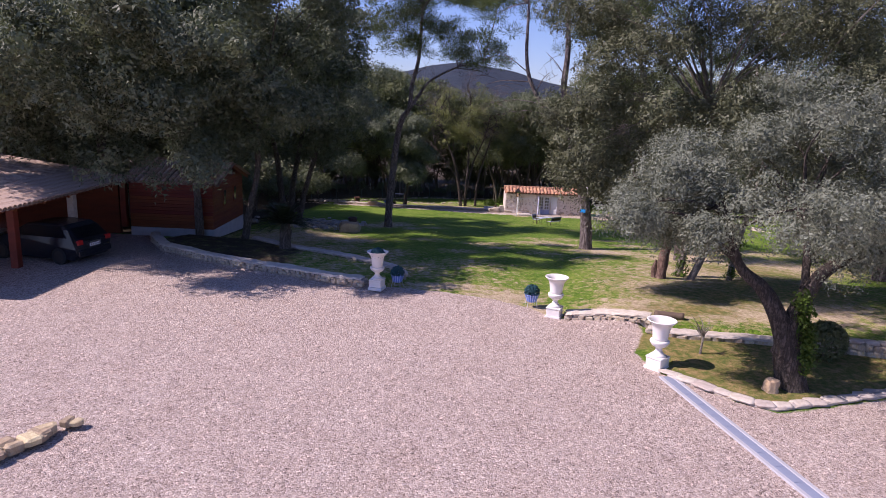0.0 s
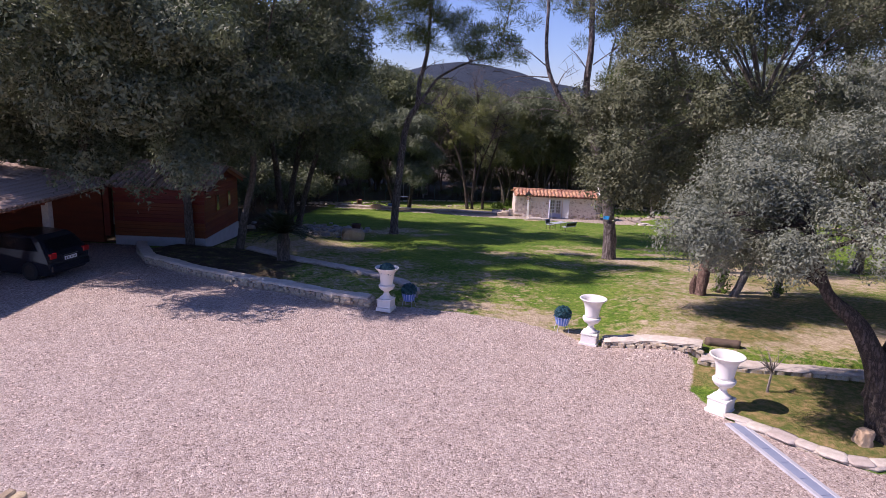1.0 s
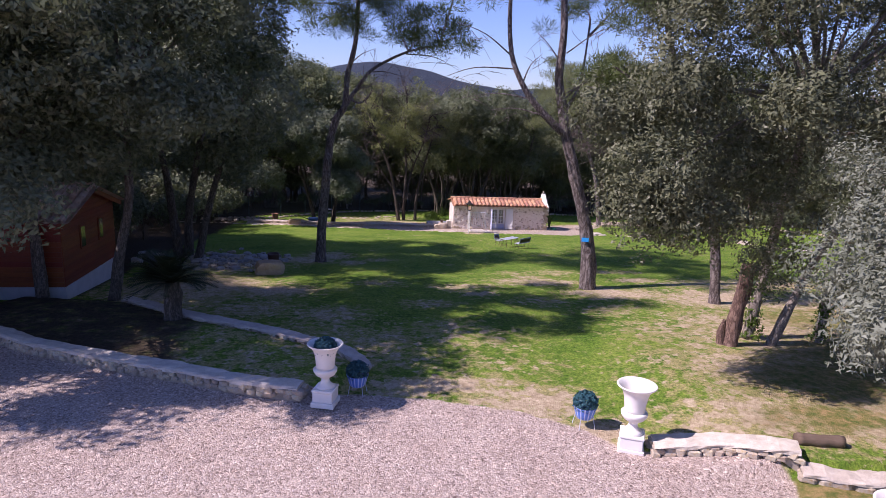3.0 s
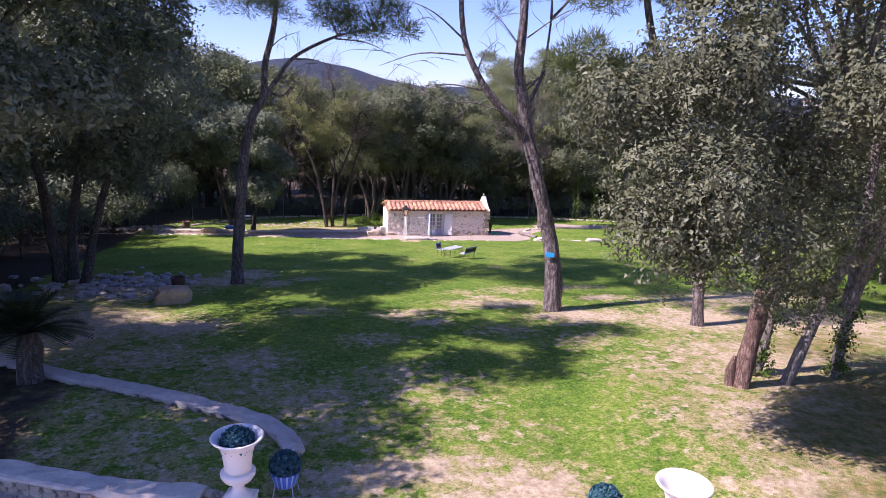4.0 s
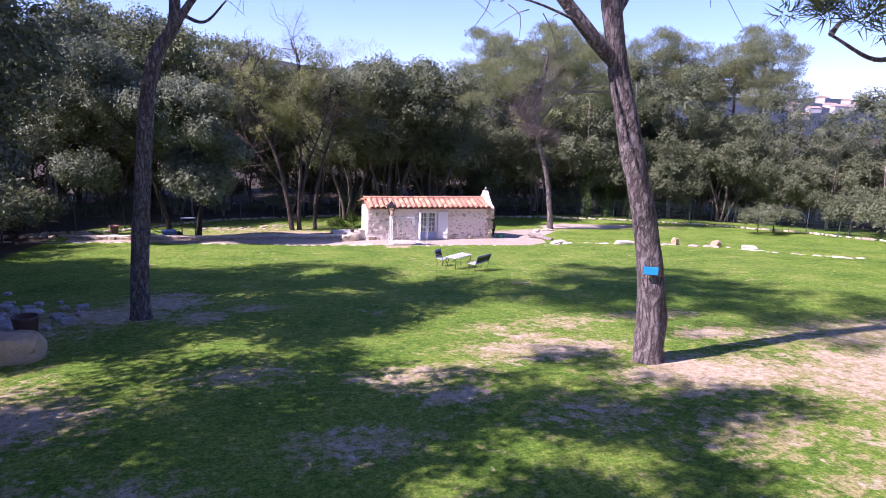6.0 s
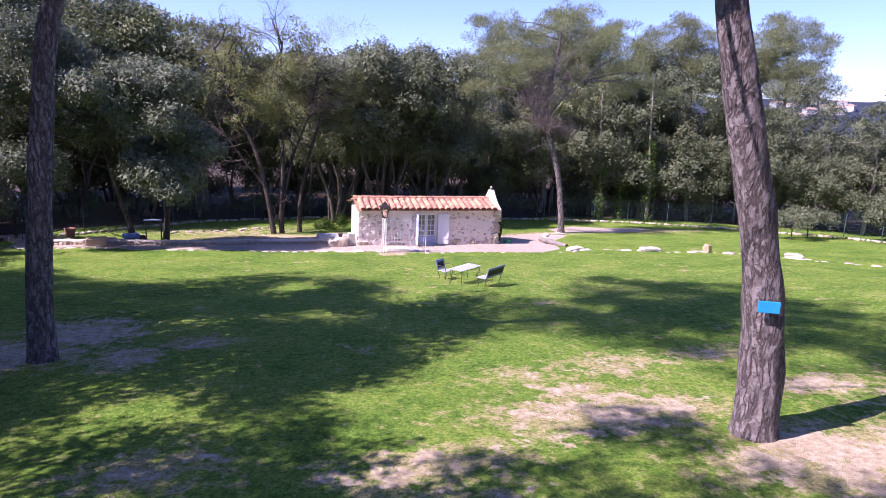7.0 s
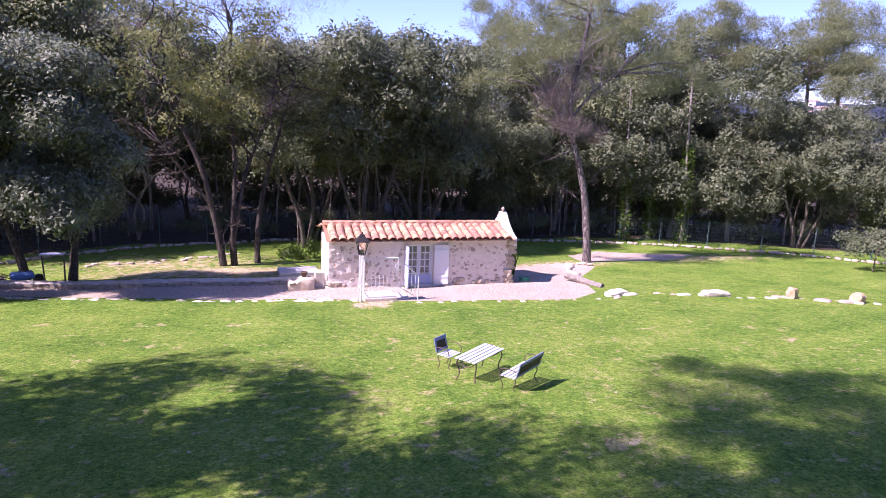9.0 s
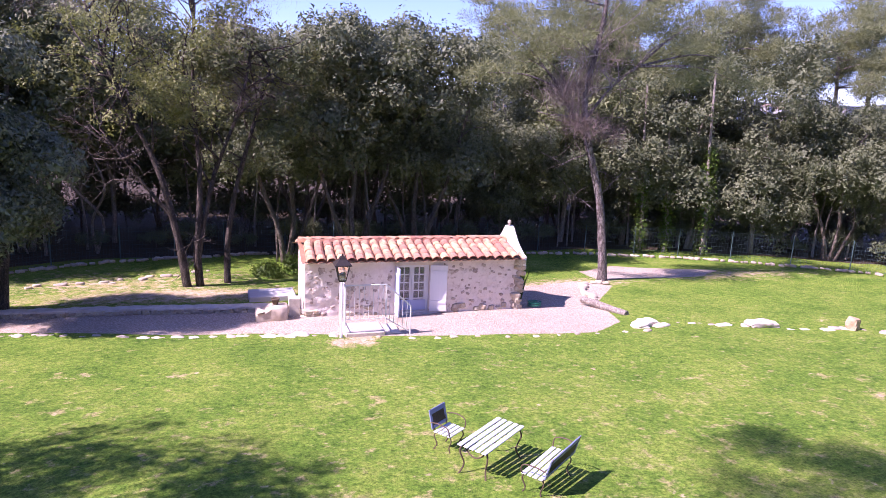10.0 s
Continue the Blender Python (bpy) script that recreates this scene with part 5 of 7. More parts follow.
def along(line, step, rng_):
    """Points every step along a polyline, with the heading in degrees."""
    carry = 0.0
    for (ax, ay), (bx, by) in zip(line, line[1:]):
        n = math.hypot(bx - ax, by - ay)
        d = carry
        while d < n:
            yield ax + (bx - ax) * d / n, ay + (by - ay) * d / n, math.degrees(math.atan2(by - ay, bx - ax))
            d += step * rng_.uniform(0.85, 1.15)
        carry = d - n


def piece(name, mesh, parent, m):
    ob = new(name, mesh)
    ob.parent = parent
    ob.matrix_basis = m
    return ob


def ribbon(line, half, z0, z1):
    """A wall's core along a polyline: from z0 to z1 above the land."""
    bm = bmesh.new()
    rows = []
    n = len(line)
    for i, (x, y) in enumerate(line):
        ax, ay = line[max(i - 1, 0)]
        bx, by = line[min(i + 1, n - 1)]
        l = math.hypot(bx - ax, by - ay)
        px, py = -(by - ay) / l * half, (bx - ax) / l * half
        g = h(x, y)
        rows.append([bm.verts.new(v) for v in ((x - px, y - py, g + z0), (x + px, y + py, g + z0), (x + px, y + py, g + z1), (x - px, y - py, g + z1))])
    for a, b in zip(rows, rows[1:]):
        for k in range(4):
            bm.faces.new((a[k], b[k], b[(k + 1) % 4], a[(k + 1) % 4]))
    bm.faces.new(rows[0])
    bm.faces.new(rows[-1][::-1])
    bmesh.ops.recalc_face_normals(bm, faces=bm.faces)
    return bm


MORTAR = surface("old_mortar", [(0.1, (0.24, 0.2, 0.16)), (0.9, (0.42, 0.37, 0.31))], 4, 40, 0.95, 0.6, 0.02)


def fine_line(line, step=0.5):
    out = []
    for (ax, ay), (bx, by) in zip(line, line[1:]):
        k = max(1, int(math.hypot(bx - ax, by - ay) / step))
        out += [(ax + (bx - ax) * i / k, ay + (by - ay) * i / k) for i in range(k)]
    return out + [line[-1]]


def coping_slab(line, half, z):
    """A lumpy mortar top along a wall."""
    bm = bmesh.new()
    rows = []
    for i, (x, y) in enumerate(line):
        ax, ay = line[max(i - 1, 0)]
        bx, by = line[min(i + 1, len(line) - 1)]
        l = math.hypot(bx - ax, by - ay)
        ux, uy = -(by - ay) / l, (bx - ax) / l
        g = h(x, y)
        row = []
        for k, (o, dz) in enumerate(((-1, -0.05), (-1.02, 0.0), (-0.8, 0.022), (0, 0.03), (0.8, 0.022), (1.02, 0.0), (1, -0.05))):
            w = half * o * (1 + 0.28 * noise.noise(Vector((x * 3.1, y * 3.1, k))))
            row.append(bm.verts.new((x + ux * w, y + uy * w, g + z + dz + 0.035 * noise.noise(Vector((x * 4, y * 4, k * 0.9))))))
        rows.append(row)
    for a_, b_ in zip(rows, rows[1:]):
        for k in range(6):
            bm.faces.new((a_[k], b_[k], b_[k + 1], a_[k + 1]))
    bm.faces.new(rows[0]), bm.faces.new(rows[-1][::-1])
    bmesh.ops.recalc_face_normals(bm, faces=bm.faces)
    return bm


def stone_wall(name, line, tall, label, courses=2, base=0.0, cap=True, thick=0.32, category="wall", slab=True):
    rng_ = random.Random(len(label) + 3)
    line = fine_line([(x, y) for x, y in line])
    ob = tagged(new(name), label, category, kind="structure")
    part("core", ribbon(line, thick / 2 - 0.05, -0.2, base + tall - 0.06), MORTAR, ob)
    for c in range(courses):
        z = base + (c + 0.5) * (tall - 0.08) / courses
        for side in (-1, 1):
            for x, y, a in along(line, 0.31 / courses ** 0.6, rng_):
                m = ground_pose(x, y, a + rng_.uniform(-5, 5), z) @ pose(0.1 * rng_.random(), side * (thick / 2 - 0.07), 0, rng_.uniform(-8, 8), rng_.uniform(-8, 8), 0)
                s = max((tall - 0.05) / courses / 0.2, 0.6)
                piece("stone", rng_.choice(WALL_STONES), ob, m @ Matrix.Diagonal((rng_.uniform(0.75, 1.15) / courses ** 0.5, 0.8, s * rng_.uniform(0.9, 1.15), 1)))
    if slab:
        part("coping", coping_slab(fine_line(line, 0.16), thick / 2 + 0.02, base + tall - 0.03), COPING, ob, "pale lumpy mortar top")
    elif cap:
        for x, y, a in along(line, 0.44, rng_):
            piece("coping_stone", rng_.choice(CAP_STONES), ob, ground_pose(x, y, a + rng_.uniform(-4, 4), base + tall - 0.03) @ Matrix.Diagonal((rng_.uniform(0.9, 1.15), thick / 0.36, 1, 1)))
    return ob


stone_wall("wall_west", WALL_LEFT, 0.28, "low curved stone wall with pale coping along the gravel", courses=2, thick=0.36)
stone_wall("wall_inner", CURB_INNER, 0.22, "low stone edging between the bed and the lawn", courses=1, thick=0.3)
stone_wall("wall_east", WALL_B, 0.22, "low rough stone wall with a flat pale top beside an urn", thick=0.44, courses=2)
stone_wall("wall_terrace", WALL_2, 0.22, "low rough stone retaining wall above the olive bed", courses=1, thick=0.36)
stone_wall("wall_brick", [(10.9, 15.75), (12.2, 15.45), (14.5, 15.0)], 0.42, "low reddish stone retaining wall beside a clipped bush", slab=False)
stone_wall("wall_path", [(-9.0, 55.9), (-5.0, 55.2), (-1.1, 54.8), (0.9, 54.6), (3.0, 54.4), (4.7, 54.2)], 0.22, "long low stone wall beside the sandy path", courses=2)


def edging(name, line, step, meshes, label, sink=0.03, spread=0.1, size=(0.7, 1.25)):
    rng_ = random.Random(len(label))
    ob = tagged(new(name), label, "edging", kind="structure")
    for x, y, a in along(line, step, rng_):
        s = rng_.uniform(*size)
        x, y = x + rng_.uniform(-spread, spread), y + rng_.uniform(-spread, spread)
        piece("stone", rng_.choice(meshes), ob, ground_pose(x, y, a + rng_.uniform(-25, 25), 0.05 - sink) @ Matrix.Diagonal((s, s, s * rng_.uniform(0.6, 1), 1)))
    return ob


bed_edge = edging("edging_bed", BED_EDGE, 0.46, CAP_STONES, "pale flat mortared stones edging the olive bed", 0.012, 0.02, (0.8, 1.0))
part("mortar_bed", coping_slab(fine_line(BED_EDGE, 0.14), 0.14, 0.025), COPING, bed_edge)
edging("edging_lawn", LAWN_EDGE, 0.27, SMALL_STONES * 2 + PALE_STONES, "uneven row of weathered pale stones between lawn and sandy path", 0.08, 0.1, (0.4, 1.15))
edging("edging_right", EDGE_RIGHT, 0.42, EDGE_STONES + PALE_STONES, "loose row of pale stones across the lawn", 0.07, 0.25, (0.3, 1.15))
edging("edging_terrace", [(6.4, 50.6), (7.7, 50.2), (9.6, 49.7), (11.8, 49.35), (13.4, 49.3), (14.3, 49.6)], 0.7, SMALL_STONES, "few small pale stones before the cottage terrace", 0.06, 0.15, (0.4, 0.9))
edging("edging_wood", [(-12.0, 57.5), (-8.0, 59.2), (-4.7, 62.1), (-1.7, 63.5), (0.4, 64.2), (3.4, 64.7), (6.0, 65.0)], 0.24, SMALL_STONES, "line of small stones at the foot of the wood", 0.0, 0.12)
edging("edging_wood", [(13.0, 64.0), (17.9, 63.6), (22.6, 62.6), (27.7, 60.2), (31.5, 56.4), (33.0, 52.0), (33.4, 46)], 0.3, SMALL_STONES, "curving line of small stones at the edge of the wood", 0.0, 0.12)
edging("edging_upper", [(-3.5, 59.2), (-1.5, 59.8), (0.3, 60.6), (2.6, 61.3)], 0.45, EDGE_STONES, "pale stones lying across the upper grass", 0.04, 0.2, (0.4, 0.9))
edging("edging_gable", [(17.4, 56.3), (16.6, 56.5), (16.0, 55.9), (15.6, 54.6), (15.3, 53.6)], 0.26, SMALL_STONES, "border of small stones round the foot of a pine", 0.0, 0.12)
YELLOW_STONES = stone_meshes(6, 0.42, 0.34, 0.26, surface("yellow_limestone", [(0.1, (0.34, 0.24, 0.12)), (0.5, (0.52, 0.41, 0.26)), (0.9, (0.64, 0.55, 0.42))], 5, 40, 0.9, 0.8, 0.03, vary=0.3), 14, False)
edging("edging_court", [(-9.5, 6.2), (-8.2, 7.6), (-7.25, 8.8), (-6.9, 9.5), (-6.6, 10.1)], 0.15, YELLOW_STONES, "row of rough yellowish stones on the gravel", -0.07, 0.17, (0.55, 1.0))

# the wire fence at the foot of the wood
FENCE = [(-12, 58.3), (-8, 60.1), (-4.7, 62.9), (-1.7, 64.3), (3.4, 65.5), (8, 65.7), (13, 64.9), (17.9, 64.4), (22.6, 63.4), (27.9, 61.0), (32, 57.0), (33.7, 52.2), (34.1, 46)]
FENCE_WIRE = surface("green_fence_wire", [(0.0, (0.05, 0.09, 0.09)), (1.0, (0.1, 0.16, 0.16))], 5, 60, 0.5, 0.1, 0.001, metal=0.3)
fence = tagged(new("fence"), "green wire mesh fence along the foot of the wood", "fence", kind="structure")
frng = random.Random(3)
for x, y, a in along(FENCE, 2.5, frng):
    piece_ = part("post", tube(bmesh.new(), [(0, 0, -0.2), (0, 0, 1.45)], [0.025, 0.025], 6), FENCE_WIRE, fence)
    piece_.matrix_basis = ground_pose(x, y)
bm = bmesh.new()
line = fine_line(FENCE, 1.2)
for k in range(8):
    pts = [(x, y, h(x, y) + 0.04 + 0.19 * k) for x, y in line]
    tube(bm, pts, [0.004] * len(pts), 3)
for x, y, a in along(FENCE, 0.13, frng):
    tube(bm, [(x, y, h(x, y)), (x, y, h(x, y) + 1.38)], [0.0035, 0.0035], 3)
tagged(part("mesh_wire", bm, FENCE_WIRE, fence, "thin green mesh wires"), kind="stuff")

# the drain across the gravel
drain = tagged(new("drain_channel"), "blue-grey drainage channel with pale concrete edges in the gravel", "drain", kind="structure")
a, b = Vector((5.72, 13.65)), Vector((7.2, 6.2))
turn = math.degrees(math.atan2(b.y - a.y, b.x - a.x))
n = (b - a).length
dm = pose(a.x, a.y, h(a.x, a.y), 0, 0, turn)
for name, y0, y1, z, mt in (("kerb", -0.2, -0.11, 0.035, CONCRETE), ("kerb", 0.11, 0.2, 0.035, CONCRETE)):
    o = part(name, boxed(0, y0, -0.1, n, y1, z, 0.008), mt, drain)
    o.matrix_basis = dm
gm_ = bpy.data.meshes.new("grating")
bm = boxed(0.004, -0.108, -0.02, 0.496, 0.108, 0.022, 0.006)
bm.to_mesh(gm_)
bm.free()
gm_.materials.append(DRAIN_BLUE)
for k in range(int(n / 0.5)):
    piece("grating", gm_, drain, dm @ pose(k * 0.5, 0, 0))

# ---- urns and pots ----
def urn(x, y, turn, ball, lift=0.0):
    ob = thing("garden_urn", ground_pose(x, y, turn, lift), "white classical garden urn on a plinth" + (" holding a blue-green ball" if ball else ", empty"), "urn", "white urns round the gravel")
    bm = bmesh.new()
    box(bm, -0.235, -0.235, -0.05, 0.235, 0.235, 0.06, 0.01)
    box(bm, -0.205, -0.205, 0.06, 0.205, 0.205, 0.27, 0.012)
    box(bm, -0.22, -0.22, 0.27, 0.22, 0.22, 0.32, 0.012)
    part("plinth", bm, URN_PAINT, ob)
    bm = bmesh.new()
    lathe(bm, [(0.185, 0.318), (0.19, 0.35), (0.15, 0.375), (0.1, 0.43), (0.078, 0.49), (0.085, 0.53), (0.12, 0.555), (0.19, 0.6), (0.235, 0.67), (0.24, 0.715), (0.225, 0.735), (0.185, 0.745)], 32)
    part("foot", bm, URN_PAINT, ob, smooth=True)
    bm = bmesh.new()
    lathe(bm, [(0.185, 0.743), (0.185, 0.8), (0.195, 0.9), (0.212, 1.02), (0.245, 1.12), (0.3, 1.19), (0.345, 1.225), (0.36, 1.245), (0.35, 1.26), (0.32, 1.25), (0.255, 1.18), (0.2, 1.08), (0.175, 1.0)], 36)
    part("bowl", bm, URN_PAINT, ob, smooth=True)
    if ball:
        rng_ = np.random.default_rng(3)
        c = np.array([[0, 0, 1.14]])
        part("topiary_ball", quads_mesh("topiary_ball", leaf_quads(rng_, c, np.array([0.21]), 3200, 0.045, 0.6, 0.92, 1.0, 0.0, 0.3), BLUE_BALL), None, ob, "blue-green artificial leaf ball")
    return ob


urn(-1.94, 19.98, -16, True, 0.1)
urn(3.7, 17.98, -24, False)
urn(5.66, 14.2, 42, False)


def pot_material():
    m, nodes, links, bsdf = nodes_of("blue_striped_glaze")
    co = nodes.new("ShaderNodeTexCoord").outputs["Object"]
    sep = nodes.new("ShaderNodeSeparateXYZ")
    links.new(co, sep.inputs[0])
    an = nodes.new("ShaderNodeMath")
    an.operation = "ARCTAN2"
    links.new(sep.outputs[1], an.inputs[0])
    links.new(sep.outputs[0], an.inputs[1])
    sn = nodes.new("ShaderNodeMath")
    sn.operation = "MULTIPLY"
    sn.inputs[1].default_value = 16
    links.new(an.outputs[0], sn.inputs[0])
    s = nodes.new("ShaderNodeMath")
    s.operation = "SINE"
    links.new(sn.outputs[0], s.inputs[0])
    r = ramp_of(nodes, [(0.45, (0.1, 0.22, 0.66)), (0.6, (0.5, 0.58, 0.85))])
    links.new(s.outputs[0], r.inputs[0])
    links.new(r.outputs[0], bsdf.inputs["Base Color"])
    bsdf.inputs["Roughness"].default_value = 0.3
    return m


POT_GLAZE = pot_material()


def flower_pot(x, y, turn):
    ob = thing("flower_pot", ground_pose(x, y, turn), "blue striped pot with a dark blue-green ball on wire legs", "flower pot", "blue pots beside the urns")
    bm = bmesh.new()
    lathe(bm, [(0.14, 0.19), (0.165, 0.22), (0.2, 0.33), (0.225, 0.43), (0.235, 0.44), (0.22, 0.445), (0.2, 0.42), (0.16, 0.3)], 28)
    part("pot", bm, POT_GLAZE, ob, smooth=True)
    rng_ = np.random.default_rng(4)
    part("topiary_ball", quads_mesh("topiary_ball", leaf_quads(rng_, np.array([[0, 0, 0.5]]), np.array([0.215]), 3200, 0.045, 0.6, 0.92, 1.0, 0.0, 0.3), BLUE_BALL), None, ob, "dark blue-green leaf ball")
    for k in range(4):
        a = radians(90 * k + 30)
        bm = bmesh.new()
        tube(bm, [(0.17 * math.cos(a), 0.17 * math.sin(a), 0.3), (0.2 * math.cos(a), 0.2 * math.sin(a), 0.15), (0.24 * math.cos(a), 0.24 * math.sin(a), -0.02)], [0.008] * 3, 5)
        part("leg", bm, SLAT_PALE, ob)
    return ob


flower_pot(-1.3, 20.55, 0)
flower_pot(3.1, 18.85, 20)

# ---- the stone cottage ----
def tile_mesh(material, length=0.42, r0=0.1, r1=0.082):
    """A canal tile, its hump up, lying along y from its low end."""
    bm = bmesh.new()
    n = 5
    out, inn = [], []
    for y, r in ((0, r0), (length, r1)):
        out.append([bm.verts.new((r * math.cos(math.pi * k / n), y, r * 0.85 * math.sin(math.pi * k / n))) for k in range(n + 1)])
        inn.append([bm.verts.new(((r - 0.014) * math.cos(math.pi * k / n), y, (r - 0.014) * 0.85 * math.sin(math.pi * k / n))) for k in range(n + 1)])
    for k in range(n):
        bm.faces.new((out[0][k], out[1][k], out[1][k + 1], out[0][k + 1]))
        bm.faces.new((inn[0][k], inn[0][k + 1], inn[1][k + 1], inn[1][k]))
        bm.faces.new((out[0][k], out[0][k + 1], inn[0][k + 1], inn[0][k]))
    me_ = bpy.data.meshes.new("tile")
    bm.normal_update()
    bm.to_mesh(me_)
    bm.free()
    me_.materials.append(material)
    return me_


def tiled_slope(parent, x0, x1, low, high, pitch, tile, rng_, material, row=0.36, limit=10 ** 9):
    """Rows of canal tiles on a slope; low and high are (y, z). Hump tiles are pieces, the channel tiles between them one mesh."""
    dy, dz = high[0] - low[0], high[1] - low[1]
    n = math.hypot(dy, dz)
    tilt = math.degrees(math.atan2(dz, abs(dy)))
    yaw = 0 if dy > 0 else 180
    k, made = 0, 0
    rows, cols = int(n / row) + 1, int((x1 - x0) / pitch)
    rest = []
    for r in range(rows):
        for c in range(cols + 1):
            x = x0 + (x1 - x0) * (c + 0.5) / (cols + 1)
            d = min(r * row, n - 0.3)
            m = pose(x + rng_.uniform(-0.012, 0.012), low[0] + dy * d / n, low[1] + dz * d / n + 0.03, 0, 0, yaw) @ pose(0, 0, 0, tilt + 2.2 + rng_.uniform(-1, 1), rng_.uniform(-2, 2), rng_.uniform(-1.5, 1.5))
            if made < limit:
                piece("tile", tile, parent, m)
                made += 1
            else:
                rest.append(m)
    bm = bmesh.new()
    for c in range(cols + 2):
        x = x0 + (x1 - x0) * c / (cols + 1)
        w = pitch * 0.5
        v = [bm.verts.new((x + s * w, low[0] - 0.02 * (1 if dy > 0 else -1) + dy * e, low[1] + dz * e + lift)) for e in (0, 1) for s, lift in ((-1, 0.03), (0, -0.015), (1, 0.03))]
        bm.faces.new((v[0], v[1], v[4], v[3])), bm.faces.new((v[1], v[2], v[5], v[4]))
    part("channel_tiles", bm, material, parent)
    if rest:
        co = np.array([v.co[:] for v in tile.vertices])
        polys = [tuple(p.vertices) for p in tile.polygons]
        verts, faces = [], []
        for m in rest:
            a = np.array(m)
            faces += [tuple(i + len(verts) for i in p) for p in polys]
            verts += (co @ a[:3, :3].T + a[:3, 3]).tolist()
        o = new("roof_tiles", mesh_of("roof_tiles", verts, faces, material))
        o.parent = parent
        tagged(o, kind="stuff")


COTTAGE = pose(5.33, 53.12, -2.62, 0, 0, -1.0)
W, D, EAVE, RIDGE_Y, RIDGE_Z, T = 6.78, 2.5, 1.68, 1.2, 1.98, 0.32
cottage = thing("cottage", COTTAGE, "small old stone cottage with lime render and terracotta roof", "cottage")
DX0, DX1, DZ = 2.72, 3.78, 1.5


def wall_piece(name, x0, y0, z0, x1, y1, z1):
    return part(name, boxed(x0, y0, z0, x1, y1, z1, 0.012), RENDER_WALL, cottage)


# the front wall, one mesh with its doorway; uneven face
bm = bmesh.new()
box(bm, 0, 0, -0.3, DX0, T, EAVE)
box(bm, DX1, 0, -0.3, W, T, EAVE)
box(bm, DX0, 0, DZ, DX1, T, EAVE)
box(bm, DX0, 0, -0.3, DX1, T, 0.02)
bmesh.ops.remove_doubles(bm, verts=bm.verts, dist=0.001)
part("front_wall", bm, RENDER_WALL, cottage)


def rough_face(x0, x1, z0, z1, seed):
    """A lumpy skin of render and rubble on the front."""
    bm_ = bmesh.new()
    nx_, nz_ = max(2, int((x1 - x0) / 0.07)), max(2, int((z1 - z0) / 0.07))
    g = [[bm_.verts.new((x0 + (x1 - x0) * i / nx_, -0.012 - 0.055 * max(0, noise.noise(Vector((i * 0.33 + seed, k * 0.4, 1)))) - 0.025 * noise.noise(Vector((i * 0.9, k * 0.9, seed))) * (0 < i < nx_)
                        - 0.07 * max(0, 1 - k / 5) * (0.5 + 0.5 * noise.noise(Vector((i * 0.5, seed, 2)))), z0 + (z1 - z0) * k / nz_)) for i in range(nx_ + 1)] for k in range(nz_ + 1)]
    for k in range(nz_):
        for i in range(nx_):
            bm_.faces.new((g[k][i], g[k][i + 1], g[k + 1][i + 1], g[k + 1][i]))
    return part("render_face", bm_, RENDER_WALL, cottage, smooth=True)


rough_face(0.0, DX0 - 0.03, -0.1, EAVE - 0.02, 3)
rough_face(DX1 + 0.03, W - 0.02, -0.1, EAVE - 0.02, 8)
rough_face(DX0 - 0.03, DX1 + 0.03, DZ + 0.01, EAVE - 0.02, 5)
bm = bmesh.new()
box(bm, 0, D - T, -0.3, W, D, EAVE)
part("back_wall", bm, RENDER_WALL, cottage)
for x in (0.0, W - T):
    bm = bmesh.new()
    prof = [(T, -0.3), (D - T, -0.3), (D - T, EAVE), (RIDGE_Y, RIDGE_Z - 0.06), (T, EAVE)]
    f0 = [bm.verts.new((x, y, z)) for y, z in prof]
    f1 = [bm.verts.new((x + T, y, z)) for y, z in prof]
    bm.faces.new(f0[::-1]), bm.faces.new(f1)
    for k in range(5):
        bm.faces.new((f0[k], f0[(k + 1) % 5], f1[(k + 1) % 5], f1[k]))
    bmesh.ops.recalc_face_normals(bm, faces=bm.faces)
    part("side_wall", bm, RENDER_WALL, cottage)
roof = part("roof", boxed(-0.08, -0.2, EAVE - 0.02, W - 0.1, -0.16, EAVE + 0.02), RUST, cottage)
rng_t = random.Random(9)
T1 = tile_mesh(TILE, 0.46, 0.146, 0.116)
front = ((-0.26, EAVE + 0.0), (RIDGE_Y, RIDGE_Z))
tiled_slope(roof, 0.04, W - 0.12, front[0], front[1], 0.298, T1, rng_t, TILE, 0.34)
tiled_slope(roof, -0.1, W - 0.12, (D + 0.2, EAVE), (RIDGE_Y, RIDGE_Z), 0.298, T1, rng_t, TILE, 0.5, 60)
for k in range(18):
    piece("ridge_tile", T1, roof, pose(-0.1 + 0.39 * k, RIDGE_Y, RIDGE_Z + 0.05, 0, 0, -90) @ pose(0, 0, 0, 2 + rng_t.uniform(-2, 2), 0, rng_t.uniform(-3, 3)) @ Matrix.Diagonal((1.25, 1.05, 1.2, 1)))
# the curved white parapet on the east gable
bm = bmesh.new()
prof = []
for k in range(21):
    y = -0.06 + (D + 0.1) * k / 20
    e = 1 - abs(y - RIDGE_Y) / (RIDGE_Y + 0.25)
    prof.append((y, EAVE - 0.02 + 0.3 * max(e, 0) + 0.6 * max(e, 0) ** 2.4))
f0 = [bm.verts.new((W - 0.1, y, z)) for y, z in prof] + [bm.verts.new((W - 0.1, prof[-1][0], EAVE - 0.3)), bm.verts.new((W - 0.1, prof[0][0], EAVE - 0.3))]
f1 = [bm.verts.new((v.co.x + 0.26, v.co.y, v.co.z)) for v in f0]
n = len(f0)
bm.faces.new(f0[::-1]), bm.faces.new(f1)
for k in range(n):
    bm.faces.new((f0[k], f0[(k + 1) % n], f1[(k + 1) % n], f1[k]))
bmesh.ops.recalc_face_normals(bm, faces=bm.faces)
part("gable_parapet", bm, URN_PAINT, cottage, "whitewashed curved gable top")
bm = bmesh.new()
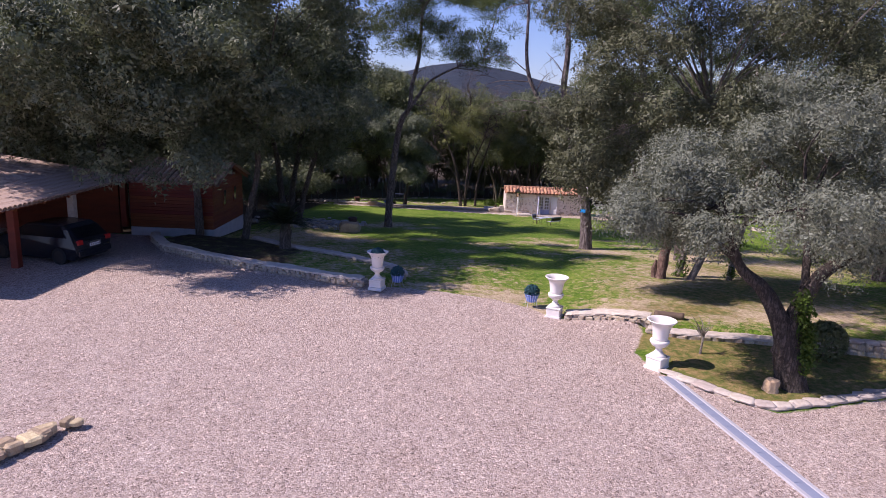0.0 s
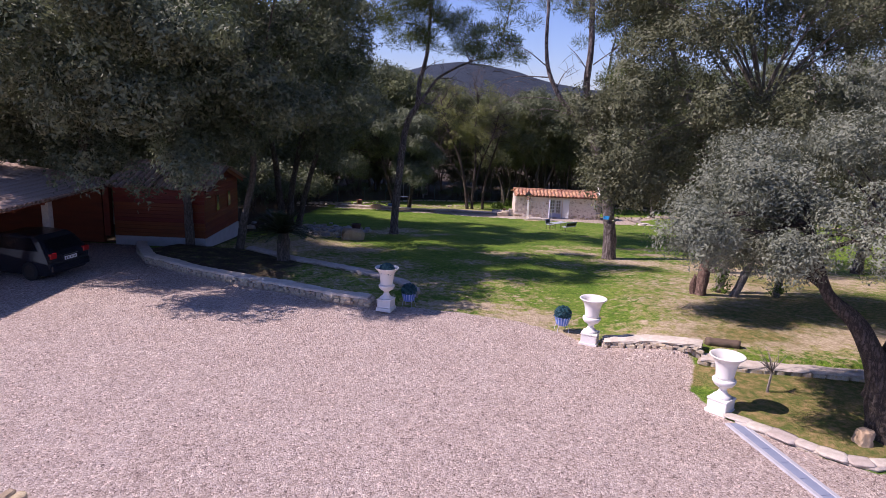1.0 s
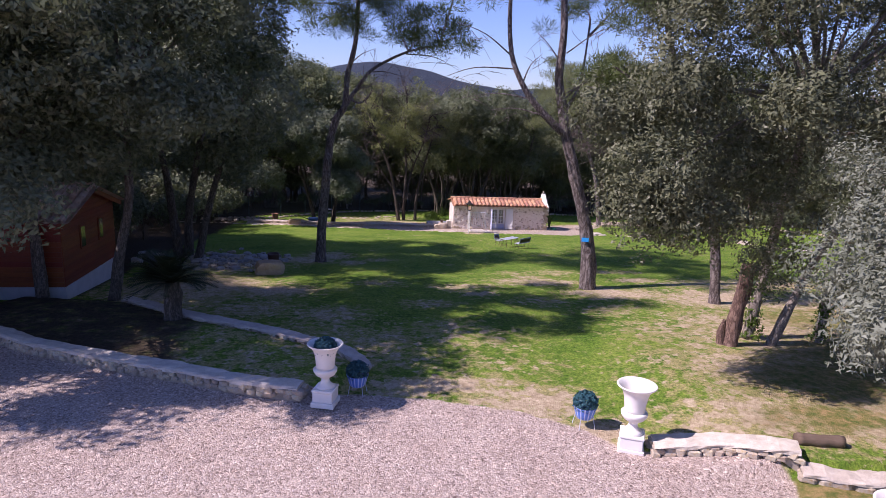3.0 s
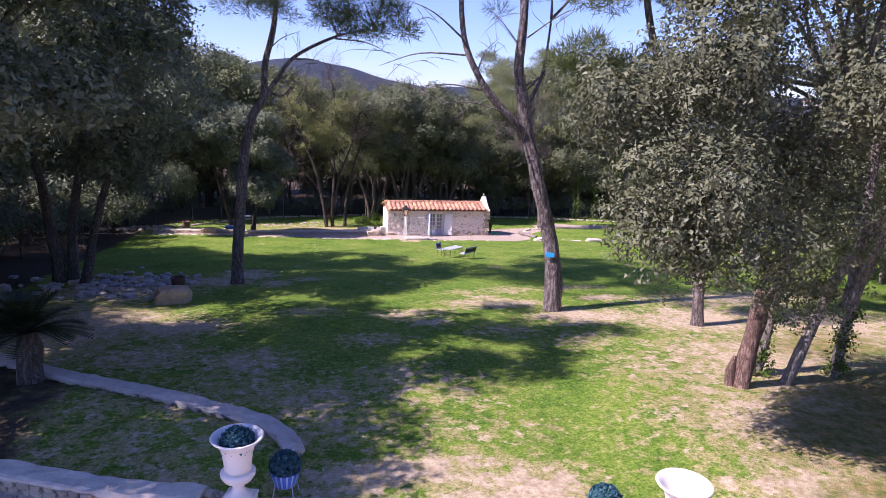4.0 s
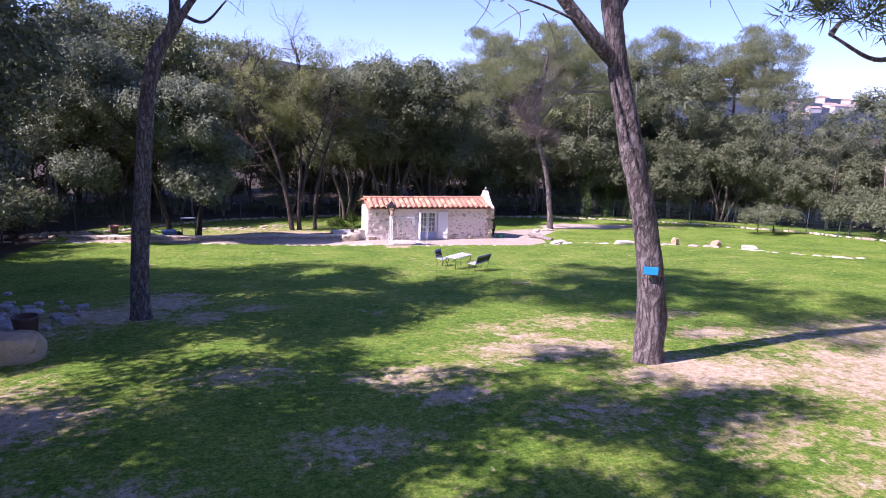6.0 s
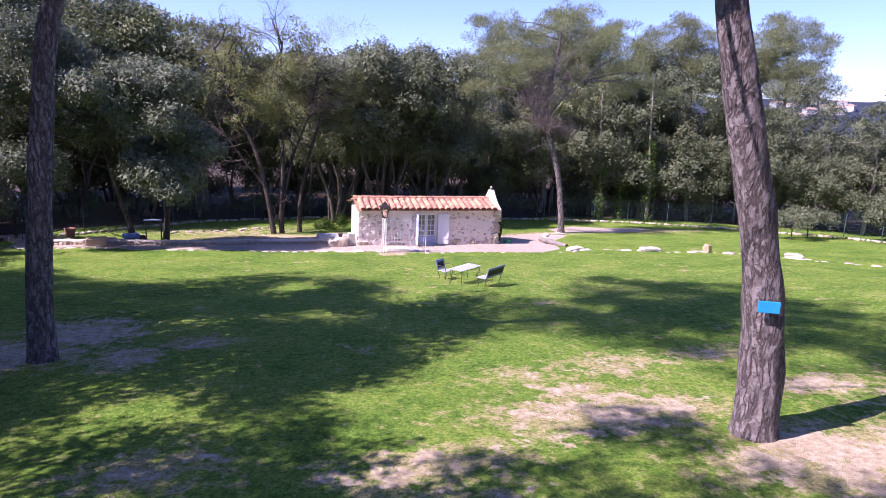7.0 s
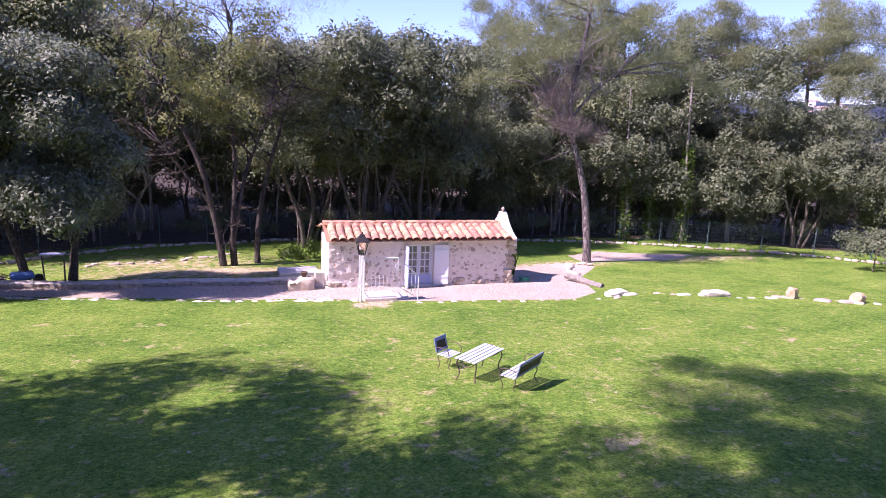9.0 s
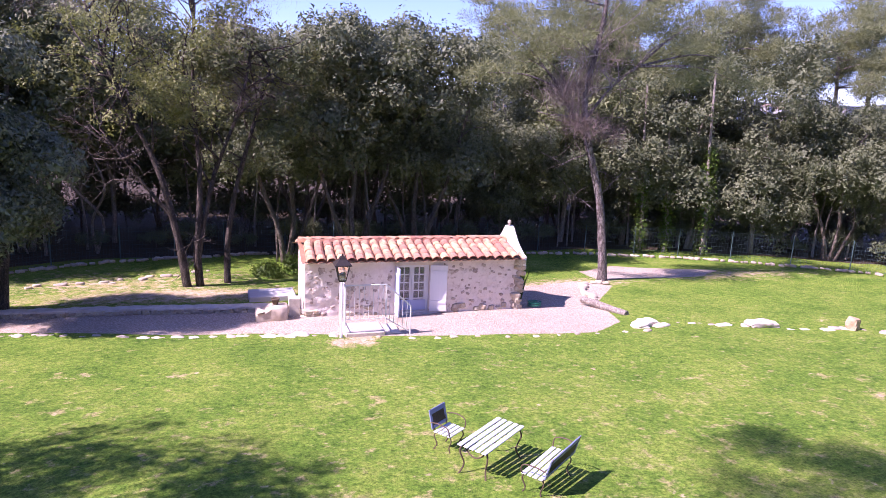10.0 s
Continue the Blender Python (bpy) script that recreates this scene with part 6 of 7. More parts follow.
lathe(bm, [(0.05, 0), (0.04, 0.08), (0.075, 0.1), (0.05, 0.17), (0.02, 0.19)], 8, (W + 0.02, RIDGE_Y, RIDGE_Z + 0.52))
part("finial", bm, STONE, cottage)
# exposed stones and rough corner quoins
rng_q = random.Random(21)
DARK_STONES = stone_meshes(8, 0.22, 0.2, 0.17, surface("wall_rubble", [(0.1, (0.26, 0.19, 0.15)), (0.5, (0.48, 0.39, 0.32)), (0.9, (0.7, 0.61, 0.54))], 6, 50, 0.9, 0.6, 0.02, vary=0.3), 15)
for k in range(560):
    x, z = rng_q.uniform(0.05, W - 0.1), rng_q.uniform(0.0, EAVE - 0.18) ** 1.0
    if DX0 - 0.15 < x < DX1 + 0.15 or (1.5 < x < 2.5 and z > 0.5 and k % 3) or (x > DX1 and k % 5 > 1) or (x < 1.0 and z < 0.9 and k % 3):
        continue
    s = rng_q.uniform(0.25, 0.6) * (1.25 if x < 1.6 else 1.0)
    piece("stone", rng_q.choice(DARK_STONES), cottage, pose(x, 0.005 + 0.02 * rng_q.random(), z, rng_q.uniform(-10, 10), rng_q.uniform(-25, 25), rng_q.uniform(-10, 10)) @ Matrix.Diagonal((s, 0.45, s, 1)))
for k in range(16):
    z = 0.06 + k * 0.1
    piece("quoin", rng_q.choice(WALL_STONES), cottage, pose(W - 0.08 + rng_q.uniform(-0.08, 0.12), 0.06 + rng_q.uniform(-0.05, 0.05), z, 0, 0, rng_q.uniform(-30, 30)) @ Matrix.Diagonal((rng_q.uniform(0.9, 1.3), 1.2, 0.8, 1)))
for k in range(30):
    x = rng_q.choice((rng_q.uniform(0, 2.4), rng_q.uniform(4.6, 6.9)))
    piece("stone", rng_q.choice(WALL_STONES), cottage, pose(x, 0.0, rng_q.uniform(-0.02, 0.22), 0, 0, rng_q.uniform(-20, 20)) @ Matrix.Diagonal((rng_q.uniform(0.6, 1.1), 0.7, 0.8, 1)))

# the glazed double door with open shutters
GLASS, gn, gl_, gb = nodes_of("window_glass")
gb.inputs["Base Color"].default_value = (0.75, 0.8, 0.82, 1)
gb.inputs["Transmission Weight"].default_value = 0.85
gb.inputs["Roughness"].default_value = 0.03
door = part("french_door", boxed(DX0, 0.14, DZ - 0.06, DX1, 0.22, DZ), WHITE_WOOD, cottage, "white glazed double door")
part("door_jamb", boxed(DX0, 0.14, 0.02, DX0 + 0.06, 0.22, DZ - 0.062), WHITE_WOOD, door)
part("door_jamb", boxed(DX1 - 0.06, 0.14, 0.02, DX1, 0.22, DZ - 0.062), WHITE_WOOD, door)
lw = (DX1 - DX0 - 0.12) / 2
for i in range(2):
    x0 = DX0 + 0.06 + i * lw
    x1 = x0 + lw
    part("bottom_panel", boxed(x0 + 0.004, 0.15, 0.03, x1 - 0.004, 0.19, 0.36, 0.006), LILAC_WOOD, door, "pale blue lower door panel")
    for xa in (x0 + 0.004, x1 - 0.07):
        part("stile", boxed(xa, 0.15, 0.362, xa + 0.066, 0.2, DZ - 0.066, 0.004), WHITE_WOOD, door)
    for k in range(5):
        z = 0.4 + k * 0.255
        part("glazing_bar", boxed(x0 + 0.07, 0.155, z - 0.016, x1 - 0.07, 0.195, z + 0.016), WHITE_WOOD, door)
    part("glazing_bar", boxed((x0 + x1) / 2 - 0.014, 0.157, 0.41, (x0 + x1) / 2 + 0.014, 0.193, DZ - 0.07), WHITE_WOOD, door)
    for r in range(4):
        for c in range(2):
            xa = x0 + 0.07 + c * (lw - 0.14) / 2
            part("pane", boxed(xa + 0.016, 0.17, 0.42 + r * 0.255, xa + (lw - 0.14) / 2 - 0.016, 0.176, 0.635 + r * 0.255), GLASS, door)


def shutter(hinge_x, angle, name="shutter"):
    ob = part(name, boxed(0, -0.02, 0, 0.52, 0.02, DZ - 0.04, 0.004), LILAC_WOOD if hinge_x < 3 else WHITE_WOOD, cottage, "open white painted wooden shutter")
    ob.matrix_basis = pose(hinge_x, -0.02, 0.04, 0, 0, angle)
    for z in (0.25, DZ - 0.3):
        part("ledge", boxed(0.02, -0.035, z, 0.5, -0.0205, z + 0.09, 0.003), WHITE_WOOD, ob)
    return ob


shutter(DX0 - 0.02, -88)
shutter(DX1 + 0.02, -14)
part("interior_floor", boxed(T, T, -0.05, W - T, D - T, 0.0), MORTAR, cottage)
part("threshold", boxed(DX0 - 0.06, -0.3, -0.25, DX1 + 0.1, -0.002, -0.02, 0.01), COPING, cottage)

# ---- street lantern on the railing, steps and low pillar before the cottage ----
def lantern(x, y, z, post, label, post_mat, grow=1.0):
    ob = thing("lantern", pose(x, y, z) @ Matrix.Diagonal((grow, grow, 1, 1)), label, "lantern", "iron lanterns")
    bm = bmesh.new()
    lathe(bm, [(0.045, -0.05), (0.035, 0.06), (0.018, 0.12), (0.015, post * 0.5), (0.022, post * 0.52), (0.015, post * 0.55), (0.014, post)], 12)
    part("post", bm, post_mat, ob, smooth=True)
    bm = bmesh.new()
    for k in range(4):
        a, b_ = radians(45 + 90 * k), radians(45 + 90 * (k + 1))
        p0, p1 = Vector((0.09 * math.cos(a), 0.09 * math.sin(a), post + 0.03)), Vector((0.19 * math.cos(a), 0.19 * math.sin(a), post + 0.46))
        q0, q1 = Vector((0.09 * math.cos(b_), 0.09 * math.sin(b_), post + 0.03)), Vector((0.19 * math.cos(b_), 0.19 * math.sin(b_), post + 0.46))
        for s, e in ((p0, p1), (p0, q0), (p1, q1)):
            bm = bmesh.new()
            tube(bm, [s, e], [0.012, 0.012], 5)
            part("cage_bar", bm, DARK_METAL, ob)
    bm = bmesh.new()
    lathe(bm, [(0.075, post + 0.04), (0.155, post + 0.45), (0.15, post + 0.455)], 4)
    bmesh.ops.rotate(bm, cent=(0, 0, 0), matrix=Matrix.Rotation(radians(45), 3, "Z"), verts=bm.verts)
    part("glass", bm, GLASS, ob)
    bm = bmesh.new()
    lathe(bm, [(0.25, post + 0.45), (0.24, post + 0.48), (0.1, post + 0.6), (0.07, post + 0.66), (0.03, post + 0.68), (0.02, post + 0.74)], 4)
    bmesh.ops.rotate(bm, cent=(0, 0, 0), matrix=Matrix.Rotation(radians(45), 3, "Z"), verts=bm.verts)
    part("hood", bm, DARK_METAL, ob)
    return ob


RAIL = surface("pale_grey_paint", [(0.0, (0.62, 0.6, 0.6)), (1.0, (0.76, 0.74, 0.73))], 8, 60, 0.5, 0.1, 0.002)
lantern(6.04, 50.62, h(6.04, 50.62), 1.5, "black iron lantern on a pale post beside the steps", RAIL, 1.25)
lantern(-9.3, 56.5, h(-9.3, 56.5), 1.85, "black iron lantern on a dark post by the path", DARK_METAL)
gz = h(6.6, 50.8)
steps = thing("steps", pose(6.1, 50.55, gz), "pale stone steps with a flat top slab", "steps")
part("slab", boxed(0.05, 0.02, -0.2, 1.1, 0.9, 0.13, 0.02), COPING, steps)
part("step", boxed(1.12, 0.1, -0.2, 1.55, 0.88, 0.06, 0.02), COPING, steps)
rail = thing("railing", pose(6.1, 50.55, gz), "pale grey iron railing with a falling handrail", "railing")


def bar(a, b_, r, name="baluster"):
    bm = bmesh.new()
    tube(bm, [a, b_], [r, r], 5)
    return part(name, bm, RAIL, rail)


bar((0.02, 0.03, 1.42), (1.1, 0.03, 1.42), 0.02, "top_rail")
bar((0.02, 0.03, 0.5), (1.1, 0.03, 0.5), 0.012, "bottom_rail")
bar((1.1, 0.03, 1.42), (1.78, 0.03, 0.8), 0.02, "handrail")
bar((1.1, 0.03, 0.5), (1.78, 0.03, 0.08), 0.012, "bottom_rail")
bar((1.1, 0.03, 0.3), (1.1, 0.03, 1.42), 0.02, "rail_post"), bar((1.78, 0.03, -0.1), (1.78, 0.03, 0.82), 0.02, "rail_post"), bar((0.02, 0.03, 0.34), (0.02, 0.03, 1.42), 0.02, "rail_post")
for k in range(8):
    x = 0.14 + k * 0.125
    bar((x, 0.03, 0.5), (x, 0.03, 1.42), 0.008)
for k in range(5):
    x = 1.2 + k * 0.12
    e = (x - 1.1) / 0.68
    bar((x, 0.03, 0.5 - 0.42 * e), (x, 0.03, 1.42 - 0.62 * e), 0.008)
bar((0.02, 0.03, 1.42), (0.02, 0.92, 1.42), 0.02, "top_rail")
bar((0.02, 0.03, 0.3), (0.02, 0.92, 0.3), 0.012, "bottom_rail")
bar((0.02, 0.92, 0.1), (0.02, 0.92, 1.42), 0.02, "rail_post")
for k in range(7):
    bar((0.02, 0.14 + k * 0.11, 0.3), (0.02, 0.14 + k * 0.11, 1.42), 0.008)
pillar = thing("pillar", ground_pose(5.05, 53.4), "short square pale stone pillar at the end of the path wall", "pillar")
part("shaft", boxed(-0.16, -0.16, -0.1, 0.16, 0.16, 0.55, 0.012), COPING, pillar)
pier = thing("wall_end", ground_pose(4.55, 53.1), "rough plastered block ending the path wall", "wall block")
bm = boxed(-0.6, -0.3, -0.1, 0.3, 0.3, 0.42, 0.05)
bmesh.ops.subdivide_edges(bm, edges=bm.edges[:], cuts=3, use_grid_fill=True)
for v in bm.verts:
    v.co += Vector((1, 1, 1)) * 0.06 * noise.noise(v.co * 3.0) - Vector((0, 0, 0.12 if v.co.z > 0.3 and v.co.x < -0.2 else 0))
part("block", bm, surface("sandy_plaster", [(0.1, (0.36, 0.28, 0.2)), (0.5, (0.52, 0.43, 0.33)), (0.9, (0.64, 0.55, 0.45))], 4, 40, 0.95, 0.8, 0.03), pier, smooth=True)
fpot = thing("plant_pot", pose(4.5, 53.1, h(4.55, 53.1) + 0.42), "small dark clay pot standing on the wall end", "pot")
bm = bmesh.new()
lathe(bm, [(0.07, 0.0), (0.11, 0.15), (0.125, 0.16), (0.12, 0.19), (0.1, 0.18), (0.08, 0.05)], 14)
part("body", bm, RUST, fpot, smooth=True)
slab = thing("stone_slab", ground_pose(4.55, 56.3, 2), "flat grey concrete slab beside the cottage", "slab")
part("slab", boxed(-0.75, -0.5, -0.1, 0.75, 0.5, 0.22, 0.02), CONCRETE, slab)

# ---- garden furniture ----
FY = 37.0
table = thing("garden_table", ground_pose(7.0, 42.5, FY) @ Matrix.Diagonal((1.02, 1.0, 0.8, 1)), "slatted garden table with pale blue slats and curly iron legs", "table")


def slats(parent, n, x0, x1, y0, y1, z, mats, thick=0.022, along_y=False):
    step = (y1 - y0) / n
    for k in range(n):
        part("slat", boxed(x0, y0 + k * step + 0.014, z - thick, x1, y0 + (k + 1) * step - 0.014, z, 0.004), mats[k % len(mats)], parent)


slats(table, 5, -0.54, 0.54, -0.25, 0.25, 0.62, [SLAT_PALE])


def iron_leg(parent, x, y, z, out, name="leg", r=0.013):
    bm = bmesh.new()
    tube(bm, curve_pts([(x, y, z), (x + out[0] * 0.05, y + out[1] * 0.05, z * 0.75), (x - out[0] * 0.03, y - out[1] * 0.03, z * 0.35), (x + out[0] * 0.04, y + out[1] * 0.04, 0.03), (x + out[0] * 0.08, y + out[1] * 0.08, 0.0)], 4), [r] * 17, 6)
    return part(name, bm, RUST, parent)


for sx in (-1, 1):
    for sy in (-1, 1):
        iron_leg(table, sx * 0.44, sy * 0.2, 0.597, (sx * 0.6, sy * 0.6))
    bm = bmesh.new()
    tube(bm, curve_pts([(sx * 0.44, -0.2, 0.58), (sx * 0.44, -0.1, 0.45), (sx * 0.44, 0, 0.4), (sx * 0.44, 0.1, 0.45), (sx * 0.44, 0.2, 0.58)], 4), [0.012] * 17, 6)
    part("scroll", bm, RUST, table)
part("underframe", boxed(-0.5, -0.012, 0.575, 0.5, 0.012, 0.597), RUST, table)


def seat(name, x, y, turn, width, label, category):
    """A slatted seat on iron legs; it faces -y."""
    ob = thing(name, ground_pose(x, y, turn, -0.02) @ Matrix.Diagonal((0.82, 0.8, 0.76, 1)), label, category)
    w = width / 2
    slats(ob, 4, -w, w, -0.22, 0.2, 0.44, [SLAT_PALE])
    tilt = Matrix.Translation((0, 0.22, 0.46)) @ Matrix.Rotation(radians(-14), 4, "X")
    bk = part("backrest", boxed(-w, -0.012, 0.0, w, 0.012, 0.07, 0.003, m=tilt), SLAT_BLUE, ob, "blue-grey slatted backrest")
    for a, b_ in (((-w, 0.3), (w, 0.4)), ((-w, 0.072), (-w + 0.06, 0.298)), ((w - 0.06, 0.072), (w, 0.298))):
        part("back_rail", boxed(a[0], -0.012, a[1], b_[0], 0.012, b_[1], 0.003, m=tilt), SLAT_BLUE, bk)
    part("back_panel", boxed(-w + 0.062, -0.006, 0.072, w - 0.062, 0.006, 0.298, m=tilt), DARK_METAL, bk, "dark woven back panel")
    for sx in (-1, 1):
        iron_leg(ob, sx * (w - 0.06), -0.17, 0.417, (sx * 0.3, -0.7))
        iron_leg(ob, sx * (w - 0.06), 0.16, 0.417, (sx * 0.3, 0.7))
        bm = bmesh.new()
        tube(bm, curve_pts([(sx * (w + 0.02), 0.24, 0.62), (sx * (w + 0.04), 0.05, 0.66), (sx * (w + 0.03), -0.16, 0.62), (sx * (w + 0.02), -0.2, 0.5), (sx * (w - 0.02), -0.18, 0.42)], 4), [0.012] * 17, 6)
        part("armrest", bm, RUST, ob)
        bm = bmesh.new()
        tube(bm, [(sx * (w - 0.05), 0.19, 0.42), (sx * (w - 0.05), 0.225, 0.5), (sx * (w - 0.05), 0.325, 0.85)], [0.013] * 3, 6)
        part("back_post", bm, RUST, ob)
    return ob


seat("garden_chair", 6.61, 43.3, FY, 0.5, "blue-grey slatted garden armchair with iron legs", "chair")
seat("garden_bench", 7.54, 41.75, FY + 180, 1.12, "blue-grey slatted garden bench with rusty iron legs", "bench")

# ---- the carport and the car ----
carport = thing("carport", pose(-14.3, 17.4, 0, 0, 0, 90), "open carport with a low tiled roof on posts", "carport")
croof = part("roof", boxed(-0.2, 0.05, 2.06, 11.6, 0.17, 2.16), RED_WOOD, carport)
CT = tile_mesh(TILE_OLD, 0.44, 0.12, 0.1)
tiled_slope(croof, -0.2, 11.6, (-0.15, 2.15), (6.4, 2.98), 0.26, CT, random.Random(4), TILE_OLD, 0.38, 290)
for k in range(8):
    x = 0.1 + k * 1.6
    part("rafter", boxed(-0.04, 0, -0.12, 0.04, 6.6, 0.0, m=pose(x, 0.0, 2.12, 7.2)), RED_WOOD, croof)
for x, y, mt in ((3.55, 0.35, RED_WOOD), (7.1, 0.3, COPING), (11.3, 0.3, RED_WOOD), (0.2, 0.3, RED_WOOD)):
    part("post", boxed(x - 0.13, y - 0.13, -0.05, x + 0.13, y + 0.13, 2.06, 0.01), mt, carport)
part("back_wall", boxed(-0.2, 6.3, -0.1, 11.6, 6.5, 2.95), RENDER_WALL, carport)
part("end_wall", boxed(11.4, 0.6, -0.4, 11.6, 6.28, 2.2), RED_WOOD, carport)


def car(m):
    """A small dark hatchback; it looks along -x, its tail at x = 0."""
    ob = thing("car", m, "dark parked hatchback under the tiled carport", "car")
    prof = [(0.0, 0.42), (-0.02, 0.62), (0.03, 0.86), (-0.1, 0.95), (-0.42, 1.32), (-0.62, 1.44), (-1.5, 1.47), (-2.2, 1.4), (-2.95, 0.98), (-3.7, 0.86), (-3.95, 0.7), (-4.0, 0.35), (-3.8, 0.2), (-0.15, 0.2)]
    bm = bmesh.new()
    rings = []
    for s in (-1.0, -0.86, 0.86, 1.0):
        ring = []
        for x, z in prof:
            tuck = 0.0 if z < 0.95 else 0.16 * (z - 0.95) / 0.5
            y = s * (0.86 - tuck)
            ring.append(bm.verts.new((x if abs(s) < 0.9 else x * 0.985 - 0.03, y, z if abs(s) < 0.9 else z - 0.03 * (z > 0.5))))
        rings.append(ring)
    n_ = len(prof)
    for a_, b_ in zip(rings, rings[1:]):
        for k in range(n_):
            bm.faces.new((a_[k], a_[(k + 1) % n_], b_[(k + 1) % n_], b_[k]))
    bm.faces.new(rings[0][::-1]), bm.faces.new(rings[-1])
    bmesh.ops.recalc_face_normals(bm, faces=bm.faces)
    part("body", bm, CAR_PAINT, ob, smooth=False)
    glass = surface("dark_car_glass", [(0.0, (0.012, 0.014, 0.018)), (1.0, (0.02, 0.022, 0.028))], 2, 50, 0.08, 0.0)
    bm = bmesh.new()
    vs = [bm.verts.new(p) for p in ((-0.105, -0.66, 0.985), (-0.105, 0.66, 0.985), (-0.4, 0.6, 1.325), (-0.4, -0.6, 1.325))]
    bm.faces.new(vs)
    bmesh.ops.solidify(bm, geom=bm.faces[:], thickness=-0.012)
    part("rear_window", bm, glass, ob)
    for s in (-1, 1):
        bm = bmesh.new()
        vs = [bm.verts.new(p) for p in ((-0.5, s * 0.852, 0.99), (-2.75, s * 0.852, 0.99), (-2.2, s * 0.735, 1.36), (-0.75, s * 0.735, 1.38))]
        bm.faces.new(vs if s < 0 else vs[::-1])
        bmesh.ops.solidify(bm, geom=bm.faces[:], thickness=-0.01)
        part("side_window", bm, glass, ob)
        part("tail_light", boxed(-0.06, s * 0.7 - 0.13, 0.76, 0.045, s * 0.7 + 0.13, 0.93, 0.015), surface("red_lamp_lens", [(0.0, (0.35, 0.01, 0.01)), (1.0, (0.5, 0.02, 0.02))], 5, 30, 0.2, 0.0), ob, "red tail light")
        for x in (-0.78, -3.25):
            w = part("wheel", lathe(bmesh.new(), [(0.3, -0.1), (0.315, -0.06), (0.315, 0.06), (0.3, 0.1)], 24), surface("tyre_rubber", [(0.0, (0.012, 0.012, 0.012)), (1.0, (0.03, 0.03, 0.03))], 8, 80, 0.9, 0.2, 0.003), ob)
            w.matrix_basis = pose(x, s * 0.77, 0.31, 90, 0, 0)
            part("rim", lathe(bmesh.new(), [(0.2, -0.108), (0.2, 0.108)], 16), DARK_METAL, w)
    part("bumper", boxed(-0.15, -0.82, 0.32, 0.06, 0.82, 0.55, 0.03), CAR_PAINT, ob)
    plate = part("number_plate", boxed(0.03, -0.26, 0.64, 0.048, 0.26, 0.75, 0.003), WHITE_WOOD, ob, "white number plate with dark bars")
    for y in (-0.2, -0.1, 0.03, 0.13, 0.2):
        part("plate_bar", boxed(0.0485, y - 0.025, 0.665, 0.0505, y + 0.025, 0.725), DARK_METAL, plate)
    part("chrome_strip", boxed(0.028, -0.3, 0.79, 0.05, 0.3, 0.815, 0.004), surface("chrome", [(0.0, (0.6, 0.6, 0.62)), (1.0, (0.7, 0.7, 0.72))], 5, 50, 0.15, 0.0, metal=1.0), ob)
    return ob


car(pose(-12.65, 22.35, h(-12.65, 22.35), 0, 0, -12))

# ---- the timber shed ----
shed = thing("shed", pose(-10.4, 28.45, -0.4), "orange-red timber garden shed with a gable and tiled roof", "shed")
SL, SW, SE, SR = 3.8, 4.3, 2.55, 3.25
part("plinth", boxed(-SL - 0.02, -0.02, -0.3, 0.04, SW + 0.02, 0.42, 0.01), CONCRETE, shed, "pale rendered plinth")


def planks(parent, axis_x, fixed, a0, a1, z0, top, normal):
    """Lapped boards on one wall; top(a) is the wall's height at a."""
    step, z = 0.16, z0
    while z < SR:
        zs = min(z + step - 0.008, SR)
        lo, hi = a0, a1
        if zs > SE:
            cut = (zs - SE) / (SR - SE) * (a1 - a0) / 2
            lo, hi = a0 + cut, a1 - cut
            if not top:
                break
        if hi - lo > 0.1:
            if axis_x:
                part("plank", boxed(lo, fixed, z, hi, fixed + normal * 0.03, zs, 0.004), RED_WOOD, parent)
            else:
                part("plank", boxed(fixed, lo, z, fixed + normal * 0.03, hi, zs, 0.004), RED_WOOD, parent)
        z += step


planks(shed, True, 0.0, -SL, 0.0, 0.43, False, -1)
planks(shed, False, 0.0, 0.0, SW, 0.43, True, 1)
bm = bmesh.new()
prof = [(0, 0.42), (SW, 0.42), (SW, SE), (SW / 2, SR), (0, SE)]
f0 = [bm.verts.new((-SL + 0.002, y, z)) for y, z in prof]
f1 = [bm.verts.new((-0.002, y, z)) for y, z in prof]
bm.faces.new(f0[::-1]), bm.faces.new(f1)
for k in range(5):
    bm.faces.new((f0[k], f0[(k + 1) % 5], f1[(k + 1) % 5], f1[k]))
bmesh.ops.recalc_face_normals(bm, faces=bm.faces)
bmesh.ops.scale(bm, vec=(1, 0.995, 0.999), verts=bm.verts)
part("body", bm, RED_WOOD, shed)
for y in (1.25, 2.75):
    fr = part("window", boxed(0.032, y, 1.35, 0.07, y + 0.42, 2.15, 0.006), RED_WOOD, shed)
    part("pane", boxed(0.071, y + 0.06, 1.42, 0.076, y + 0.36, 2.08), surface("dark_glass", [(0.0, (0.015, 0.015, 0.015)), (1.0, (0.03, 0.03, 0.03))], 3, 30, 0.1, 0.0), fr)
sroof = part("roof", boxed(-SL - 0.2, SW / 2 - 0.06, SR + 0.0, 0.25, SW / 2 + 0.06, SR + 0.06), RED_WOOD, shed)
tiled_slope(sroof, -SL - 0.2, 0.28, (-0.3, SE - 0.06), (SW / 2, SR + 0.04), 0.26, CT, random.Random(6), TILE_OLD, 0.4, 150)
tiled_slope(sroof, -SL - 0.2, 0.28, (SW + 0.3, SE - 0.06), (SW / 2, SR + 0.04), 0.26, CT, random.Random(8), TILE_OLD, 0.4, 20)
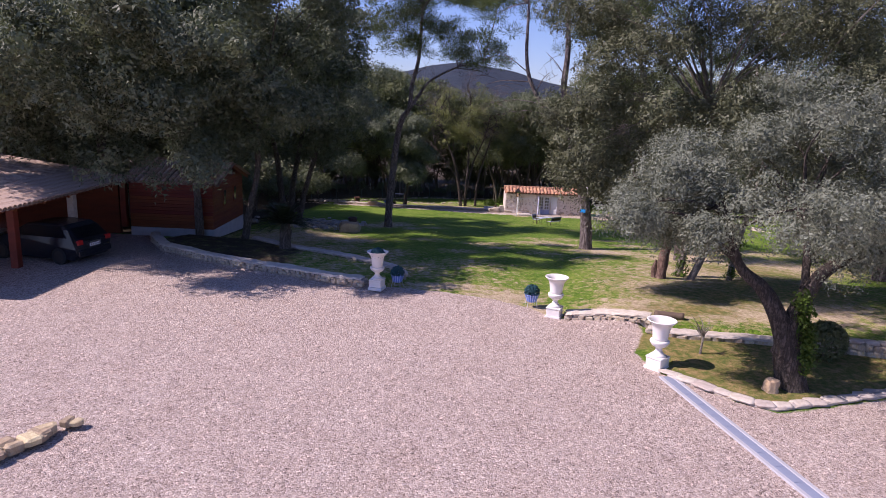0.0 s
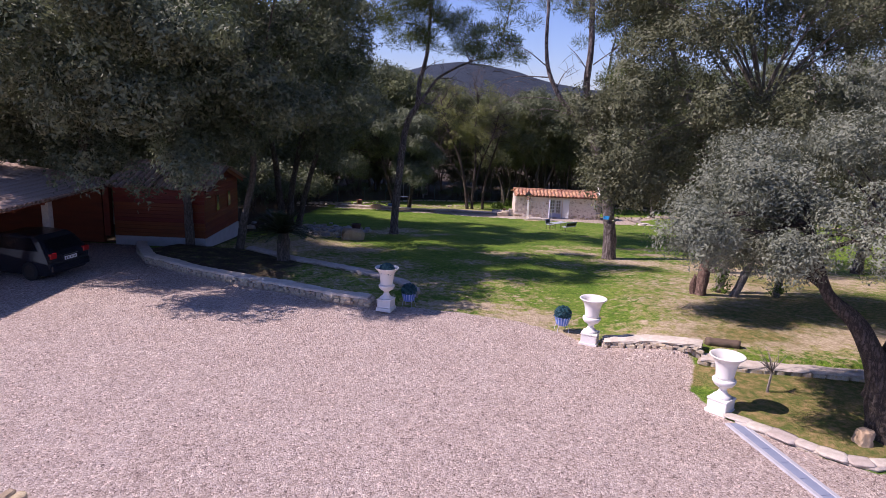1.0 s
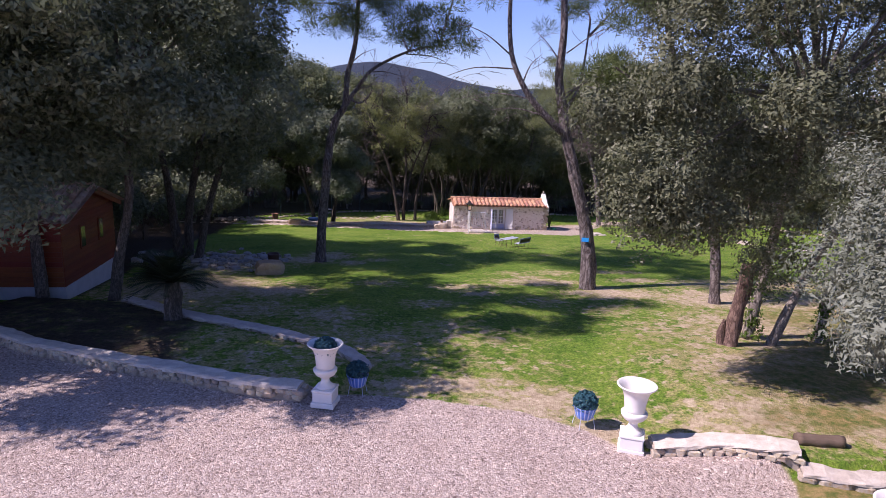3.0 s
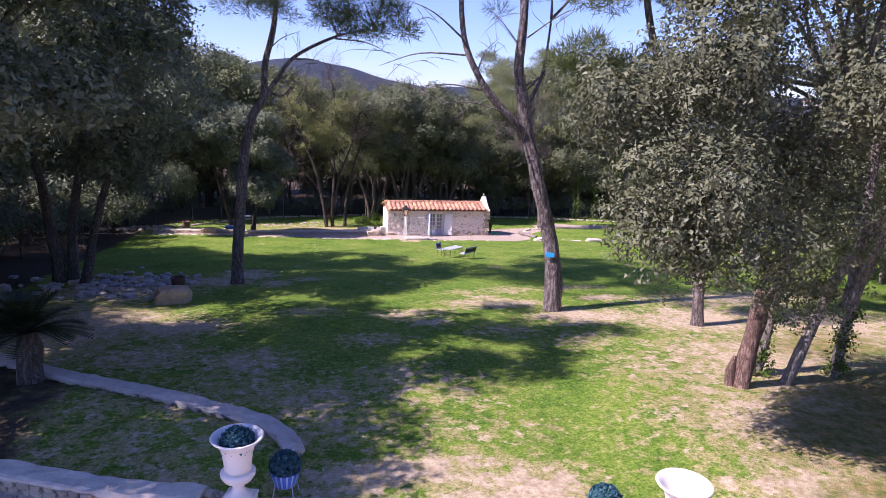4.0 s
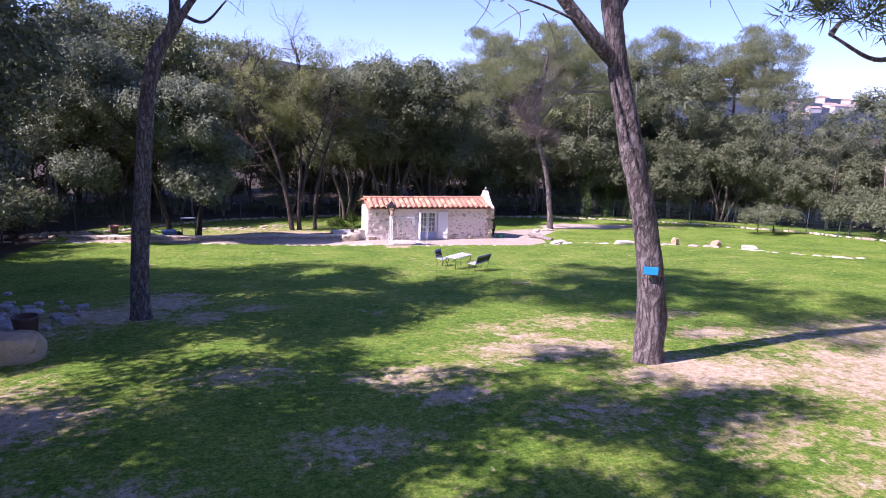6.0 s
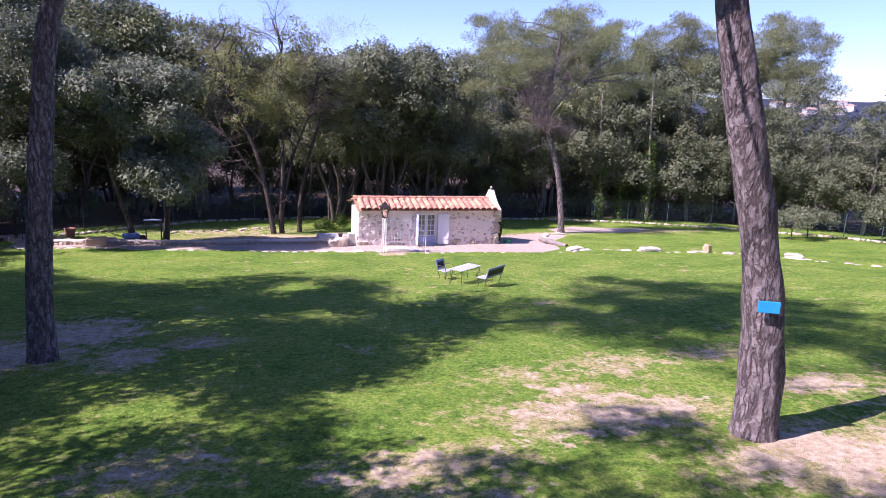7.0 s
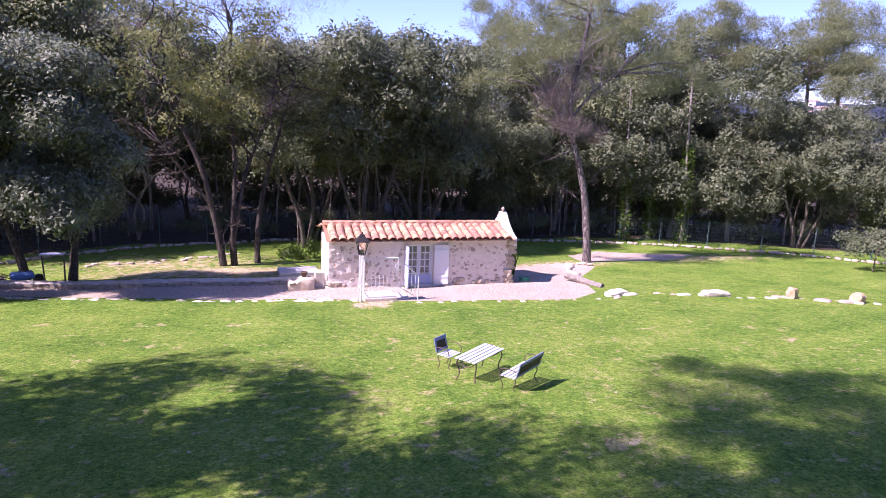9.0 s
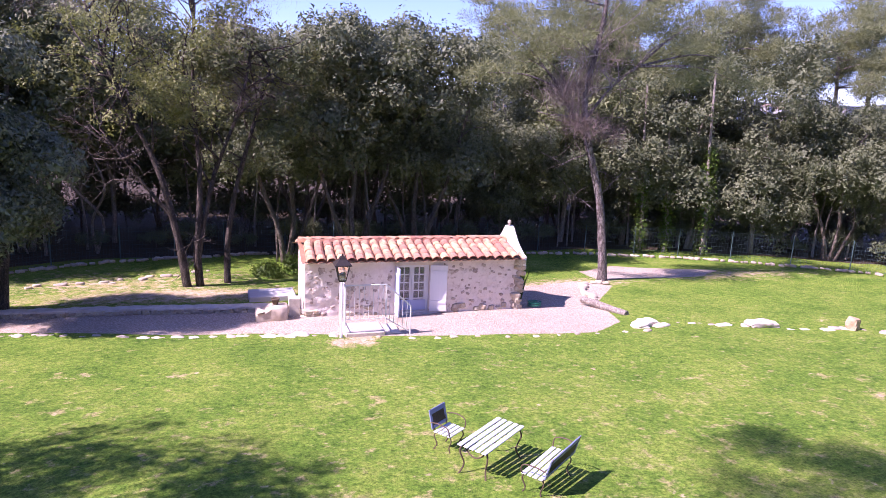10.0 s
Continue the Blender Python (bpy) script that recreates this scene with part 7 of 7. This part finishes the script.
for s in (-1, 1):
    bm = boxed(0.2, -0.02, -0.16, 0.24, math.hypot(SW / 2 + 0.3, SR - SE + 0.1), 0.0, 0.004, m=pose(0, SW / 2, SR + 0.03) @ pose(0, 0, 0, 0, 0, 180 if s < 0 else 0) @ pose(0, 0, 0, -math.degrees(math.atan2(SR - SE + 0.1, SW / 2 + 0.3))) @ (Matrix.Diagonal((-1, 1, 1, 1)) if s < 0 else Matrix.Identity(4)))
    bmesh.ops.recalc_face_normals(bm, faces=bm.faces)
    part("barge_board", bm, RED_WOOD, sroof)

# ---- planting and rocks ----
def cycad(x, y):
    ob = thing("cycad_palm", ground_pose(x, y), "squat cycad palm with dark feathery fronds in the walled bed", "palm")
    bm = bmesh.new()
    tube(bm, [(0, 0, -0.1), (0, 0, 0.3), (0.02, 0, 0.7), (0.02, 0, 1.05)], [0.25, 0.24, 0.23, 0.16], 12, 0.5, 2)
    part("trunk", bm, BARK_OAK, ob)
    rng_ = np.random.default_rng(8)
    for k in range(64):
        a, up = rng_.uniform(0, 2 * math.pi), rng_.uniform(0.1, 1.4)
        n_ = rng_.uniform(1.15, 1.5)
        stem = [Vector((math.cos(a) * r * n_ * math.cos(up * 0.9), math.sin(a) * r * n_ * math.cos(up * 0.9), 1.02 + n_ * (math.sin(up) * r - 0.36 * r * r))) for r in np.linspace(0, 1, 9)]
        bm = bmesh.new()
        tube(bm, stem, [0.012 - 0.001 * i for i in range(9)], 4)
        side = Vector((-math.sin(a), math.cos(a), 0))
        for i in range(1, 9):
            for j in range(3):
                p = stem[i - 1].lerp(stem[i], j / 3)
                ln = 0.24 * math.sin(math.pi * (i - 1 + j / 3 + 0.6) / 9.2) + 0.04
                d = (stem[i] - stem[i - 1]).normalized()
                for s in (-1, 1):
                    e = p + side * s * ln + d * ln * 0.5 + Vector((0, 0, 0.25 * ln))
                    vs = [bm.verts.new(q) for q in (p, p + d * 0.034, e)]
                    bm.faces.new(vs)
        part("frond", bm, PALM, ob)
    return ob


cycad(-6.35, 25.4)
bushm = thing("clipped_bush", ground_pose(10.3, 15.1), "round clipped green bush in the olive bed", "bush")
rng = np.random.default_rng(61)
part("foliage", quads_mesh("foliage", leaf_quads(rng, np.array([[0, 0, 0.5], [0, 0, 0.42]]), np.array([0.48, 0.47]), 12000, 0.045, 0.6, 0.93, 1.0, 0.2, 0.4), LEAF_WOOD), None, bushm)
bm = bmesh.new()
tube(bm, [(0, 0, -0.1), (0, 0, 0.4)], [0.05, 0.03], 6)
part("stem", bm, BARK_OAK, bushm)
sapling = thing("sapling", ground_pose(7.05, 15.05), "small bare sapling with thin twigs in the olive bed", "sapling")
bm = bmesh.new()
tube(bm, [(0, 0, -0.1), (0.02, 0, 0.25), (0.04, 0, 0.5)], [0.035, 0.03, 0.025], 6)
part("trunk", bm, BARK_PALE, sapling)
for k in range(22):
    a = rng.uniform(0, 6.28)
    s, e = Vector((0.03, 0, 0.42 + 0.1 * rng.random())), Vector((math.cos(a) * rng.uniform(0.15, 0.4), math.sin(a) * rng.uniform(0.15, 0.4), rng.uniform(0.7, 1.05)))
    bm = bmesh.new()
    limb(bm, rng, s, e, 0.012, 0.004, 0.1, 4, 3)
    part("twig", bm, BARK_PALE, sapling)


def boulder(x, y, sx, sy, sz, material, label, seed, turn=0, sink=0.25, sub=3):
    bm = stone_verts(random.Random(seed), sx, sy, sz, sub)
    for v in bm.verts:
        v.co += v.co.normalized() * 0.05 * noise.noise(v.co * 5 + Vector((seed, 0, 0)))
    me_ = bpy.data.meshes.new("boulder")
    bm.to_mesh(me_)
    bm.free()
    me_.materials.append(material)
    ob = tagged(new("boulder", me_), label, "rock")
    ob.matrix_world = ground_pose(x, y, turn, sz * (0.5 - sink))
    return ob


SAND_ROCK = surface("sandy_rock", [(0.1, (0.3, 0.19, 0.1)), (0.5, (0.46, 0.33, 0.21)), (0.9, (0.6, 0.48, 0.35))], 3, 25, 0.9, 0.8, 0.03)
GREY_ROCK = surface("grey_rock", [(0.1, (0.2, 0.19, 0.18)), (0.9, (0.5, 0.48, 0.46))], 4, 30, 0.9, 0.7, 0.02, vary=0.2)
boulder(7.85, 12.85, 0.34, 0.3, 0.42, SAND_ROCK, "yellowish upright rock beside the olive trunk", 1)
boulder(-4.85, 33.25, 1.05, 0.8, 0.72, SAND_ROCK, "large sandy boulder among stones under the pine", 2, 10)
boulder(-5.25, 33.75, 0.5, 0.5, 0.45, GREY_ROCK, "grey rock leaning on the sandy boulder", 3)
pot2 = thing("flower_pot", ground_pose(-4.75, 33.9, 0, 0.25), "brown plastic pot standing behind the boulder", "flower pot")
part("pot", lathe(bmesh.new(), [(0.16, -0.3), (0.2, 0.1), (0.24, 0.42), (0.25, 0.46), (0.22, 0.46), (0.19, 0.36)], 18), surface("brown_plastic", [(0.0, (0.05, 0.025, 0.02)), (1.0, (0.1, 0.05, 0.04))], 5, 50, 0.5, 0.1), pot2, smooth=True)
boulder(22.0, 46.9, 0.5, 0.42, 0.42, SAND_ROCK, "pale orange rock in the stone row", 5, 20)
boulder(20.4, 48.0, 0.3, 0.3, 0.5, SAND_ROCK, "upright rock in the stone row", 6, 20)
boulder(23.0, 45.7, 0.7, 0.4, 0.3, COPING, "flat white rock in the stone row", 7, -30)
boulder(18.2, 49.1, 0.9, 0.45, 0.26, COPING, "long flat pale rock on the lawn edge", 8, -10)
boulder(14.8, 50.0, 0.9, 0.5, 0.22, COPING, "flat broken slab beside the log", 9, 15)
ROCKS = stone_meshes(5, 0.42, 0.34, 0.26, GREY_ROCK, 12, False) + stone_meshes(7, 0.36, 0.3, 0.22, STONE, 13, False)
heap = tagged(new("rock_garden"), "scattered grey rocks round the oak trunks", "rocks", kind="structure")
rr_ = random.Random(31)
for k in range(190):
    x, y = rr_.gauss(-7.3, 1.4), rr_.gauss(36.4, 1.3)
    if x > -4.4 or y < 33.6:
        continue
    s = rr_.uniform(0.25, 1.0)
    piece("rock", rr_.choice(ROCKS), heap, ground_pose(x, y, rr_.uniform(0, 360), 0.03) @ Matrix.Diagonal((s, s, s * 0.8, 1)))
stones_far = tagged(new("rock_border"), "heaped pale rocks at the far corner of the lawn", "rocks", kind="structure")
for k in range(60):
    x, y = rr_.uniform(-13, -5), 0
    y = 56.3 + (x + 5) * -0.12 + rr_.uniform(-0.5, 0.9)
    s = rr_.uniform(0.4, 1.1)
    piece("rock", rr_.choice(EDGE_STONES), stones_far, ground_pose(x, y, rr_.uniform(0, 360), 0.03) @ Matrix.Diagonal((s, s, s, 1)))
wlog = thing("log", pose(7.0, 17.4, h(7.0, 17.4) + 0.08, 0, 0, -12) @ Matrix.Diagonal((0.75, 0.75, 0.75, 1)), "weathered dark brown log lying behind the low wall", "log")
bm = bmesh.new()
tube(bm, [(-0.55 + 0.11 * k, 0.015 * math.sin(k), 0.012 * math.cos(2 * k)) for k in range(11)], [0.15 + 0.008 * math.sin(1.7 * k) for k in range(11)], 16, 0.15, 4)
part("trunk", bm, surface("brown_wood", [(0.1, (0.08, 0.055, 0.04)), (0.9, (0.2, 0.14, 0.1))], 6, 40, 0.9, 0.6, 0.015, stretch=(0.2, 1, 1)), wlog, smooth=True)
# fallen log, hose and plant by the cottage
log = thing("log", pose(14.75, 52.2, h(14.75, 52.2) + 0.11, 0, 0, -72), "short grey fallen log at the terrace edge", "log")
bm = bmesh.new()
tube(bm, [(-0.9, 0, 0), (-0.3, 0.03, 0.01), (0.4, 0, 0), (0.95, 0.02, 0)], [0.12, 0.125, 0.12, 0.115], 12, 0.25, 6)
part("trunk", bm, BARK_PALE, log)
hose = thing("garden_hose", ground_pose(12.75, 53.1, 0, 0.02), "coiled green garden hose lying on the terrace", "hose")
bm = bmesh.new()
tube(bm, [(0.2 * math.cos(a) * (1 + 0.1 * math.sin(a * 0.37)), 0.2 * math.sin(a) * (1 + 0.08 * math.cos(a * 0.53)), 0.02 + 0.006 * a) for a in np.linspace(0, 6.28 * 4, 90)], [0.014] * 90, 6)
part("coil", bm, surface("green_hose", [(0.0, (0.0, 0.16, 0.1)), (1.0, (0.02, 0.28, 0.18))], 8, 60, 0.4, 0.1), hose)
agave = thing("agave", ground_pose(12.75, 54.2), "tall spiky yellow-green plant against the gable", "plant")
for k in range(14):
    a, r = rng.uniform(0, 6.28), rng.uniform(0.1, 0.35)
    bm = bmesh.new()
    t = rng.uniform(0.7, 1.25)
    tube(bm, [(0, 0, 0), (r * 0.4 * math.cos(a), r * 0.4 * math.sin(a), t * 0.6), (r * math.cos(a), r * math.sin(a), t)], [0.035, 0.03, 0.004], 4)
    part("blade", bm, IVY, agave)
for x, y, s in ((-4.7, 55.7, 0.45), (-5.9, 56.1, 0.4)):
    o = thing("wheelbarrow" if s > 0.42 else "wood_pile", ground_pose(x, y, 20), "small blue wheelbarrow standing by the path" if s > 0.42 else "low heap of cut brown branches", "wheelbarrow" if s > 0.42 else "branches")
    if s > 0.42:
        part("tray", boxed(-0.35, -0.25, 0.22, 0.35, 0.25, 0.45, 0.06), surface("blue_tray", [(0.0, (0.05, 0.12, 0.3)), (1.0, (0.08, 0.18, 0.4))], 5, 50, 0.5, 0.1), o)
        part("wheel", lathe(bmesh.new(), [(0.16, -0.04), (0.18, 0), (0.16, 0.04)], 16), DARK_METAL, o).matrix_basis = pose(0.48, 0, 0.17, 90)
        for sy in (-0.2, 0.2):
            part("handle", tube(bmesh.new(), [(0.5, sy * 0.3, 0.18), (-0.2, sy, 0.25), (-0.8, sy * 1.2, 0.5)], [0.015] * 3, 6), RUST, o)
    else:
        for k in range(9):
            part("branch", tube(bmesh.new(), [(-0.5 + rng.normal() * 0.1, -0.25 + 0.05 * k, 0.06 + 0.05 * (k % 3)), (0.5, -0.2 + 0.05 * k + rng.normal() * 0.1, 0.08 + 0.05 * (k % 3))], [0.04, 0.03], 6), BARK_OAK, o)
block = thing("stone_block", ground_pose(-6.0, 55.0, 8), "squat brown squared stone block on the lawn edge", "block")
part("block", boxed(-0.42, -0.25, -0.06, 0.42, 0.25, 0.34, 0.05), SAND_ROCK, block)
shelf = thing("hanging_shelf", pose(-3.75, 55.75, -1.8), "pale blue board with small pots hung between two trunks", "shelf")
part("board", boxed(-0.38, -0.14, -0.02, 0.38, 0.14, 0.02, 0.006), LILAC_WOOD, shelf)
for x in (-0.34, 0.34):
    part("strut", tube(bmesh.new(), [(x, 0, -0.02), (x * 0.9, 0.1, -1.25)], [0.025, 0.03], 6), BARK_OAK, shelf)
clay = thing("flower_pot", ground_pose(-7.8, 58.3, 0), "brown clay pot among the far stones", "flower pot")
part("pot", lathe(bmesh.new(), [(0.16, -0.03), (0.21, 0.2), (0.25, 0.42), (0.26, 0.46), (0.23, 0.46), (0.19, 0.34)], 16), TILE, clay, smooth=True)
# ivy-covered trunks at the wood's edge
for x, y, tall, seed in ((23.6, 63.4, 4.6, 1), (26.6, 62.2, 5.2, 2), (25.2, 63.4, 3.4, 3)):
    rg = np.random.default_rng(seed + 90)
    ob = thing("ivy_tree", pose(*foot(x, y)), "slim tree trunk wrapped in bright green ivy", "tree", "ivy-clad trunks at the wood")
    bm = bmesh.new()
    tube(bm, curve_pts([(0, 0, 0), (0.05, 0, tall * 0.4), (-0.25, 0, tall), (-0.5, 0, tall * 1.9)], 4), [0.13 - 0.007 * k for k in range(13)], 7)
    part("trunk", bm, BARK_PALE, ob)
    cl = np.array([[-0.12 * (k / 12) ** 2 + 0.05 * rg.normal(), 0.05 * rg.normal(), tall * k / 12] for k in range(13)])
    part("ivy", quads_mesh("ivy", leaf_quads(rg, cl, np.full(13, 0.27), 1500, 0.12, 0.9, 0.7, 1.3), IVY), None, ob)
shrub = thing("shrub", ground_pose(5.2, 60.3), "low spreading fresh green shrub beside the cottage", "shrub")
cc, rr = ellipsoid_clumps(rng, (-0.6, 0, 0.25), (1.5, 0.7, 0.3), 24, 0.3)
part("foliage", quads_mesh("foliage", leaf_quads(rng, cc, rr, 4000, 0.11, 0.4, 0.4), IVY), None, shrub)

# ---- loose surfaces: grass tufts and pebbles ----
rng = np.random.default_rng(70)
n = 130000
px, py = rng.uniform(-9, 26, n), 19.5 + 32 * rng.random(n) ** 1.15
keep = ~inside(px, py, GRAVEL) & ~inside(px, py, TERRACE) & ~inside(px, py, BED_LEFT)
sv = np.zeros(n)
for x, y, rx, ry, s in ((8.5, 21.0, 3.5, 2.6, 0.75), (10.5, 24.5, 3.5, 3.0, 0.85), (8.2, 29.4, 2.4, 1.3, 0.8), (11.5, 28.5, 3.0, 2.0, 0.85), (-6.5, 31.5, 3.0, 4.2, 0.9), (15.0, 27.0, 4.5, 3.5, 0.8), (2.0, 20.5, 3, 1.2, 0.8)):
    sv = np.maximum(sv, s * np.exp(-(((px - x) / rx) ** 2 + ((py - y) / ry) ** 2)))
keep &= rng.random(n) > sv * 1.05
px, py = px[keep], py[keep]
n = len(px)
p = np.stack([px, py, height(px, py) - 0.01], 1)
a = rng.uniform(0, 2 * np.pi, n)
tall = rng.uniform(0.015, 0.045, n)[:, None]
side = np.stack([np.cos(a), np.sin(a), np.zeros(n)], 1) * rng.uniform(0.004, 0.01, n)[:, None]
tip = np.stack([rng.normal(size=n) * 0.9, rng.normal(size=n) * 0.9, np.ones(n)], 1) * tall
blades = np.stack([p - side, p + side * 0.6, p + tip, p + tip * 0.6 - side * 0.9], 1)
GRASS = leaf("grass_blade", (0.065, 0.18, 0.014), (0.25, 0.37, 0.065), 0.6, 0.5)
tagged(new("grass", quads_mesh("grass", blades, GRASS)), "short green and straw-coloured lawn grass", "grass", kind="stuff")
n = 26000
px, py = rng.uniform(-12, 12, n), 5.5 + 15.5 * rng.random(n)
keep = inside(px, py, GRAVEL)
px, py = px[keep], py[keep]
n = len(px)
p = np.stack([px, py, height(px, py)], 1)
a = rng.uniform(0, 2 * np.pi, n)
r = rng.uniform(0.007, 0.018, n)[:, None]
u, v = np.stack([np.cos(a), np.sin(a), np.zeros(n)], 1) * r, np.stack([-np.sin(a), np.cos(a), np.zeros(n)], 1) * r * 0.8
top = p + np.array([0, 0, 1]) * r * 0.7
co = np.stack([p - u - v, p + u - v, p + u + v, p - u + v, top - u * 0.4 + v * 0.2, top + u * 0.4], 1).reshape(-1, 3)
base = (np.arange(n) * 6)[:, None]
quads = np.concatenate([base + np.array([[0, 1, 5, 4]]), base + np.array([[2, 3, 4, 5]])])
tris = np.concatenate([base + np.array([[1, 2, 5]]), base + np.array([[3, 0, 4]])])
PEBBLE = surface("pink_pebble", [(0.2, (0.3, 0.23, 0.21)), (0.5, (0.44, 0.36, 0.33)), (0.8, (0.56, 0.48, 0.45))], 5, 60, 0.9, 0.0, vary=0.2, island=True)
tagged(new("pebbles", mesh_of("pebbles", co.tolist(), quads.tolist() + tris.tolist(), PEBBLE)), "loose pink and pale gravel pebbles", "gravel", kind="stuff")
